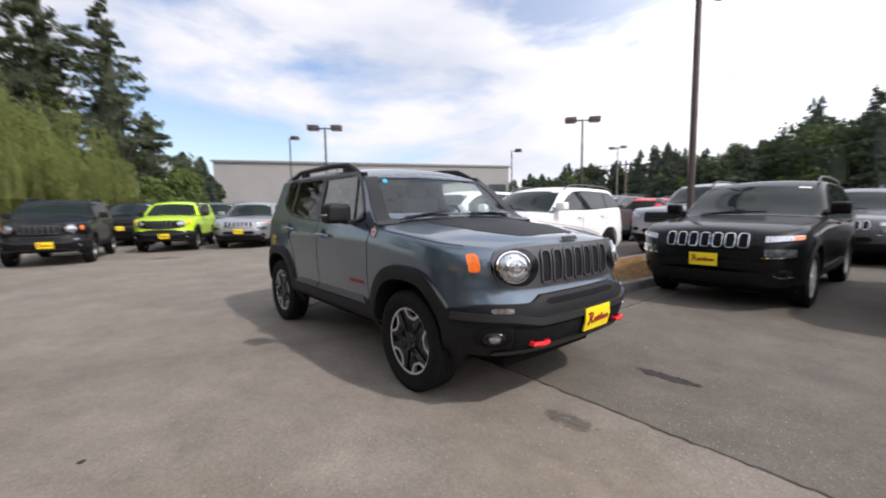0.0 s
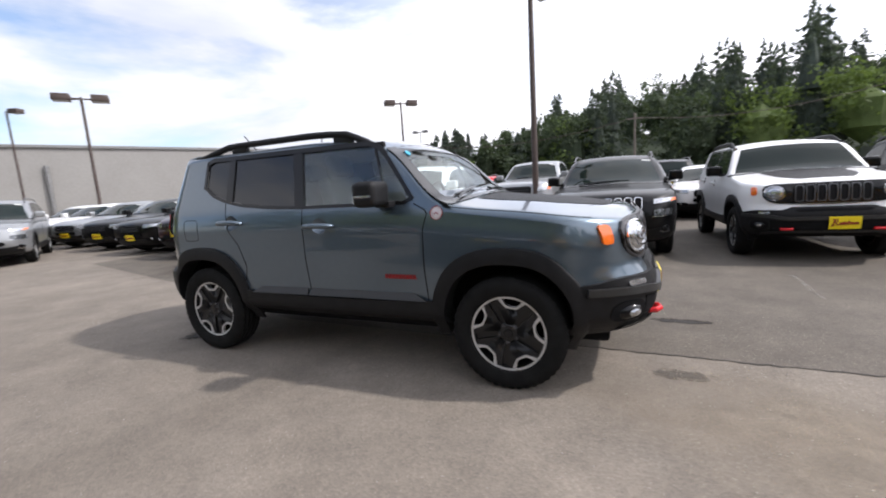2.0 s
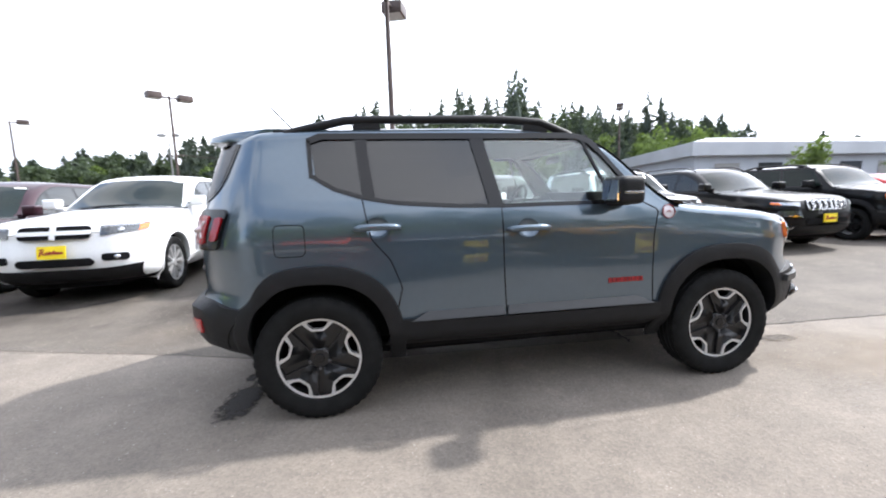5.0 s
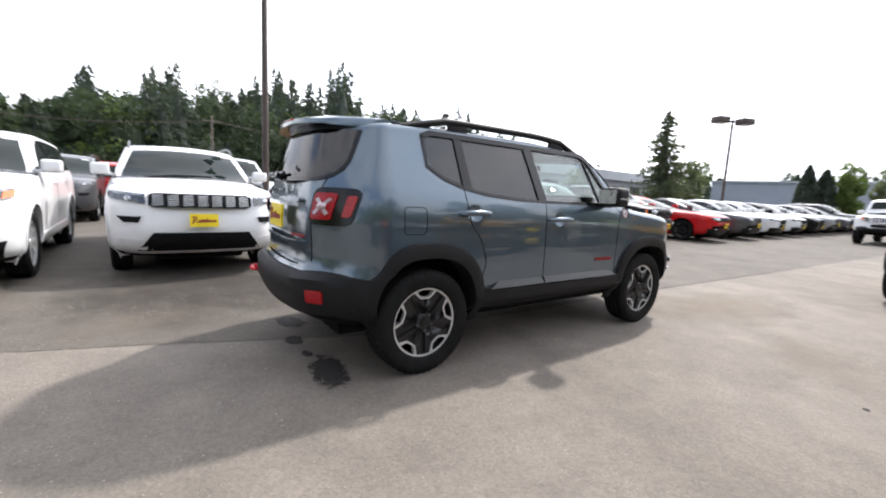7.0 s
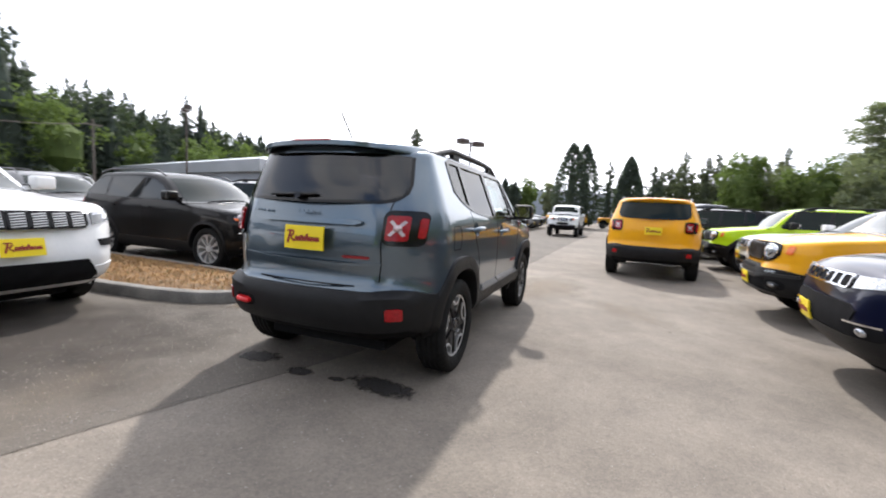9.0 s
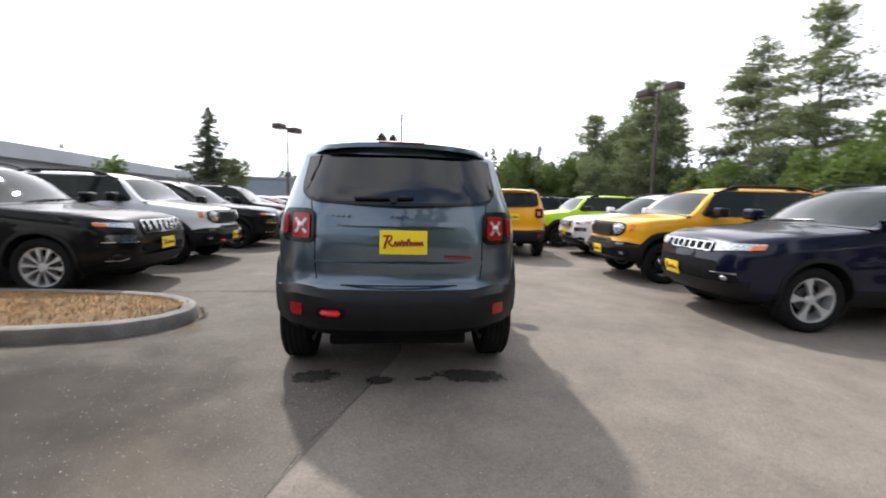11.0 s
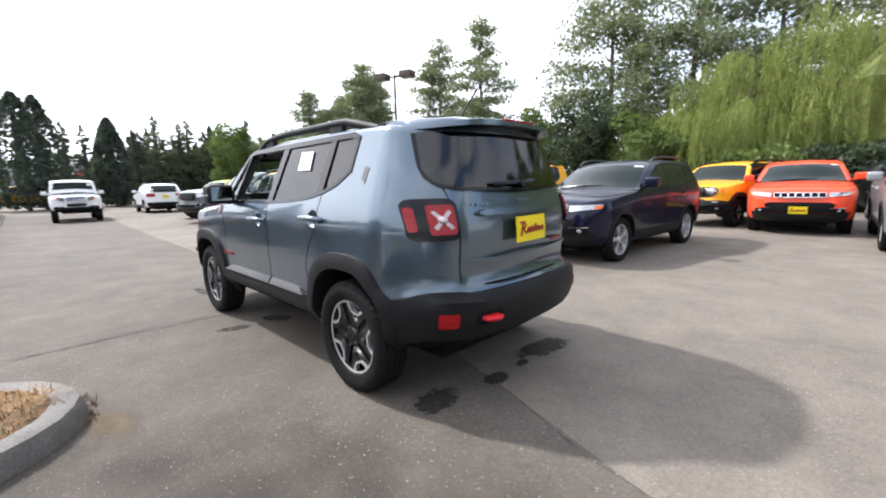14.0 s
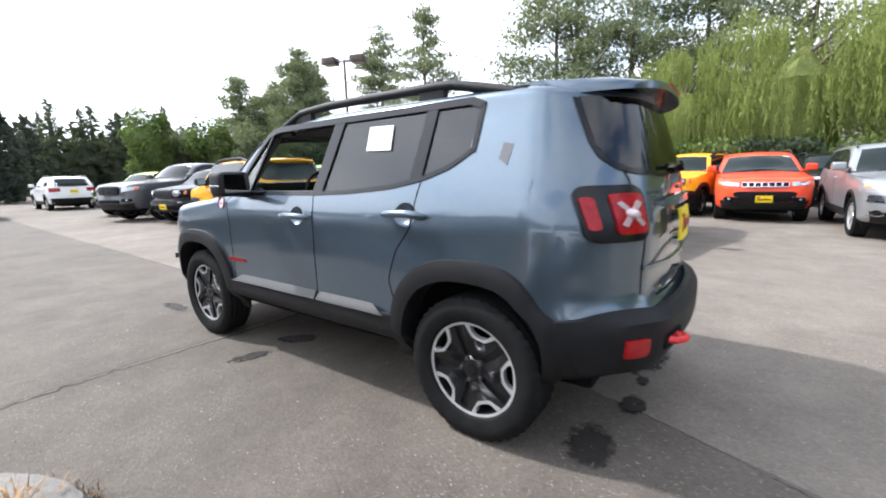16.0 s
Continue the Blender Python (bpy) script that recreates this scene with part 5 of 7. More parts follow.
            ribbon(bm, front, [(sy * (la + 0.08), lz - 0.425), (sy * (la + 0.13), lz - 0.455), (sy * (la + 0.24), lz - 0.445)], 0.012, 0.018, 0.012, 10)
            part("chrome_strip", bm, M["chrome"], fp)
        else:
            panel(bm, front, sy * (la + 0.14), lz - 0.34, 0.26, 0.09, 0.03, 0.012, 0.02)
            fp = part("fog_lamp_pocket", bm, M["dark"], car)
            bm = bmesh.new()
            round_on(bm, front, sy * (la + 0.17), lz - 0.34, 0.032, 0.022, 0.02, 14)
            part("fog_lens", bm, M["lens"], fp)
            if kind == "compass":
                bm = bmesh.new()
                ribbon(bm, front, [(sy * (la + 0.02), lz - 0.288), (sy * (la + 0.27), lz - 0.282)], 0.014, 0.018, 0.012, 8)
                part("chrome_strip", bm, M["chrome"], fp)
        bm = bmesh.new()
        yw = S["W"] - 0.06
        patch(bm, rear, [(sy * 0.50, hr - 0.20), (sy * yw, hr - 0.22)], [(sy * 0.50, hr - 0.03), (sy * yw, hr - 0.02)], 8, 4, 0.012, 0.02)
        part("tail_lamp", bm, M["redlens"], car)
    bm = bmesh.new()
    c, rf_ = S["cowl"], S["roof_f"]
    patch(bm, B.top, [(c - 0.03, -0.97), (c + 0.01, 0), (c - 0.03, 0.97)], [(rf_ + 0.03, -0.93), (rf_ + 0.04, 0), (rf_ + 0.03, 0.93)], 14, 7, 0.004, 0.01)
    part("windscreen", bm, M["bgglass"], car)
    bm = bmesh.new()
    patch(bm, B.top, [(c - 0.02, -1.08), (c + 0.03, 0), (c - 0.02, 1.08)], [(c + 0.05, -1.1), (c + 0.09, 0), (c + 0.05, 1.1)], 12, 2, 0.006, 0.01)
    part("cowl_panel", bm, M["trim"], car)
    for q in (-1, 1):
        bm = bmesh.new()
        ribbon(bm, B.top, [(c + 0.08, q * 1.08), (B.xf - 0.7, q * 1.04), (B.xf - 0.36, q * 0.94)], 0.009, 0.0015, 0.004, 18)
        part("bonnet_seam", bm, M["dark"], car)
        bm = bmesh.new()
        tube(bm, [B.top(c + 0.02, q * 0.1 - 0.55, 0.016), B.top(c - 0.03, q * 0.1 - 0.15, 0.02), B.top(c - 0.06, q * 0.1 + 0.25, 0.014)], 0.007, 5)
        if near:
            part("wiper", bm, M["trim"], car)
    bm = bmesh.new()
    patch(bm, B.top, [(rf_ + 0.09, 0.72), (rf_ + 0.09, 0.92)], [(rf_ + 0.05, 0.72), (rf_ + 0.05, 0.92)], 3, 3, 0.006, 0.002)
    part("stock_label", bm, M["paper"], car)
    if kind not in ("coupe", "sedan", "pickup"):
        bm = bmesh.new()
        zt = H - 0.14
        patch(bm, rear, [(-0.66, hr + 0.04), (0.66, hr + 0.04)], [(-0.58, zt), (0.58, zt)], 12, 5, 0.006, 0.01)
        part("rear_window", bm, M["bgglass"], car)
    else:
        bm = bmesh.new()
        xs = (-1.12, -1.78) if kind == "coupe" else (-1.06, -1.68) if kind == "sedan" else (-0.98, -1.12)
        patch(bm, B.top, [(xs[0], -0.95), (xs[0], 0.95)], [(xs[1], -0.95), (xs[1], 0.95)], 10, 5, 0.005, 0.01)
        part("rear_window", bm, M["bgglass"], car)
    # grille
    gz, gh = S["gz"]
    gw = S["gw"]
    g = S["grille"]
    bm = bmesh.new()
    panel(bm, front, 0, gz, gw, gh, 0.05 if g != "mesh7" else 0.025, 0.008, 0.02)
    gp = part("grille", bm, M["dark"] if g != "seven" else M["trim"] if kind == "compass" else M[colour], car)
    if g in ("seven", "mesh7"):
        for kk in range(7):
            y = (kk - 3) * gw / 7.2
            wd = gw / 7.2 * (0.88 if kind in ("compass", "grand") else 0.74)
            lo, hi = rounded(y, gz, wd, gh * 0.92, 0.016 if kind == "compass" else 0.03)
            bm = bmesh.new()
            ribbon(bm, front, lo + hi[::-1] + lo[:1], 0.011 if g == "seven" else 0.010, 0.020, 0.015, 34)
            rm = part("grille_slot_rim", bm, M["chrome"] if g == "seven" else M["trim"], gp)
            bm = bmesh.new()
            panel(bm, front, y, gz, wd - 0.012, gh * 0.86, 0.025, 0.013, 0.006)
            part("grille_slot", bm, M["dark"], rm)
            if g == "mesh7":
                bm = bmesh.new()
                for q in range(6):
                    ribbon(bm, front, [(y - wd * 0.40, gz - gh * 0.36 + q * gh * 0.135), (y + wd * 0.40, gz - gh * 0.30 + q * gh * 0.135)], 0.009, 0.020, 0.006, 3)
                part("grille_mesh", bm, M["alloy"], rm)
    elif g == "cross":
        bm = bmesh.new()
        ribbon(bm, front, [(-gw / 2, gz), (gw / 2, gz)], 0.05, 0.022, 0.02, 10)
        ribbon(bm, front, [(0, gz - gh / 2), (0, gz + gh / 2)], 0.06, 0.022, 0.02, 5)
        part("grille_cross", bm, M[colour], gp)
    else:
        bm = bmesh.new()
        for q in range(4):
            z = gz - gh * 0.36 + gh * 0.24 * q
            ribbon(bm, front, [(-gw * 0.46, z), (gw * 0.46, z)], 0.010, 0.014, 0.012, 12)
        part("grille_bars", bm, M["frame_grey"], gp)
    bm = bmesh.new()
    zb = B.zb
    yw = S["W"] - 0.10
    patch(bm, front, [(-yw * 0.93, zb + 0.03), (yw * 0.93, zb + 0.03)], [(-yw, zb + 0.24), (-yw * 0.6, zb + 0.21), (yw * 0.6, zb + 0.21), (yw, zb + 0.24)], 18, 4, 0.010, 0.02)
    part("front_bumper", bm, M["cladding"] if kind != "grand" else M[colour], car)
    bm = bmesh.new()
    if kind == "grand":
        patch(bm, front, [(-0.68, zb + 0.07), (0.68, zb + 0.07)], [(-0.52, zb + 0.30), (0.52, zb + 0.30)], 16, 4, 0.016, 0.03)
    elif kind == "compass":
        patch(bm, front, [(-0.50, zb + 0.22), (0.50, zb + 0.22)], [(-0.58, zb + 0.40), (-0.50, zb + 0.44), (0.50, zb + 0.44), (0.58, zb + 0.40)], 16, 4, 0.009, 0.02)
    else:
        panel(bm, front, 0, zb + 0.30, gw * 1.05, 0.10, 0.03, 0.008, 0.02)
    part("air_intake", bm, M["dark"], car)
    bm = bmesh.new()
    patch(bm, rear, [(-yw, zb + 0.04), (yw, zb + 0.04)], [(-yw * 1.05, zb + 0.34), (yw * 1.05, zb + 0.34)], 18, 4, 0.010, 0.02)
    part("rear_bumper", bm, M["cladding"] if lower == "cladding" else M[colour], car)
    if plates:
        plate_sign(car, front, plate_y, gz - gh / 2 - (0.27 if kind == "compass" else 0.15), 0.31, 0.155, 0.03)
    if rear_plate:
        plate_sign(car, rear, 0.0, hr - 0.20, 0.31, 0.155, 0.03)
    bm = bmesh.new()
    box(bm, B.xr + 0.3, B.xf - 0.3, -0.5, 0.5, zb - 0.07, zb + 0.02, 0.03)
    part("underbody", bm, M["dark"], car)
    return car


# ---- ground ----
def ground_material(name, tone=1.0):
    m = bpy.data.materials.new(name)
    m.use_nodes = True
    n, l = m.node_tree.nodes, m.node_tree.links
    b = n["Principled BSDF"]
    tc = n.new("ShaderNodeTexCoord")
    def noise_tex(scale, detail, rough=0.6):
        t = n.new("ShaderNodeTexNoise")
        t.inputs["Scale"].default_value, t.inputs["Detail"].default_value, t.inputs["Roughness"].default_value = scale, detail, rough
        l.new(tc.outputs["Object"], t.inputs["Vector"])
        return t.outputs["Fac"]
    def ramp(src, p0, c0, p1, c1):
        r = n.new("ShaderNodeValToRGB")
        r.color_ramp.elements[0].position, r.color_ramp.elements[0].color = p0, (*c0, 1)
        r.color_ramp.elements[1].position, r.color_ramp.elements[1].color = p1, (*c1, 1)
        l.new(src, r.inputs["Fac"])
        return r.outputs["Color"]
    def mix(a, bb, fac=None, mode="MULTIPLY", amount=1.0):
        x = n.new("ShaderNodeMix")
        x.data_type, x.blend_type = "RGBA", mode
        x.inputs["Factor"].default_value = amount
        if fac is not None:
            l.new(fac, x.inputs["Factor"])
        l.new(a, x.inputs["A"])
        l.new(bb, x.inputs["B"])
        return x.outputs["Result"]
    base = ramp(noise_tex(0.35, 6), 0.30, tuple(tone * c for c in (0.158, 0.139, 0.119)), 0.70, tuple(tone * c for c in (0.217, 0.191, 0.164)))
    mid = ramp(noise_tex(2.2, 8, 0.7), 0.30, (0.80, 0.80, 0.80), 0.70, (1.14, 1.13, 1.11))
    col = mix(base, mid)
    blot = ramp(noise_tex(0.9, 9, 0.72), 0.36, (0.72, 0.71, 0.70), 0.58, (1.07, 1.07, 1.07))
    col = mix(col, blot, None, "MULTIPLY", 0.55)
    stone = n.new("ShaderNodeTexVoronoi")
    stone.inputs["Scale"].default_value = 38.0
    l.new(tc.outputs["Object"], stone.inputs["Vector"])
    chips = ramp(stone.outputs["Distance"], 0.10, (1.0, 1.0, 1.0), 0.16, (0.0, 0.0, 0.0))
    loose = ramp(noise_tex(0.55, 5, 0.65), 0.42, (0.06, 0.06, 0.06), 0.62, (0.9, 0.9, 0.9))
    chips = mix(chips, loose)
    pale = n.new("ShaderNodeRGB")
    pale.outputs[0].default_value = (0.36, 0.33, 0.29, 1)
    col = mix(col, pale.outputs[0], chips, "MIX")
    vor = n.new("ShaderNodeTexVoronoi")
    vor.inputs["Scale"].default_value = 75.0
    l.new(tc.outputs["Object"], vor.inputs["Vector"])
    agg = ramp(vor.outputs["Color"], 0.10, (0.70, 0.70, 0.70), 0.90, (1.30, 1.28, 1.25))
    col = mix(col, agg, None, "MULTIPLY", 0.45)
    grit = ramp(noise_tex(160, 2), 0.35, (0.82, 0.82, 0.82), 0.70, (1.15, 1.14, 1.12))
    col = mix(col, grit)
    l.new(col, b.inputs["Base Color"])
    b.inputs["Roughness"].default_value = 0.85
    b.inputs["Specular IOR Level"].default_value = 0.3
    bp = n.new("ShaderNodeBump")
    bp.inputs["Strength"].default_value = 0.3
    bp.inputs["Distance"].default_value = 0.006
    l.new(vor.outputs["Distance"], bp.inputs["Height"])
    l.new(bp.outputs[0], b.inputs["Normal"])
    return m


bm = bmesh.new()
bmesh.ops.create_grid(bm, x_segments=24, y_segments=24, size=900)
ground = part("ground", bm, ground_material("worn_asphalt"))
tagged(ground, "worn grey-brown asphalt car park with stains", "car park", "", "structure")


# ---- the cars in their places ----
def stand(axle_l, axle_r=None, heading=None, wb=2.6):
    """A car's pose from the middle of its front axle and its heading in degrees (0: towards +x)."""
    h = radians(heading)
    return pose(axle_l[0] - math.cos(h) * wb / 2, axle_l[1] - math.sin(h) * wb / 2, 0, 0, 0, heading)


renegade(Matrix.Identity(4), "anvil", "slate-blue compact SUV with black cladding on open asphalt", hero=True)
N, S_, FS, W_, AI, BK = "parked row north of the aisle", "parked row south of the aisle", "parked row by the willows", "parked row at the west end", "parked vehicles at the far aisle", "second row behind"
parked("grand", stand((-2.27, 3.80), None, -88, 2.915), "white", "white large SUV with dark mesh grille, parked nose-out", "dark", N, lower="paint")
parked("durango", stand((-4.85, 3.55), None, -89, 3.04), "white", "white three-row SUV with cross grille, parked nose-out", "multi", N, lower="paint")
parked("minivan", stand((-7.45, 4.0), None, -88, 3.09), "maroon", "dark maroon minivan with chrome-edged grille, parked nose-out", "five", N, lower="paint", name="minivan")
parked("cherokee", stand((1.71, 4.35), None, -90, 2.7), "black", "black mid-size SUV with chrome grille rings, parked nose-out", "multi", N)
renegade(stand((4.29, 4.25), None, -89, 2.57), "white", "white compact SUV with black bonnet decal, parked nose-out", N, mirrors="black", roof=True)
parked("cherokee", stand((7.15, 4.15), None, -85, 2.7), "black", "black mid-size SUV with dark wheels, parked nose-out", "dark", N)
renegade(stand((10.0, 4.3), None, -85, 2.57), "black", "black compact SUV parked nose-out between larger cars", N, style="dark")
parked("coupe", stand((12.9, 4.0), None, -84, 2.95), "red", "bright red two-door coupe parked nose-out", "dark", N, lower="paint", name="coupe")
parked("coupe", stand((15.7, 4.0), None, -85, 2.95), "grey", "dark grey two-door coupe parked nose-out", "dark", N, lower="paint", name="coupe")
for x, kind, col, lab in ((18.4, "sedan", "white", "white saloon car parked nose-out"), (21.0, "sedan", "white", "white saloon car parked nose-out"), (23.7, "sedan", "black", "black saloon car parked nose-out"),
                          (26.3, "coupe", "silver", "silver two-door coupe parked nose-out"), (29.0, "sedan", "grey", "dark grey saloon car parked nose-out"), (31.6, "sedan", "black", "black saloon car parked nose-out"), (34.2, "cherokee", "grey", "dark grey mid-size SUV parked nose-out")):
    parked(kind, stand((x, 4.1), None, -86, 2.8), col, lab, "dark", N, lower="paint", name="saloon_car" if kind == "sedan" else "coupe" if kind == "coupe" else "suv")
parked("sedan", stand((-10.0, 4.4), None, -86, 3.05), "black", "black saloon car parked nose-out", "five", N, lower="paint", name="saloon_car")
parked("sedan", stand((-12.6, 4.9), None, -80, 3.05), "black", "black saloon car with chrome trim parked nose-out", "five", N, lower="paint", name="saloon_car")
parked("sedan", stand((-15.3, 5.3), None, -76, 3.05), "silver", "silver saloon car parked nose-out", "five", N, lower="paint", name="saloon_car")
parked("sedan", stand((-18.0, 5.8), None, -72, 3.05), "white", "white saloon car parked nose-out", "five", N, lower="paint", name="saloon_car")
parked("sedan", stand((-20.8, 6.4), None, -70, 3.05), "white", "white saloon car parked nose-out", "five", N, lower="paint", name="saloon_car")
# second row behind
parked("pickup", stand((-0.9, 9.6), None, -92, 3.5), "silver", "silver pickup truck with dark windows", "five", BK, lower="paint", name="pickup_truck", plates=False)
parked("grand", stand((-4.9, 11.2), None, -90, 2.9), "grey", "dark grey large SUV seen between two white ones", "five", BK, plates=False)
parked("sedan", stand((4.1, 10.4), None, -98, 3.05), "white", "white saloon car with dark grille behind the row", "five", BK, lower="paint", name="saloon_car", plates=False)
parked("cherokee", stand((2.2, 10.3), None, -90, 2.7), "grey", "dark grey mid-size SUV behind the row", "five", BK, plates=False)
parked("grand", stand((3.1, 16.5), None, 92, 2.9), "black", "black large SUV with its tail towards the row", "five", BK, plates=False, rear_plate=True)
parked("compass", stand((-3.95, 16.6), None, 92, 2.64), "red", "red compact SUV seen far behind the white ones", "five", BK, plates=False)
parked("sedan", stand((-8.0, 12.0), None, -90, 3.05), "white", "white saloon car in the second row", "five", BK, lower="paint", name="saloon_car", plates=False)
parked("compass", stand((-11.0, 12.4), None, -90, 2.64), "white", "white compact SUV in the second row", "five", BK, plates=False)
parked("compass", stand((7.0, 11.5), None, -90, 2.64), "silver", "silver compact SUV in the second row", "five", BK, plates=False)
# west end
renegade(stand((-11.0, -3.45), None, -10, 2.57), "black", "black compact SUV facing along the aisle", W_, style="dark")
renegade(stand((-13.25, -0.65), None, -22, 2.57), "lime", "lime green compact SUV facing along the aisle", W_, style="dark")
parked("cherokee", stand((-12.8, 1.70), None, -29, 2.7), "silver", "silver mid-size SUV with slotted grille", "dark", W_)
parked("durango", stand((-17.6, -1.6), None, -15, 3.0), "black", "black three-row SUV with cross grille", "dark", W_)
parked("grand", stand((-17.4, 1.4), None, -25, 2.9), "olive", "olive dark SUV standing behind the silver one", "dark", W_)
# south of the aisle
parked("compass", stand((-0.02, -4.42), None, 85, 2.64), "navy", "navy blue compact SUV with chrome grille slots", "five", S_, plate_y=-0.22)
renegade(stand((2.70, -4.6), None, 85, 2.57), "amber_y", "amber yellow compact SUV parked nose-out", S_, style="dark")
parked("cherokee", stand((6.1, -5.5), None, 86, 2.7), "white", "white mid-size SUV parked nose-out", "five", S_)
renegade(stand((8.9, -5.2), None, 88, 2.57), "lime", "lime green compact SUV parked nose-out", S_, style="dark")
renegade(pose(7.06, -2.98, 0, 0, 0, -7), "amber_y", "amber yellow compact SUV standing in the aisle, tail lamps showing", "", style="dark")
renegade(stand((12.0, -3.6), None, 100, 2.57), "black", "black compact SUV at the aisle edge", AI, style="dark")
parked("pickup", stand((14.6, -3.3), None, 105, 3.5), "grey", "dark grey pickup truck with chrome wheels", "five", AI, lower="paint", name="pickup_truck", plates=False)
renegade(stand((17.6, -3.6), None, 105, 2.57), "lime", "lime green compact SUV beyond the pickup", AI, style="dark")
parked("cherokee", pose(26.8, -3.75, 0, 0, 0, -1), "white", "white mid-size SUV with its tail to the aisle", "five", AI, rear_plate=True)
parked("offroader", stand((20.8, 0.45), None, 178, 2.95), "white", "white boxy off-roader with black bumper in the aisle", "dark", AI, name="off_roader", plates=False)
parked("offroader", stand((18.5, -7.0), None, 100, 2.95), "black", "black boxy off-roader behind the row", "dark", AI, name="off_roader", plates=False)
parked("offroader", stand((44.0, -1.5), None, 90, 2.95), "amber_y", "yellow boxy off-roader far down the lot", "dark", AI, name="off_roader", plates=False)
parked("offroader", stand((40.5, 3.5), None, 90, 2.95), "amber_y", "yellow boxy off-roader by the far trees", "dark", AI, name="off_roader", plates=False)
# by the willows
parked("compass", stand((-2.55, -10.2), None, 94, 2.64), "orange", "orange-red compact SUV with chrome grille slots", "dark", FS)
renegade(stand((-0.50, -10.9), None, 74, 2.57), "amber_y", "amber yellow compact SUV parked behind the navy one", FS, style="dark")
parked("cherokee", stand((-4.72, -7.85), None, 92, 2.7), "silver", "silver mid-size SUV with chrome wheels", "five", FS)
renegade(stand((-1.2, -16.2), None, 100, 2.57), "red", "red compact SUV behind the yellow one", FS, style="dark")
parked("compass", stand((-4.6, -14.6), None, 95, 2.64), "black", "black compact SUV behind the orange one", "dark", FS)


# ---- marks on the asphalt ----
def blotch(name, x, y, rx, ry, turn, material, label, seed, z=0.004):
    bm = bmesh.new()
    bmesh.ops.create_circle(bm, cap_ends=True, segments=32, radius=1.0)
    ob = part(name, bm, material, smooth=False)
    ob.matrix_world = pose(x, y, z, 0, 0, turn) @ Matrix.Diagonal((rx * 1.45, ry * 1.45, 1, 1))
    return tagged(ob, label, "stain", "", "structure")


def stain(name, base, rough, scale, lo, hi, disc=0.0):
    """A stain on the asphalt that breaks up over the grain of the surface; with disc it frays out from its middle."""
    m = mat(name, base, rough, 0, scale * 1.5, 0.3, 0.2, 90, fine=0.25, spec=0.2)
    n, l = m.node_tree.nodes, m.node_tree.links
    tc = n.new("ShaderNodeTexCoord")
    no = n.new("ShaderNodeTexNoise")
    no.inputs["Scale"].default_value, no.inputs["Detail"].default_value, no.inputs["Roughness"].default_value = scale, 9.0, 0.75
    geo = n.new("ShaderNodeNewGeometry")
    l.new(geo.outputs["Position"], no.inputs["Vector"])
    mr = n.new("ShaderNodeMapRange")
    mr.inputs["From Min"].default_value, mr.inputs["From Max"].default_value = lo, hi
    if disc:
        ln = n.new("ShaderNodeVectorMath")
        ln.operation = "LENGTH"
        l.new(tc.outputs["Object"], ln.inputs[0])
        sb = n.new("ShaderNodeMath")
        sb.operation = "MULTIPLY_ADD"
        sb.inputs[1].default_value = -disc
        l.new(ln.outputs["Value"], sb.inputs[0])
        l.new(no.outputs["Fac"], sb.inputs[2])
        l.new(sb.outputs[0], mr.inputs["Value"])
    else:
        l.new(no.outputs["Fac"], mr.inputs["Value"])
    l.new(mr.outputs[0], n["Principled BSDF"].inputs["Alpha"])
    return m


M["oil"] = stain("oil_stain", (0.032, 0.029, 0.027), 0.75, 11.0, 0.08, 0.26, 0.42)
M["damp"] = stain("faded_stain", (0.075, 0.069, 0.063), 0.85, 9.0, 0.10, 0.36, 0.42)
M["joint"] = stain("tarred_joint", (0.045, 0.041, 0.037), 0.85, 7.0, 0.22, 0.46)
M["crack"] = stain("hairline_crack", (0.085, 0.077, 0.070), 0.85, 8.0, 0.42, 0.75)
M["line"] = stain("worn_white_line", (0.30, 0.285, 0.26), 0.8, 14.0, 0.45, 0.66)
for k, (x, y, rx, ry, tu) in enumerate(((-1.77, 0.60, 0.085, 0.13, 10), (-1.865, 0.13, 0.05, 0.085, 0), (-1.86, -0.19, 0.03, 0.05, 0), (-1.82, -0.53, 0.09, 0.21, -8))):
    blotch("oil_stain", x, y, rx, ry, tu, M["oil"], "dark wet oil stain on the asphalt", 20 + k)
for k, (x, y, rx, ry, tu, mm) in enumerate(((2.38, 0.71, 0.17, 0.05, 0, "oil"), (2.27, -0.385, 0.13, 0.06, 0, "damp"), (-10.4, -1.08, 0.35, 0.14, 80, "damp"), (0.55, 0.95, 0.11, 0.05, 70, "oil"), (0.89, -2.62, 0.014, 0.016, 0, "oil"), (0.55, 0.55, 0.12, 0.06, 40, "oil"))):
    blotch("faded_stain", x, y, rx, ry, tu, M[mm], "small stain on the asphalt", 40 + k)


def joint(pts, w, seed, material, label, name="joint"):
    rng = np.random.default_rng(seed)
    p = resample(pts, max(8, int(len(pts) * 26)))
    bm = bmesh.new()
    rows = []
    for i, q in enumerate(p):
        a, b = p[max(i - 1, 0)], p[min(i + 1, len(p) - 1)]
        d = Vector((b[0] - a[0], b[1] - a[1], 0)).normalized()
        nrm = Vector((-d.y, d.x, 0))
        c = Vector((q[0], q[1], 0.0035)) + nrm * rng.normal(0, w * 0.5)
        h = w * rng.uniform(0.3, 0.8)
        rows.append((bm.verts.new(c + nrm * h), bm.verts.new(c - nrm * h)))
    for a, b in zip(rows, rows[1:]):
        bm.faces.new((a[0], a[1], b[1], b[0]))
    return tagged(part(name, bm, material, smooth=False), label, "joint", "", "structure")


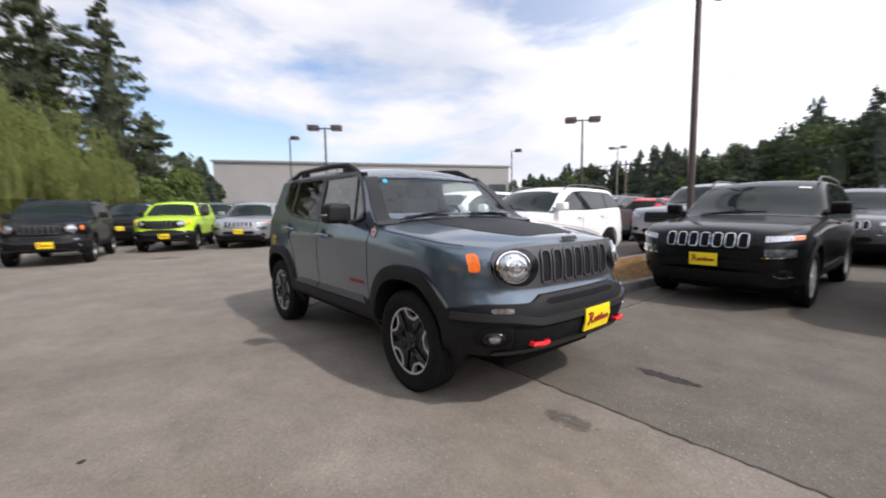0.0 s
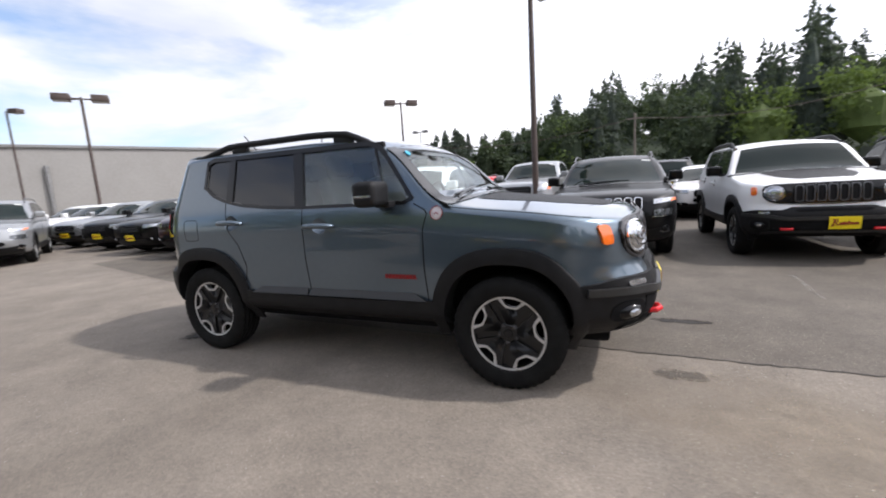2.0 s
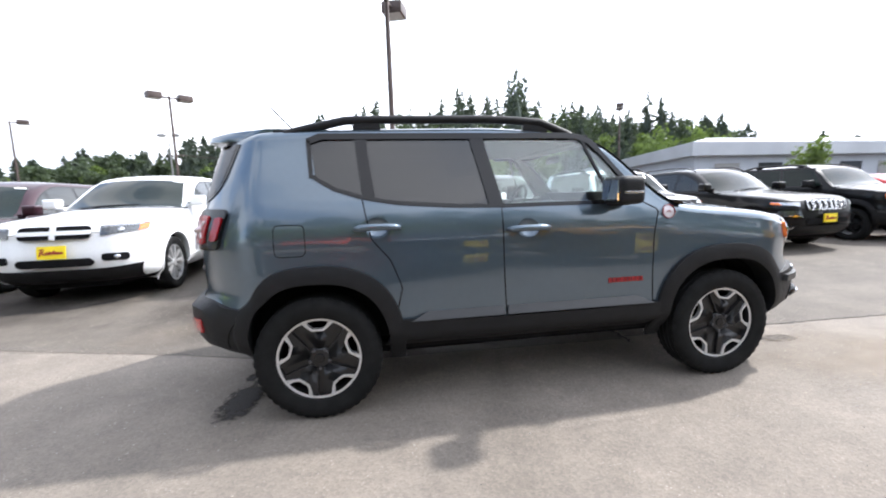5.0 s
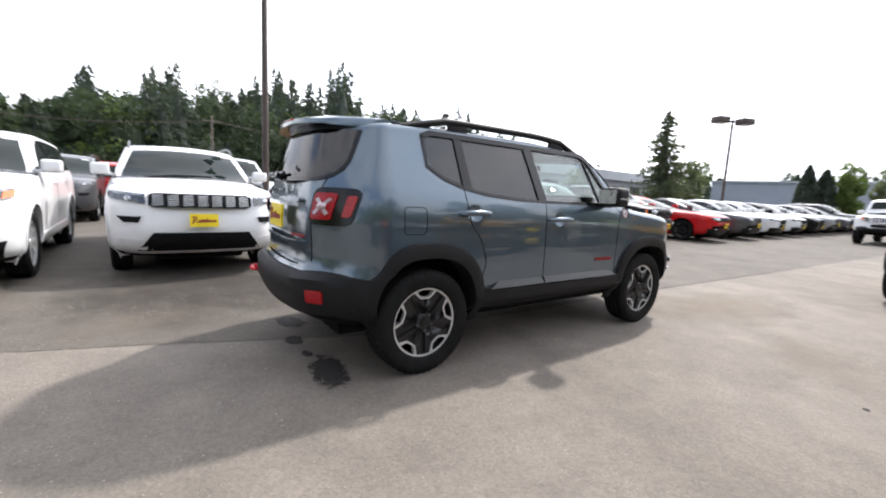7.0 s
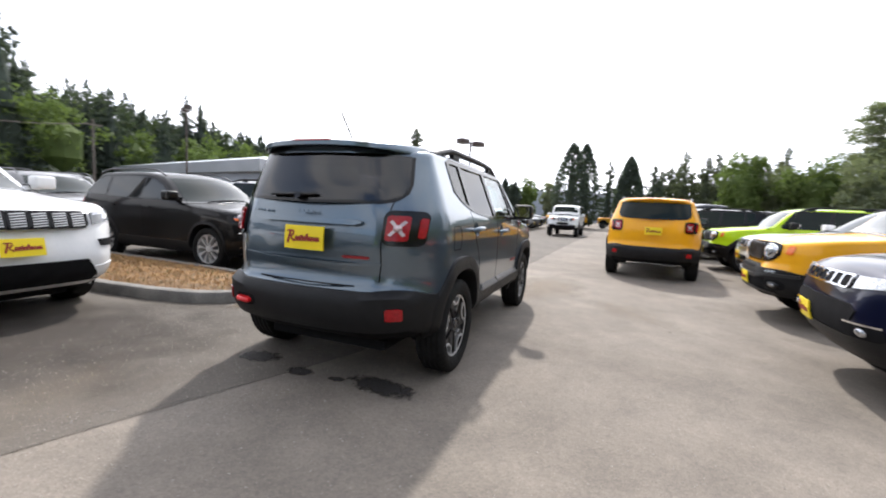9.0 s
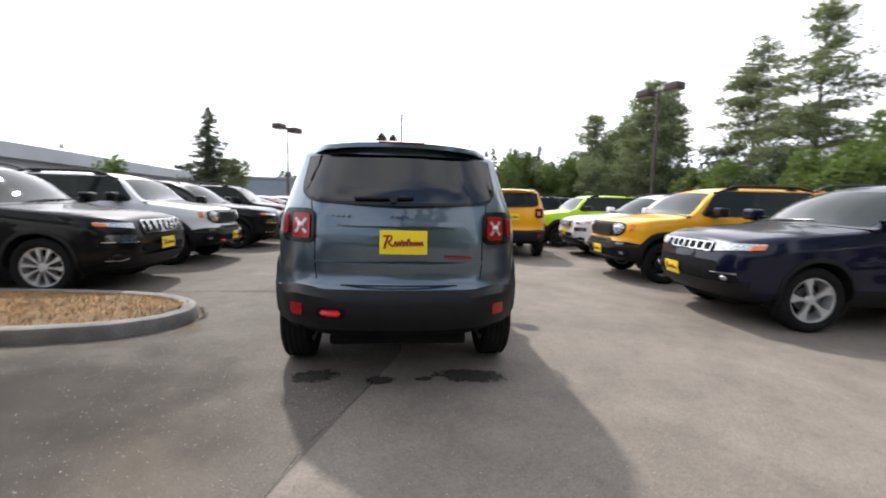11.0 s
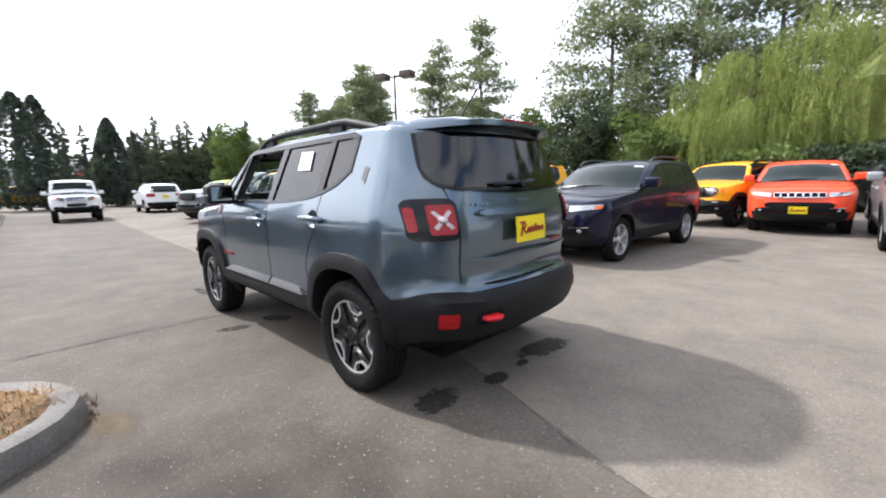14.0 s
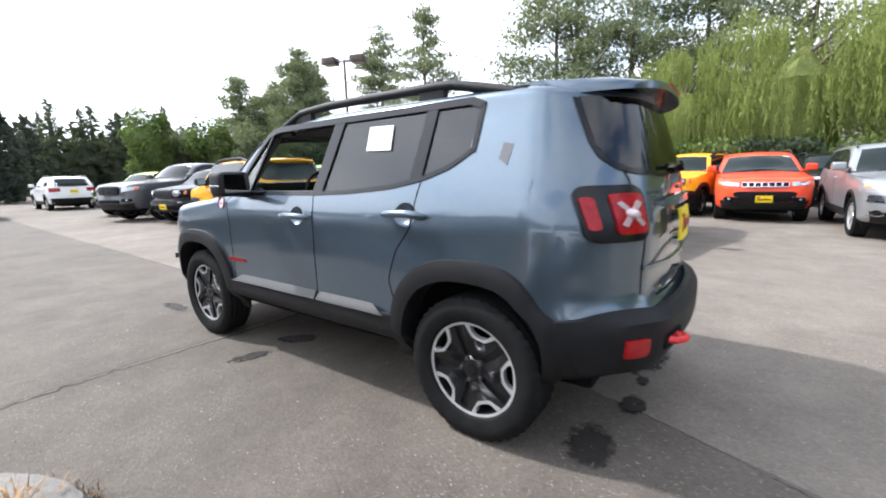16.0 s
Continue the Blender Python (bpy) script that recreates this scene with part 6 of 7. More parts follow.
joint([(1.10, -0.05), (1.8, -0.06), (2.8, -0.09), (3.5, -0.11), (6.0, -0.2), (9.0, -0.3)], 0.012, 3, M["joint"], "dark tarred joint across the asphalt")
joint([(1.09, -0.2), (1.08, 0.9), (1.13, 1.65), (1.10, 2.7), (1.1, 3.6)], 0.021, 4, M["joint"], "dark tarred joint across the asphalt")
joint([(-4.6, 1.0), (-3.03, 0.57), (-2.65, 0.48), (-2.08, 0.24), (-1.3, -0.02), (1.05, -0.1)], 0.008, 5, M["crack"], "faint crack under the parked car")
joint([(3.72, 2.73), (3.66, 1.69)], 0.035, 6, M["line"], "worn white parking line", "parking_line")
joint([(-5.6, 1.35), (-3.61, 0.86), (-2.66, 0.62)], 0.008, 7, M["line"], "worn pale line on the asphalt", "parking_line")

M["old_asphalt"] = ground_material("older_asphalt", 0.62)
bm = bmesh.new()
bm.faces.new([bm.verts.new((x, y, 0.0025)) for x, y in ((1.09, -0.1), (1.10, 0.9), (1.13, 1.65), (1.10, 2.7), (1.1, 14.0), (-9.5, 14.0), (-9.5, 2.3), (-4.6, 1.05), (-3.03, 0.57), (-2.08, 0.24), (-1.3, -0.02))])
tagged(part("older_asphalt", bm, M["old_asphalt"], smooth=False), "darker older asphalt bounded by tarred joints", "car park", "", "structure")

M["east_asphalt"] = ground_material("east_asphalt", 0.64)
bm = bmesh.new()
bm.faces.new([bm.verts.new((x, y, 0.0025)) for x, y in ((1.14, -0.06), (1.8, -0.06), (2.8, -0.09), (3.5, -0.11), (6.0, -0.2), (9.0, -0.3), (30.0, -1.0), (30.0, 14.0), (1.14, 14.0), (1.14, 2.7), (1.17, 1.65), (1.14, 0.9))])
tagged(part("east_asphalt", bm, M["east_asphalt"], smooth=False), "greyer asphalt beyond the tarred joints", "car park", "", "structure")

# loose grit on the worn surface
rng = np.random.default_rng(31)
mids = np.array([(3.0, -1.6), (1.8, -2.4), (-1.6, 1.6), (-2.6, 0.6), (-1.2, 2.2), (-3.4, -0.8), (0.2, 2.3), (2.6, -0.6), (-3.2, 1.4), (-2.2, -2.0)])
spots = np.concatenate([mids[rng.integers(0, len(mids), 4200)] + rng.normal(0, 0.55, (4200, 2)), np.c_[rng.uniform(-6, 6, 1500), rng.uniform(-4.5, 3.2, 1500)]])
size = 0.0022 + 0.0042 * rng.uniform(0, 1, len(spots)) ** 2.5
octa = np.array([(1, 0, 0), (0, 1, 0), (-1, 0, 0), (0, -1, 0), (0, 0, 0.8), (0, 0, -0.3)], float)
verts = octa[None] * size[:, None, None] * rng.uniform(0.6, 1.3, (len(spots), 6, 1))
turn = rng.uniform(0, 6.28, len(spots))
cs, sn = np.cos(turn)[:, None], np.sin(turn)[:, None]
verts = np.stack([verts[..., 0] * cs - verts[..., 1] * sn, verts[..., 0] * sn + verts[..., 1] * cs, verts[..., 2]], 2)
verts += np.c_[spots, 0.0045 + size * 0.2][:, None, :]
tri = np.array([(0, 1, 4), (1, 2, 4), (2, 3, 4), (3, 0, 4)])
faces = (tri[None] + 6 * np.arange(len(spots))[:, None, None]).reshape(-1, 3)
M["grit"] = mat("pale_grit", (0.30, 0.275, 0.24), 0.85, 0, 40, 0.35)
me = bpy.data.meshes.new("loose_grit")
me.from_pydata(verts.reshape(-1, 3).tolist(), [], faces.tolist())
me.materials.append(M["grit"])
tagged(new("loose_grit", me), "loose pale grit scattered on the asphalt", "grit", "", "stuff")

# ---- planted island with kerb and dry grass ----


def soft_patch(x, y, r, strength, label, base=(0.066, 0.057, 0.049), grain=3.0, stretch=1.0, turn=0.0):
    """A patch of ground colour that fades out towards its edge."""
    m = mat("ground_in_dirt", base, 0.9, 0, grain, 0.25, 0.3, 90, fine=0.35, spec=0.2)
    n, l = m.node_tree.nodes, m.node_tree.links
    tc = n.new("ShaderNodeTexCoord")
    ln = n.new("ShaderNodeVectorMath")
    ln.operation = "LENGTH"
    l.new(tc.outputs["Object"], ln.inputs[0])
    no = n.new("ShaderNodeTexNoise")
    no.inputs["Scale"].default_value, no.inputs["Detail"].default_value = 1.6, 8.0
    l.new(tc.outputs["Object"], no.inputs["Vector"])
    ad = n.new("ShaderNodeMath")
    ad.operation = "MULTIPLY_ADD"
    ad.inputs[1].default_value = 0.9 * r
    l.new(no.outputs["Fac"], ad.inputs[0])
    l.new(ln.outputs["Value"], ad.inputs[2])
    mr = n.new("ShaderNodeMapRange")
    mr.interpolation_type = "SMOOTHSTEP"
    mr.inputs["From Min"].default_value, mr.inputs["From Max"].default_value = 0.5 * r, 1.25 * r
    mr.inputs["To Min"].default_value, mr.inputs["To Max"].default_value = strength, 0.0
    l.new(ad.outputs[0], mr.inputs["Value"])
    l.new(mr.outputs[0], n["Principled BSDF"].inputs["Alpha"])
    bm = bmesh.new()
    bmesh.ops.create_circle(bm, cap_ends=True, segments=40, radius=r)
    ob = part("ground_dirt", bm, m, smooth=False)
    ob.matrix_world = pose(x, y, 0.0048, 0, 0, turn) @ Matrix.Diagonal((1, stretch, 1, 1))
    return tagged(ob, label, "stain", "", "structure")


# two darker patches that fade out, by the kerb and before the row
soft_patch(-2.3, 2.3, 2.2, 0.75, "darker soft-edged patch of asphalt beside the kerb")
soft_patch(-5.5, 3.0, 2.4, 0.6, "darker soft-edged patch of asphalt before the row")
for k, (x, y, r, a, q, tu) in enumerate(((2.9, -0.95, 1.9, 0.5, 0.5, -12), (1.7, -2.2, 1.2, 0.25, 0.5, 30), (-2.85, 1.15, 1.0, 0.22, 0.55, 25))):
    soft_patch(x, y, r, a, "tan worn patch where bare aggregate shows", (0.27, 0.225, 0.175), 5.0, q, tu).location.z = 0.0056 + 0.0008 * k
soft_patch(-0.62, 1.98, 0.34, 0.8, "tan soil spilt at the tip of the kerb", (0.20, 0.145, 0.085), 9.0, 0.6, 10)
M["kerb"] = mat("weathered_concrete", (0.165, 0.155, 0.14), 0.85, 0, 5, 0.25, 0.4, 60, fine=0.2)
M["straw_blade"] = mat("straw_blades", (0.36, 0.215, 0.092), 0.9, 0, 5, 0.4, fine=0.4)
M["straw"] = mat("dry_grass", (0.16, 0.098, 0.046), 0.9, 0, 7, 0.3, 0.6, 40, fine=0.3)
M["weed"] = mat("weed_green", (0.09, 0.14, 0.035), 0.8, 0, 9, 0.3)
isl = [(-1.15, 10.2), (-1.12, 4.6), (-1.09, 3.8), (-1.03, 3.1), (-0.92, 2.6), (-0.78, 2.33), (-0.60, 2.15), (-0.38, 2.07), (-0.14, 2.10), (0.06, 2.20), (0.27, 2.40), (0.45, 2.72), (0.58, 3.15), (0.68, 4.0), (0.72, 5.0), (0.75, 10.2)]
smooth_isl = resample(isl, 110)


def inward(pts, d):
    out = []
    for i, p in enumerate(pts):
        a, b = pts[max(i - 1, 0)], pts[min(i + 1, len(pts) - 1)]
        t = Vector((b[0] - a[0], b[1] - a[1])).normalized()
        out.append((p[0] - t.y * d, p[1] + t.x * d))
    return out


bm = bmesh.new()
rows = []
for d, z in ((0.0, 0.0), (0.012, 0.09), (0.03, 0.125), (0.06, 0.135), (0.13, 0.135), (0.155, 0.125), (0.16, 0.03)):
    rows.append([bm.verts.new((x, y, z)) for x, y in inward(smooth_isl, d)])
for a, b in zip(rows, rows[1:]):
    for i in range(len(a) - 1):
        bm.faces.new((a[i], a[i + 1], b[i + 1], b[i]))
tagged(part("kerb", bm, M["kerb"]), "rounded weathered concrete kerb round an island", "kerb", "", "structure")
bm = bmesh.new()
inner = inward(smooth_isl, 0.155)
half = len(inner) // 2
left, right = inner[:half], inner[half:][::-1]
rng = np.random.default_rng(8)
grid = []
for a, b in zip(left, right):
    grid.append([bm.verts.new((a[0] + (b[0] - a[0]) * t, a[1] + (b[1] - a[1]) * t, 0.105 + 0.05 * math.sin(math.pi * t) + rng.uniform(-0.008, 0.008))) for t in np.linspace(0, 1, 10)])
for p, q in zip(grid, grid[1:]):
    for i in range(9):
        bm.faces.new((p[i], p[i + 1], q[i + 1], q[i]))
tagged(part("island_soil", bm, M["straw"]), "mound of dry straw-coloured turf inside the kerb", "turf", "", "structure")


def blades(name, label, spots, h, material, seed, width=0.006, lean=0.6, category="grass"):
    rng = np.random.default_rng(seed)
    n = len(spots)
    a = rng.uniform(0, 6.28, n)
    hh = h * rng.uniform(0.5, 1.2, n)
    ln = lean * rng.uniform(0.2, 1.3, n)
    d = np.c_[np.cos(a), np.sin(a)]
    s = np.c_[-np.sin(a), np.cos(a)]
    v = np.zeros((n, 3, 3))
    v[:, 0, :2] = spots[:, :2] + s * width
    v[:, 1, :2] = spots[:, :2] - s * width
    v[:, 2, :2] = spots[:, :2] + d * (hh * ln)[:, None]
    v[:, 0, 2] = v[:, 1, 2] = spots[:, 2]
    v[:, 2, 2] = spots[:, 2] + hh * np.sqrt(np.maximum(0.1, 1 - np.minimum(ln, 0.95) ** 2))
    me = bpy.data.meshes.new(name)
    me.from_pydata(v.reshape(-1, 3).tolist(), [], np.arange(3 * n).reshape(-1, 3).tolist())
    me.materials.append(material)
    return tagged(new(name, me), label, category, "", "stuff")


def island_spots(n, seed, y1=6.5):
    rng = np.random.default_rng(seed)
    out = []
    for _ in range(n):
        t, i = rng.uniform(0.02, 0.98), rng.uniform(0, 1) ** 0.6
        k = int(len(left) - 1 - i * (len(left) - 1) * 0.75)
        a, b = left[k], right[k]
        out.append((a[0] + (b[0] - a[0]) * t + rng.normal(0, 0.02), a[1] + (b[1] - a[1]) * t + rng.normal(0, 0.06), 0.10 + 0.05 * math.sin(math.pi * t)))
    return np.array(out)


blades("dry_grass", "dry straw-coloured grass on the island", island_spots(30000, 5), 0.075, M["straw_blade"], 6, 0.0035, 1.15)
blades("weeds", "few green weeds among dry grass", island_spots(900, 9), 0.05, M["weed"], 10, 0.009, 0.9, "weed")
rng = np.random.default_rng(14)
edge = np.array([(x + rng.normal(0, 0.03), y - abs(rng.normal(0, 0.03)), 0.0) for x, y in resample([(-0.55, 2.12), (-0.15, 2.06), (0.2, 2.28)], 260)])
blades("kerb_weeds", "dry weeds along the foot of the kerb", edge, 0.035, M["straw"], 15, 0.004, 1.0, "weed")

# ---- lamp posts ----
M["post"] = mat("bronze_painted_steel", (0.075, 0.055, 0.048), 0.5, 0.3, 5, 0.15, 0.1, 40)
M["post_grey"] = mat("grey_steel", (0.22, 0.22, 0.22), 0.5, 0.4, 5, 0.15)
M["lampglass"] = mat("lamp_underside", (0.30, 0.30, 0.28), 0.3, 0, 9, 0.1)


def lamp_post(x, y, h, turn, r=0.075, heads=2, base=0.0, size=1.0, colour="post"):
    ob = thing("lamp_post", "tall bronze steel lamp post with box heads" if heads == 2 else "tall steel lamp post with one head", "lamp post", "car park lamp posts")
    ob.matrix_world = pose(x, y, base, 0, 0, turn)
    bm = bmesh.new()
    tube(bm, [(0, 0, 0.5), (0, 0, h * 0.5), (0, 0, h)], r, 10, [1, 0.9, 0.75])
    part("pole", bm, M[colour], ob)
    bm = bmesh.new()
    revolve(bm, [(0.26, 0.0), (0.26, 0.5), (0.22, 0.55), (0.0, 0.55)], 20, "z")
    part("footing", bm, M["kerb"], ob)
    for q in ((-1, 1) if heads == 2 else (1,)):
        bm = bmesh.new()
        box(bm, q * 0.08, q * 0.5, -0.03, 0.03, h - 0.12, h - 0.05, 0.01)
        part("arm", bm, M[colour], ob)
        bm = bmesh.new()
        a, b = sorted((q * 0.38 * size, q * 1.02 * size))
        box(bm, a, b, -0.28 * size, 0.28 * size, h - 0.20, h + 0.10, 0.03)
        hd = part("lamp_head", bm, M[colour], ob)
        bm = bmesh.new()
        box(bm, a + 0.06, b - 0.06, -0.22 * size, 0.22 * size, h - 0.208, h - 0.196, 0)
        part("lamp_lens", bm, M["lampglass"], hd)
    return ob


lamp_post(-0.34, 8.55, 6.45, 70, 0.085)
lamp_post(-21.0, 8.6, 6.4, 55)
lamp_post(-10.95, 20.75, 6.7, 40)
lamp_post(19.6, 29.7, 8.1, 60)
lamp_post(21.2, 6.5, 5.5, -25)
lamp_post(12.95, -11.3, 6.5, 20)
lamp_post(-35.9, 11.8, 8.1, 20, 0.08, 1, 0.0, 1.0)
lamp_post(-25.9, 31.4, 7.4, 30, 0.08, 1, 0.0, 1.0)
lamp_post(-22.0, 46.0, 8.5, 0, 0.08, 2, 0.0, 1.0, "post_grey")
lamp_post(-24.0, 80.0, 9.5, 0, 0.09, 2, 0.0, 1.2, "post_grey")

# ---- buildings ----
M["stucco"] = mat("pale_grey_stucco", (0.27, 0.262, 0.25), 0.9, 0, 0.3, 0.06, 0.2, 20, fine=0.05)
M["metal_wall"] = mat("blue_grey_cladding", (0.33, 0.36, 0.41), 0.6, 0.1, 0.4, 0.08)
M["metal_roof"] = mat("grey_metal_roof", (0.36, 0.38, 0.41), 0.5, 0.2, 0.4, 0.1)
M["glasswin"] = mat("dark_window", (0.03, 0.035, 0.04), 0.1, 0, 2, 0.1)


def wall_box(bm, p, q, depth, h, z0=0.0):
    """A block whose front runs from p to q, with depth to the left of that line."""
    a, b = Vector((*p, 0)), Vector((*q, 0))
    d = (b - a).normalized()
    nrm = Vector((-d.y, d.x, 0)) * depth
    lo = [bm.verts.new(v + Vector((0, 0, z0))) for v in (a, b, b + nrm, a + nrm)]
    hi = [bm.verts.new(v + Vector((0, 0, h))) for v in (a, b, b + nrm, a + nrm)]
    bm.faces.new(lo[::-1])
    bm.faces.new(hi)
    for i in range(4):
        j = (i + 1) % 4
        bm.faces.new((lo[i], lo[j], hi[j], hi[i]))


store = thing("store_building", "large windowless pale grey stucco store building", "building")
bm = bmesh.new()
wall_box(bm, (-57.5, 9.5), (-41.0, 48.0), 30, 8.0)
part("wall", bm, M["stucco"], store, smooth=False)
bm = bmesh.new()
wall_box(bm, (-57.35, 9.2), (-40.75, 48.2), 0.5, 8.12, 7.85)
part("parapet_cap", bm, M["post_grey"], store, smooth=False)
a, b = Vector((-57.5, 9.5, 0)), Vector((-41.0, 48.0, 0))
d = (b - a).normalized()
for t in (0.29,):
    c = a + d * (t * 42)
    bm = bmesh.new()
    tube(bm, [c + Vector((0.25, -0.1, 0)), c + Vector((0.25, -0.1, 6.0))], 0.22, 8)
    part("downpipe", bm, M["post_grey"], store)
bm = bmesh.new()
c0, c1 = b - d * 3.4, b - d * 0.5
wall_box(bm, (c0.x + 0.1, c0.y - 0.04), (c1.x + 0.1, c1.y - 0.04), 0.3, 5.2, 2.6)
part("recess_window", bm, M["glasswin"], store, smooth=False)

shed = thing("warehouse", "long blue-grey metal warehouse with shallow roof", "building")
A_, B_, C_, D_ = Vector((24.5, 27.0)), Vector((57.0, 28.8)), Vector((66.0, 64.0)), Vector((34.0, 62.0))
bm = bmesh.new()
lo = [bm.verts.new((p.x, p.y, 0)) for p in (A_, B_, C_, D_)]
hi = [bm.verts.new((p.x, p.y, 3.7)) for p in (A_, B_, C_, D_)]
for i in range(4):
    j = (i + 1) % 4
    bm.faces.new((lo[i], lo[j], hi[j], hi[i]))
bm.faces.new(hi)
part("wall", bm, M["metal_wall"], shed, smooth=False)
cen = (A_ + B_ + C_ + D_) / 4
bm = bmesh.new()
ev = [bm.verts.new((*(p + (p - cen).normalized() * 1.0), 3.7)) for p in (A_, B_, C_, D_)]
up = [bm.verts.new((*(p + (p - cen).normalized() * 1.0), 4.75)) for p in (A_, B_, C_, D_)]
rg = [bm.verts.new((*(p + (cen - p) * 0.25), 5.7)) for p in (A_, B_, C_, D_)]
for i in range(4):
    j = (i + 1) % 4
    bm.faces.new((ev[i], ev[j], up[j], up[i]))
    bm.faces.new((up[i], up[j], rg[j], rg[i]))
bm.faces.new(rg)
bm.faces.new(ev[::-1])
part("roof", bm, M["metal_roof"], shed, smooth=False)
for k in range(7):
    t0, t1 = 0.06 + 0.135 * k, 0.06 + 0.135 * k + 0.075
    p, q = A_ + (B_ - A_) * t0, A_ + (B_ - A_) * t1
    bm = bmesh.new()
    wall_box(bm, (p.x, p.y - 0.05), (q.x, q.y - 0.05), 0.12, 3.1, 1.6 if k % 2 else 0.05)
    wn_ = part("window" if k % 2 else "loading_door", bm, M["glasswin"] if k % 2 else M["post_grey"], shed, smooth=False)

far = thing("far_warehouse", "long pale distant warehouse across the lot", "building")
bm = bmesh.new()
wall_box(bm, (80, 32), (82, -4), 20, 5.4)
part("wall", bm, M["metal_wall"], far, smooth=False)
bm = bmesh.new()
wall_box(bm, (79.7, 32.3), (81.7, -4.3), 0.6, 5.7, 5.35)
part("roof_edge", bm, M["metal_roof"], far, smooth=False)
M["red_panel"] = mat("red_white_panel", (0.55, 0.10, 0.08), 0.6, 0, 4, 0.1)
kiosk = thing("roadside_shop", "small white shop with a red band far off", "building")
bm = bmesh.new()
wall_box(bm, (64, -3.0), (64.5, -10.0), 6, 4.8)
part("wall", bm, M["stucco"], kiosk, smooth=False)
bm = bmesh.new()
wall_box(bm, (63.9, -3.0), (64.4, -10.0), 0.2, 3.6, 3.1)
part("fascia", bm, M["red_panel"], kiosk, smooth=False)

# ---- trees ----
def foliage(name, base, var=0.35):
    m = mat(name, base, 0.75, 0, 0.9, var, spec=0.25, fine=0.3, spread=0.12)
    n, l = m.node_tree.nodes, m.node_tree.links
    b = n["Principled BSDF"]
    tl = n.new("ShaderNodeBsdfTranslucent")
    tl.inputs["Color"].default_value = (base[0] * 1.6, base[1] * 1.7, base[2] * 1.0, 1)
    mx = n.new("ShaderNodeMixShader")
    mx.inputs["Fac"].default_value = 0.30
    l.new(b.outputs[0], mx.inputs[1])
    l.new(tl.outputs[0], mx.inputs[2])
    l.new(mx.outputs[0], n["Material Output"].inputs["Surface"])
    return m


M["bark"] = mat("bark", (0.10, 0.08, 0.065), 0.9, 0, 6, 0.3, 0.5, 30)
# needle colour raised and blued to put distance haze into the firs
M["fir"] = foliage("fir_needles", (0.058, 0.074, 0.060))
# paler needle copy for pines and far firs
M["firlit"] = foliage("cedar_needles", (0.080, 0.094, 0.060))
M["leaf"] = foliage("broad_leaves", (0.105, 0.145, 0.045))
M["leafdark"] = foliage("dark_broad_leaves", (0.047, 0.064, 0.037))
M["alder"] = foliage("grey_green_leaves", (0.150, 0.172, 0.105))
M["willow"] = foliage("willow_leaves", (0.205, 0.240, 0.072))
M["willow_olive"] = foliage("olive_willow_leaves", (0.150, 0.170, 0.052))


def leaf_tris(pts, size, rng, aspect=0.6, hang=0.0):
    """One small leaf at each point, as three corners."""
    n = len(pts)
    a = rng.normal(0, 1, (n, 3))
    if hang:
        a = a * (1 - hang) + np.array([0, 0, -1.0]) * hang * 2
    a /= np.linalg.norm(a, axis=1)[:, None]
    b = rng.normal(0, 1, (n, 3))
    b -= (b * a).sum(1)[:, None] * a
    b /= np.linalg.norm(b, axis=1)[:, None]
    s = size * rng.uniform(0.6, 1.4, n)[:, None]
    a, b = a * s, b * s * aspect
    return np.stack([pts + a, pts - a * 0.6 + b * 0.9, pts - a * 0.6 - b * 0.9], 1).reshape(-1, 3)


def core_tris(centre, rx, rz, rng, n=7, cone=False):
    """The dense inside of a crown: a rough closed lump or cone."""
    a = np.linspace(0, 2 * np.pi, n, endpoint=False) + rng.uniform(0, 1)

    rad = (1.0, 0.62, 0.0) if cone else (0.0, 0.9, 0.9, 0.0)
    hgt = (0.0, 0.5, 1.0) if cone else (-1.0, -0.45, 0.45, 1.0)
    rings = [np.c_[np.cos(a) * rx * r * rng.uniform(0.75, 1.15, n), np.sin(a) * rx * r * rng.uniform(0.75, 1.15, n), np.full(n, rz * z)] + centre for r, z in zip(rad, hgt)]
    out = []
    for p, q in zip(rings, rings[1:]):
        p1, q1 = np.roll(p, -1, 0), np.roll(q, -1, 0)
        out += [np.stack([p, p1, q], 1).reshape(-1, 3), np.stack([p1, q1, q], 1).reshape(-1, 3)]
    return np.concatenate(out)


def leaf_mesh(name, verts, material):
    me = bpy.data.meshes.new(name)
    n = len(verts)
    me.vertices.add(n)
    me.vertices.foreach_set("co", np.ascontiguousarray(verts, np.float32).ravel())
    me.loops.add(n)
    me.loops.foreach_set("vertex_index", np.arange(n, dtype=np.int32))
    me.polygons.add(n // 3)
    me.polygons.foreach_set("loop_start", np.arange(0, n, 3, dtype=np.int32))
    me.update(calc_edges=True)
    me.materials.append(material)
    return me


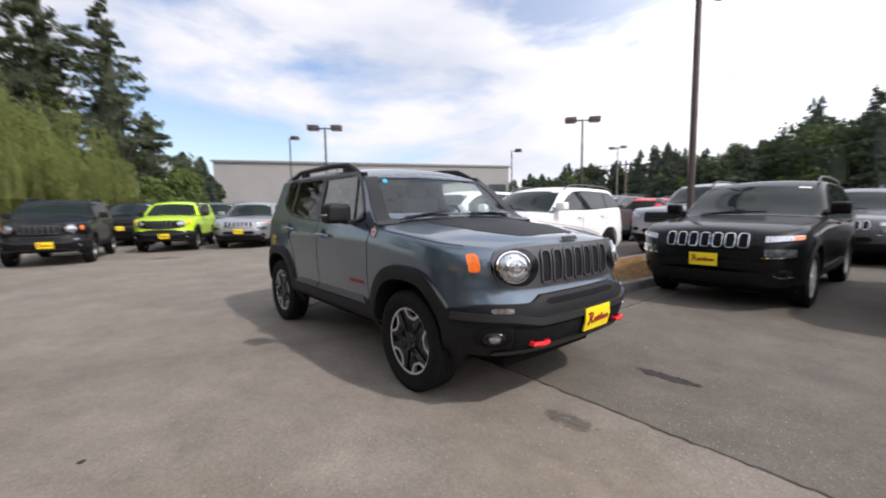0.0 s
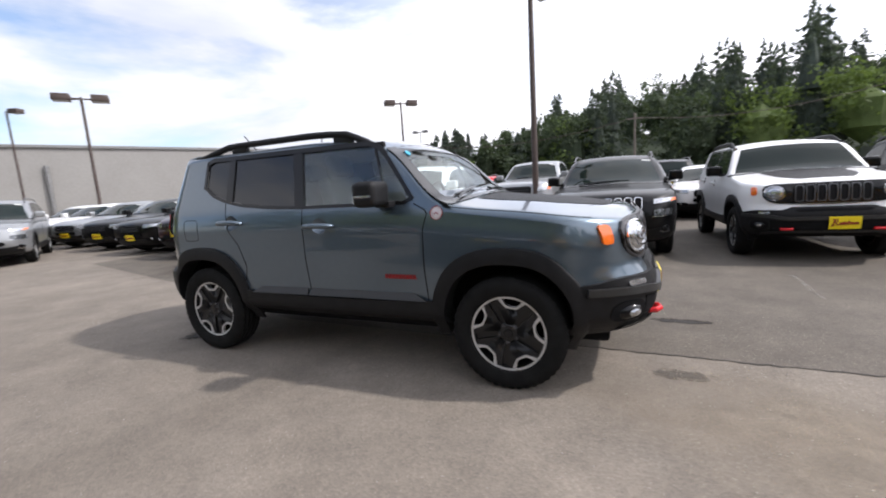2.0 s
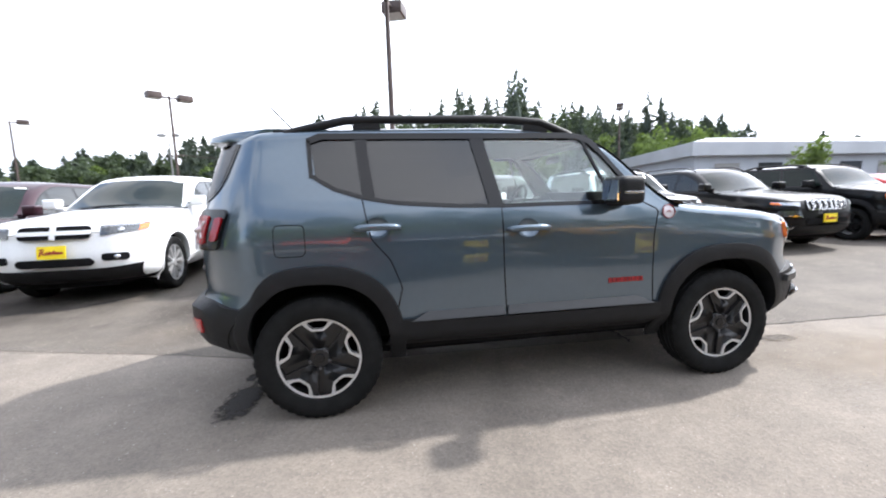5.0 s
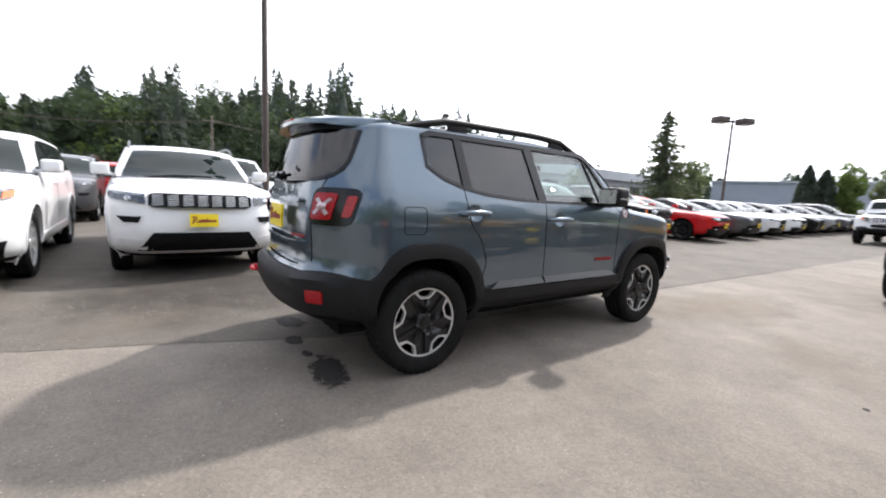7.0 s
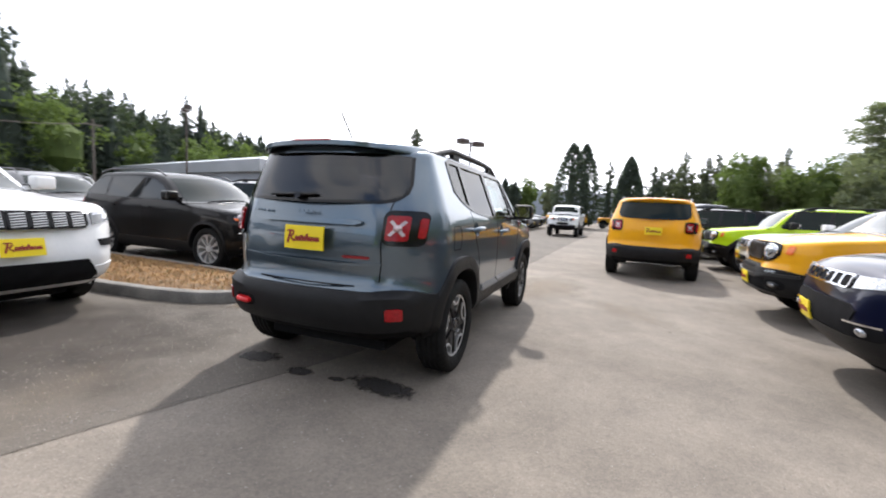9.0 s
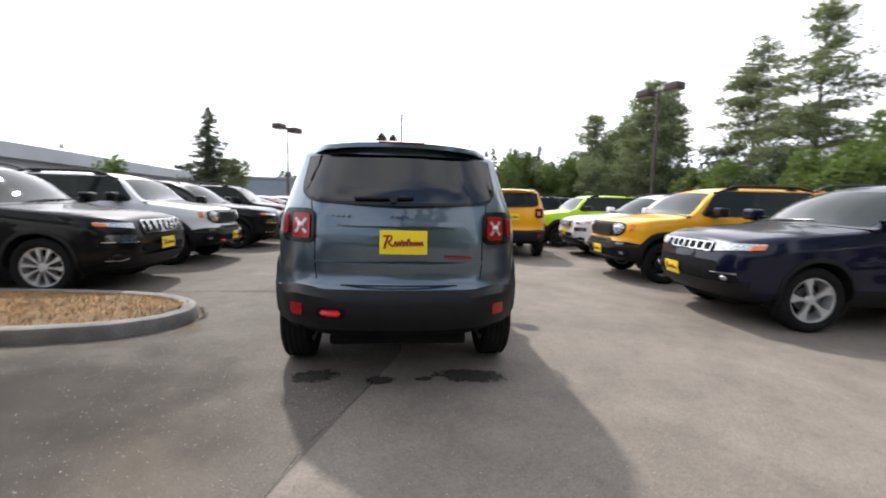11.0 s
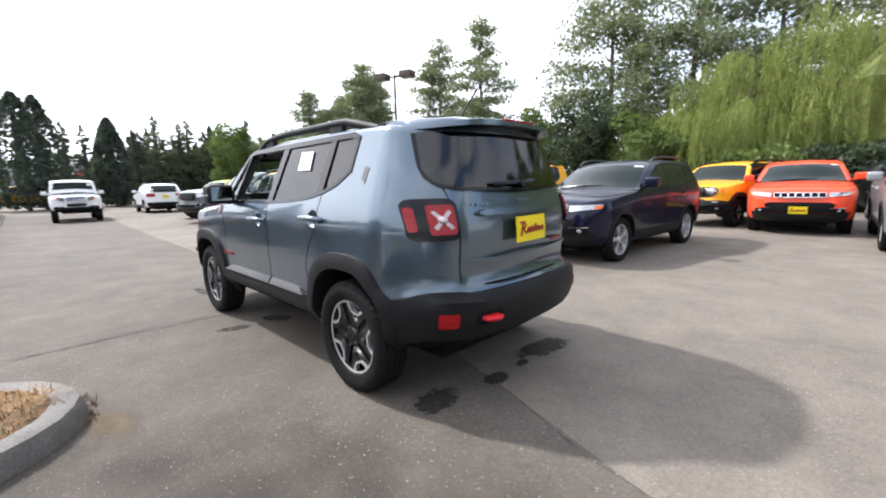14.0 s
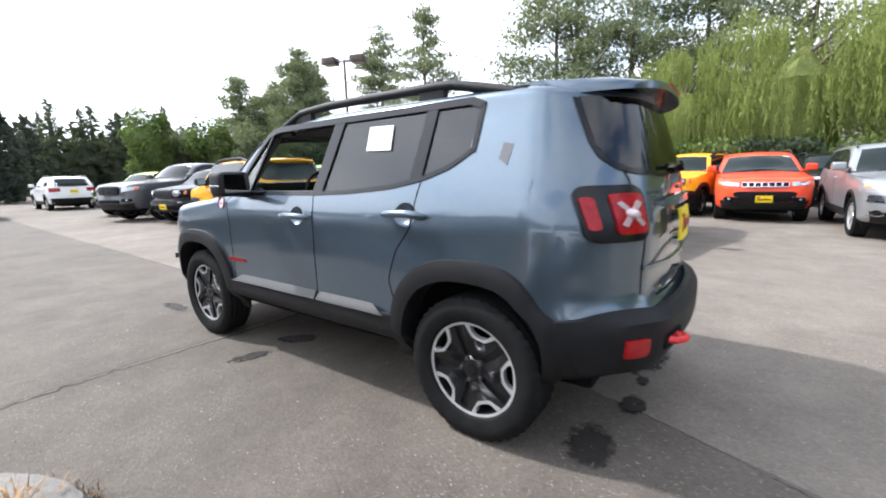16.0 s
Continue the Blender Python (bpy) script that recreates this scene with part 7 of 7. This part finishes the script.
def spray_points(h, r, n, rng):
    """Leaves in flat sprays along rising branches, with gaps between them."""
    nb = 150
    f = np.sort(rng.uniform(0.08, 1.0, nb))
    L = r * np.sin(np.pi * np.clip(f * 0.86 + 0.10, 0, 1)) ** 0.7 * (1.1 - 0.55 * f) * rng.uniform(0.55, 1.1, nb) + 0.2
    a = rng.uniform(0, 6.28, nb)
    i = rng.choice(nb, n, p=L / L.sum())
    t = (np.floor(rng.uniform(0.12, 1.0, n) ** 0.75 * 6) + 0.5) / 6
    bend = a[i] + 0.35 * np.sin(7 * a[i] + 3 * t)
    spread = 0.06 * r + 0.10
    x = np.cos(bend) * L[i] * t + rng.normal(0, spread, n)
    y = np.sin(bend) * L[i] * t + rng.normal(0, spread, n)
    z = h * f[i] + L[i] * (0.42 * t - 0.26 * t * t) + rng.normal(0, spread * 0.5, n) - 0.12 * L[i]
    return np.c_[x, y, z]


def fir_points(h, r, n, rng, bare=0.1, droop=0.25, ragged=0.35, per=42, tier=0.22):
    """Needle places along flat, drooping sprays, in tiers up the trunk."""
    nb = int(max(40, n // per))
    f = np.sort((np.arange(nb) + rng.uniform(0, 1, nb)) / nb) ** 1.15
    rad = r * (1 - f) ** 0.8 * (1 + ragged * rng.uniform(-1, 0.7, nb)) + 0.15
    rad *= 1 + tier * np.sin(f * h * 3.1 + rng.uniform(0, 6.28))
    a = rng.uniform(0, 2 * np.pi, nb)
    z = h * (bare + (1 - bare) * f)
    w = rad ** 0.65
    w /= w.sum()
    i = rng.choice(nb, n, p=w)
    t = rng.uniform(0.1, 1.0, n) ** 0.75
    L = rad[i]
    side = rng.normal(0, 0.17, n) * L * (1.15 - t)
    x = np.cos(a[i]) * L * t - np.sin(a[i]) * side
    y = np.sin(a[i]) * L * t + np.cos(a[i]) * side
    zz = z[i] - droop * L * t + 0.16 * L * t * t + rng.normal(0, 0.035, n) * (L + 0.6)
    tip = np.c_[rng.normal(0, 0.05, 12), rng.normal(0, 0.05, 12), np.linspace(h * 0.94, h * 1.02, 12)]
    return np.concatenate([np.c_[x, y, zz], tip])


def crown_points(h, r, n, rng, z0=0.25, blobs=26, shell=0.75, tall=1.0):
    out = []
    cz = h * (z0 + 1) / 2
    hz = h * (1 - z0) / 2
    for _ in range(blobs):
        u = rng.normal(0, 1, 3)
        u /= np.linalg.norm(u)
        rr = rng.uniform(0.25, 0.85)
        c = np.array([u[0] * r * rr, u[1] * r * rr, cz + u[2] * hz * rr])
        br = r * rng.uniform(0.24, 0.42)
        m = n // blobs
        w = rng.normal(0, 1, (m, 3))
        w /= np.linalg.norm(w, axis=1)[:, None]
        q = br * (shell + (1 - shell) * rng.uniform(-1, 1, m))[:, None]
        out.append(c + w * q * np.array([1, 1, 0.75 * tall]))
    p = np.concatenate(out)
    lo, hi = p[:, 2].min(), p[:, 2].max()
    p[:, 2] = h * z0 * 0.6 + (p[:, 2] - lo) / (hi - lo) * h * (1 - z0 * 0.6)
    return p


def trunk_mesh(h, r, rng, limbs=6, spread=0.5, start=0.25):
    bm = bmesh.new()
    tube(bm, [(0, 0, 0), (rng.normal(0, 0.05), rng.normal(0, 0.05), h * 0.35), (rng.normal(0, 0.12), rng.normal(0, 0.12), h * 0.7), (rng.normal(0, 0.1), rng.normal(0, 0.1), h * 0.97)], r, 8, [1.2, 0.8, 0.45, 0.1])
    for k in range(limbs):
        z = h * (start + (0.9 - start) * k / max(1, limbs))
        a = rng.uniform(0, 6.28)
        L = h * spread * rng.uniform(0.25, 0.5) * (1 - 0.5 * k / limbs)
        tube(bm, [(0, 0, z), (math.cos(a) * L * 0.5, math.sin(a) * L * 0.5, z + L * 0.35), (math.cos(a) * L, math.sin(a) * L, z + L * 0.9)], r * 0.35, 6, [1, 0.6, 0.15])
    return bm


def tree(kind, x, y, h, r, seed, label, n=2600, size=0.22, mat_key=None, group="", base=0.0):
    rng = np.random.default_rng(seed)
    ob = thing("tree", label, "tree", group)
    ob.matrix_world = pose(x, y, base, 0, 0, float(rng.uniform(0, 360)))
    if kind == "fir":
        pts = fir_points(h, r, n, rng)
        part("trunk", trunk_mesh(h, 0.018 * h, rng, 0), M["bark"], ob)
        v, key = leaf_tris(pts, size, rng, 0.40), "fir"
    elif kind == "pine":
        pts = fir_points(h, r * 0.95, n, rng, 0.14, 0.16, 0.85, 80)
        part("trunk", trunk_mesh(h, 0.02 * h, rng, 8, 0.5), M["bark"], ob)
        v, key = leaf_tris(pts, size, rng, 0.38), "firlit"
    elif kind == "cypress":
        t = rng.uniform(0, 1, n)
        a = rng.uniform(0, 6.28, n)
        rad = r * np.sin(np.pi * np.clip(t * 0.93 + 0.07, 0, 1)) ** 0.55 * (1 - 0.55 * t) * rng.uniform(0.72, 1.1, n)
        pts = np.c_[np.cos(a) * rad, np.sin(a) * rad, h * (0.03 + 0.97 * t)]
        part("trunk", trunk_mesh(h * 0.9, 0.015 * h, rng, 0), M["bark"], ob)
        v, key = leaf_tris(pts, size, rng, 0.6, 0.2), "fir"
    elif kind == "alder":
        pts = spray_points(h, r * 1.1, n, rng)
        part("trunk", trunk_mesh(h, 0.014 * h, rng, 12, 0.45, 0.15), M["bark"], ob)
        v, key = leaf_tris(pts, size, rng, 0.7), "alder"
    elif kind == "willow":
        out = []
        strands = n // 40
        tufts = []
        for _ in range(48):
            u = rng.normal(0, 1, 3)
            u[2] = abs(u[2]) * 0.8
            u /= np.linalg.norm(u)
            rr = rng.uniform(0.55, 1.0)
            tufts.append((u, np.array([u[0] * r * rr, u[1] * r * rr, h * 0.42 + u[2] * h * 0.56 * rr]), r * rng.uniform(0.12, 0.24), rng.uniform(0.30, 0.62) * h))
        for k in range(strands):
            u, c, br, L0 = tufts[k % len(tufts)]
            w = rng.normal(0, 1, 3)
            w /= np.linalg.norm(w)
            w[2] = abs(w[2])
            top = c + w * br * np.array([1, 1, 0.8])
            L = min(top[2] - 0.4, L0 * rng.uniform(0.6, 1.1) * (0.55 + 0.45 * w[2]))
            t = np.abs(np.linspace(0, 1, 40) + rng.normal(0, 0.012, 40))
            sway = 0.25 * np.sin(2.2 * t + rng.uniform(0, 6.28)) * t
            out.append(np.c_[top[0] + u[0] * 0.35 * t ** 0.5 + sway * u[1] + rng.normal(0, 0.03, 40), top[1] + u[1] * 0.35 * t ** 0.5 - sway * u[0] + rng.normal(0, 0.03, 40), top[2] - L * t])
        pts = np.concatenate(out)
        part("trunk", trunk_mesh(h * 0.75, 0.05 * h, rng, 9, 0.8), M["bark"], ob)
        v, key = leaf_tris(pts, size, rng, 0.22, 0.72), "willow"
    else:
        pts = crown_points(h, r, n, rng, 0.12 if kind == "shrub" else 0.2, 30)
        part("trunk", trunk_mesh(h * 0.85, 0.02 * h, rng, 8, 0.6), M["bark"], ob)
        v, key = leaf_tris(pts, size, rng, 0.7), "leaf"
    if kind in ("fir", "pine", "cypress"):
        v = np.concatenate([v] + [core_tris(np.array([0, 0, h * q]), r * w, h * 0.36, rng, 9, True) for q, w in ((0.14, 0.30), (0.36, 0.22), (0.56, 0.13))])
    elif kind in ("broad", "shrub"):
        v = np.concatenate([v, core_tris(np.array([0, 0, h * 0.5]), r * 0.45, h * 0.30, rng, 10)])
    elif kind == "willow":
        v = np.concatenate([v, core_tris(np.array([0, 0, h * 0.38]), r * 0.42, h * 0.30, rng, 11)])
    cr = new("crown", leaf_mesh("crown", v, M[mat_key or key]))
    cr.parent = ob
    return ob


def by(eye, az, dist):
    return eye[0] + dist * math.sin(radians(az)), eye[1] + dist * math.cos(radians(az))


E0, E7, E12, E14, E16 = (3.63, -2.47), (-2.73, -3.1), (-4.29, 1.36), (-3.16, 2.41), (-2.27, 2.41)
# tall pines, willows and shrubs at the west end
for k, (az, dd, h, r) in enumerate(((-101, 44, 22, 5.2), (-97, 46, 21, 5.0), (-93, 45, 19.8, 5.0), (-88.3, 44, 18.6, 5.2), (-85.2, 48, 10.5, 3.6), (-95, 50, 17, 5.0))):
    tree("pine", *by(E0, az, dd), h, r, 100 + k, "tall dark pine with ragged drooping branches", 11000, 0.26, None, "pines at the west end")
for k, (az, dd, h, r) in enumerate(((-102, 30, 9.0, 3.6), (-97, 30, 8.4, 3.4), (-91.5, 31, 7.0, 2.6))):
    tree("willow", *by(E0, az, dd), h, r, 120 + k, "weeping willow with yellow-green hanging foliage", 30000, 0.10, "willow_olive", "willows at the west end")
for k, (az, dd, h, r, key) in enumerate(((-82, 52, 7.6, 1.9, "fir"), (-80.2, 54, 7.4, 1.7, "fir"), (-82.5, 44, 5.4, 2.2, "leaf"), (-84.8, 42, 4.4, 1.8, "leaf"), (-79.3, 56, 5.6, 1.8, "leafdark"))):
    tree("cypress" if key == "fir" else "broad", *by(E0, az, dd), h, r, 130 + k, "green garden tree beside the lot", 2600, 0.20, key, "small trees at the west end")
# far end of the lot
tree("fir", 31.2, 15.1, 8.4, 2.5, 150, "slender young fir behind the parked row", 11000, 0.13, "firlit")
tree("broad", 35.5, 14.6, 5.0, 1.5, 151, "small broad-leaved tree behind the parked row", 2400, 0.14, "alder")
tree("broad", 27.0, 19.8, 4.2, 1.4, 157, "small sapling by the warehouse", 1500, 0.14, "leaf")
for k, (e, az, dd, h, r, kd, key) in enumerate(((E7, 75.3, 60, 6.0, 1.2, "cypress", "fir"), (E7, 78.3, 62, 6.4, 1.9, "broad", "leaf"), (E12, 81.0, 62, 5.6, 1.4, "cypress", "fir"), (E12, 85.6, 58, 5.4, 1.6, "broad", "alder"),
                                                 (E12, 91.0, 45, 8.4, 2.0, "cypress", "fir"), (E12, 93.0, 60, 8.4, 1.8, "fir", "fir"), (E12, 94.6, 64, 8.6, 1.8, "fir", "fir"), (E12, 96.3, 46, 7.2, 1.7, "cypress", "fir"), (E12, 98.5, 52, 7.0, 1.9, "fir", "fir"),
                                                 (E14, 97.9, 44, 7.1, 1.7, "cypress", "fir"), (E14, 91.0, 42, 8.2, 2.2, "cypress", "fir"))):
    tree(kd, *by(e, az, dd), h, r, 160 + k, "dark evergreen at the far end of the lot" if key == "fir" else "small broad-leaved tree at the far end", 2600, 0.20, key, "trees at the far end")
# the paler needle copy paints haze onto this far row
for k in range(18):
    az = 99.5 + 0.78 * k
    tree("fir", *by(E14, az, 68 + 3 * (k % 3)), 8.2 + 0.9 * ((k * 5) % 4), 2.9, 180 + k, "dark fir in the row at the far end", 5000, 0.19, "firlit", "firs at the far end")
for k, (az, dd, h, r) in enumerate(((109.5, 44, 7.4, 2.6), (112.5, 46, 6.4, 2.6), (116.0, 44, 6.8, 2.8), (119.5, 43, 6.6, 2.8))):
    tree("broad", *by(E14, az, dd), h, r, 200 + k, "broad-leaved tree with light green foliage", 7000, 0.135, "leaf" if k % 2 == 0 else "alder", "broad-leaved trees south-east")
# tall airy trees and willows to the south
for k, (x, y, h, r) in enumerate(((33.0, -23.5, 13.0, 3.2), (36.0, -27.0, 13.6, 3.0), (29.5, -31.0, 16.2, 3.2), (22.0, -29.0, 15.8, 3.0), (9.0, -27.0, 15.2, 4.2), (4.4, -28.0, 15.8, 4.4), (38.5, -24.5, 11.0, 2.8), (41.0, -22.0, 11.5, 3.0), (44.0, -26.0, 10.5, 3.2), (0.4, -30.0, 15.5, 4.0), (-4.5, -30.0, 15.0, 3.8))):
    tree("alder", x, y, h, r * 1.2, 220 + k, "tall airy tree with grey-green leaves", 21000, 0.125, None, "tall trees to the south")
for k, (x, y, h, r) in enumerate(((0.6, -22.5, 7.4, 3.4), (-3.8, -22.8, 9.6, 4.0), (-8.8, -22.3, 9.8, 4.2), (-13.7, -22.0, 9.6, 4.2))):
    tree("willow", x, y, h, r, 240 + k, "weeping willow with long hanging branches", 46000, 0.10, None, "willows to the south")
for k, (x, y, h, r) in enumerate(((-10.0, -30.0, 15.0, 4.6), (-16.0, -29.0, 15.5, 4.8), (-22.0, -28.0, 14.5, 4.8), (-28.0, -26.0, 15.0, 4.8))):
    tree("alder", x, y, h, r, 236 + k, "tall airy tree with grey-green leaves", 15000, 0.15, None, "tall trees to the south")
rng = np.random.default_rng(77)
for k in range(13):
    x = -14 + 3.6 * k + rng.uniform(-0.6, 0.6)
    tree("shrub", x, -19.8 - 0.14 * max(0, x) + rng.uniform(-0.5, 0.5), 5.1 + rng.uniform(-0.7, 1.0) if x > 3 else 2.6, 2.6, 260 + k, "dense green shrub in the hedge behind the lot", 7500, 0.12, "leaf" if k % 3 else "leafdark", "hedge to the south")

# ---- wooded hill to the north ----
HILL = [(-75, 3), (-40, 6), (-28, 12.5), (-20, 13), (-12, 16), (-6, 20.5), (2, 23.5), (10, 25.5), (22, 25), (32, 19), (40, 17), (48, 9), (60, 5), (75, 3)]
hill_h = pchip(HILL)
bm = bmesh.new()
rows = []
for az in np.linspace(-75, 75, 46):
    row = []
    for d, f in ((62, 0.0), (74, 0.16), (90, 0.40), (110, 0.62), (140, 0.72), (200, 0.6)):
        x, y = by((0, -3), float(az), d)
        row.append(bm.verts.new((x, y, -0.05 + hill_h(float(az)) * f * 0.72)))
    rows.append(row)
for a, b in zip(rows, rows[1:]):
    for j in range(5):
        bm.faces.new((a[j], a[j + 1], b[j + 1], b[j]))
tagged(part("hillside", bm, M["leafdark"]), "wooded hillside rising behind the lot", "hillside", "", "structure")
rng = np.random.default_rng(5)
woods = {"fir": [], "leaf": [], "leafdark": []}
for k in range(270):
    az = rng.uniform(-44, 62)
    d = 64 + 62 * rng.uniform(0, 1) ** 1.2
    top = hill_h(az)
    f = float(np.interp(d, [62, 74, 90, 110, 140], [0, 0.16, 0.40, 0.62, 0.72])) * 0.72
    x, y = by((0, -3), az, d)
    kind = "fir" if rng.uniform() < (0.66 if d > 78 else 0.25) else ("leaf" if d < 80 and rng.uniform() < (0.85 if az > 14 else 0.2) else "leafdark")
    if kind == "fir":
        h = (0.34 + 0.34 * (0.5 + 0.5 * math.sin(az * 0.55 + 1.0) * math.sin(az * 0.21 + 0.4))) * rng.uniform(0.72, 1.0) * top + 2.5
        wide = h * rng.uniform(0.19, 0.28) + 0.6
        p = fir_points(h, wide, 2300, rng, 0.04, 0.4, 0.3, 24, 0.05)
        v = np.concatenate([leaf_tris(p, 0.30, rng, 0.5), core_tris(np.array([0, 0, h * 0.04]), wide * 0.42, h * 0.60, rng, 8, True), core_tris(np.array([0, 0, h * 0.45]), wide * 0.24, h * 0.40, rng, 7, True)])
    else:
        h = rng.uniform(0.22, 0.42) * top + 2.2
        wide = h * rng.uniform(0.36, 0.5)
        p = crown_points(h, wide, 1700, rng, 0.02, 26, 0.6)
        v = np.concatenate([leaf_tris(p, 0.28, rng, 0.75), core_tris(np.array([0, 0, h * 0.45]), wide * 0.44, h * 0.30, rng, 9)])
    v = v + np.array([x, y, top * f])
    woods[kind].append(v)
for kind, vs in woods.items():
    ob = new("woods", leaf_mesh("woods", np.concatenate(vs), M[kind]))
    tagged(ob, {"fir": "dark firs covering the far hillside", "leaf": "light green trees at the foot of the hill", "leafdark": "dark broad-leaved trees on the far hillside"}[kind], "woods", "", "stuff")
# far tree belt round the rest of the horizon
belt = []
for k in range(110):
    az = rng.uniform(62, 150) if k % 3 else rng.uniform(-78, -40)
    d = rng.uniform(95, 140)
    x, y = by((0, 0), az, d)
    h = rng.uniform(6, 10) if az < 100 else rng.uniform(10, 16)
    belt.append(leaf_tris(fir_points(h, h * 0.2, 300, rng) if k % 2 else crown_points(h, h * 0.4, 300, rng, 0.02, 10), 0.6, rng, 0.7) + np.array([x, y, 0]))
tagged(new("tree_belt", leaf_mesh("tree_belt", np.concatenate(belt), M["fir"])), "distant belt of dark trees round the lot", "woods", "", "stuff")

# ---- utility poles and cables ----
M["wood_pole"] = mat("grey_wood_pole", (0.14, 0.12, 0.10), 0.9, 0, 6, 0.2)
poles = []
for x, y, h in ((-24.0, 52.0, 7.6), (3.0, 53.0, 8.6), (27.0, 55.0, 9.6)):
    ob = thing("utility_pole", "grey wooden utility pole carrying cables", "utility pole", "utility poles")
    ob.matrix_world = pose(x, y, 0)
    bm = bmesh.new()
    tube(bm, [(0, 0, 0), (0, 0, h)], 0.14, 8, [1.1, 0.8])
    part("pole", bm, M["wood_pole"], ob)
    bm = bmesh.new()
    box(bm, -0.9, 0.9, -0.06, 0.06, h - 0.7, h - 0.55, 0)
    part("crossarm", bm, M["wood_pole"], ob)
    poles.append((x, y, h - 0.5))
for (a, b) in zip(poles, poles[1:]):
    bm = bmesh.new()
    a, b = Vector(a), Vector(b)
    tube(bm, [a + (b - a) * t - Vector((0, 0, 1.2 * 4 * t * (1 - t))) for t in np.linspace(0, 1, 14)], 0.035, 5)
    tagged(part("cable", bm, M["post"]), "thin dark overhead cable between poles", "cable")
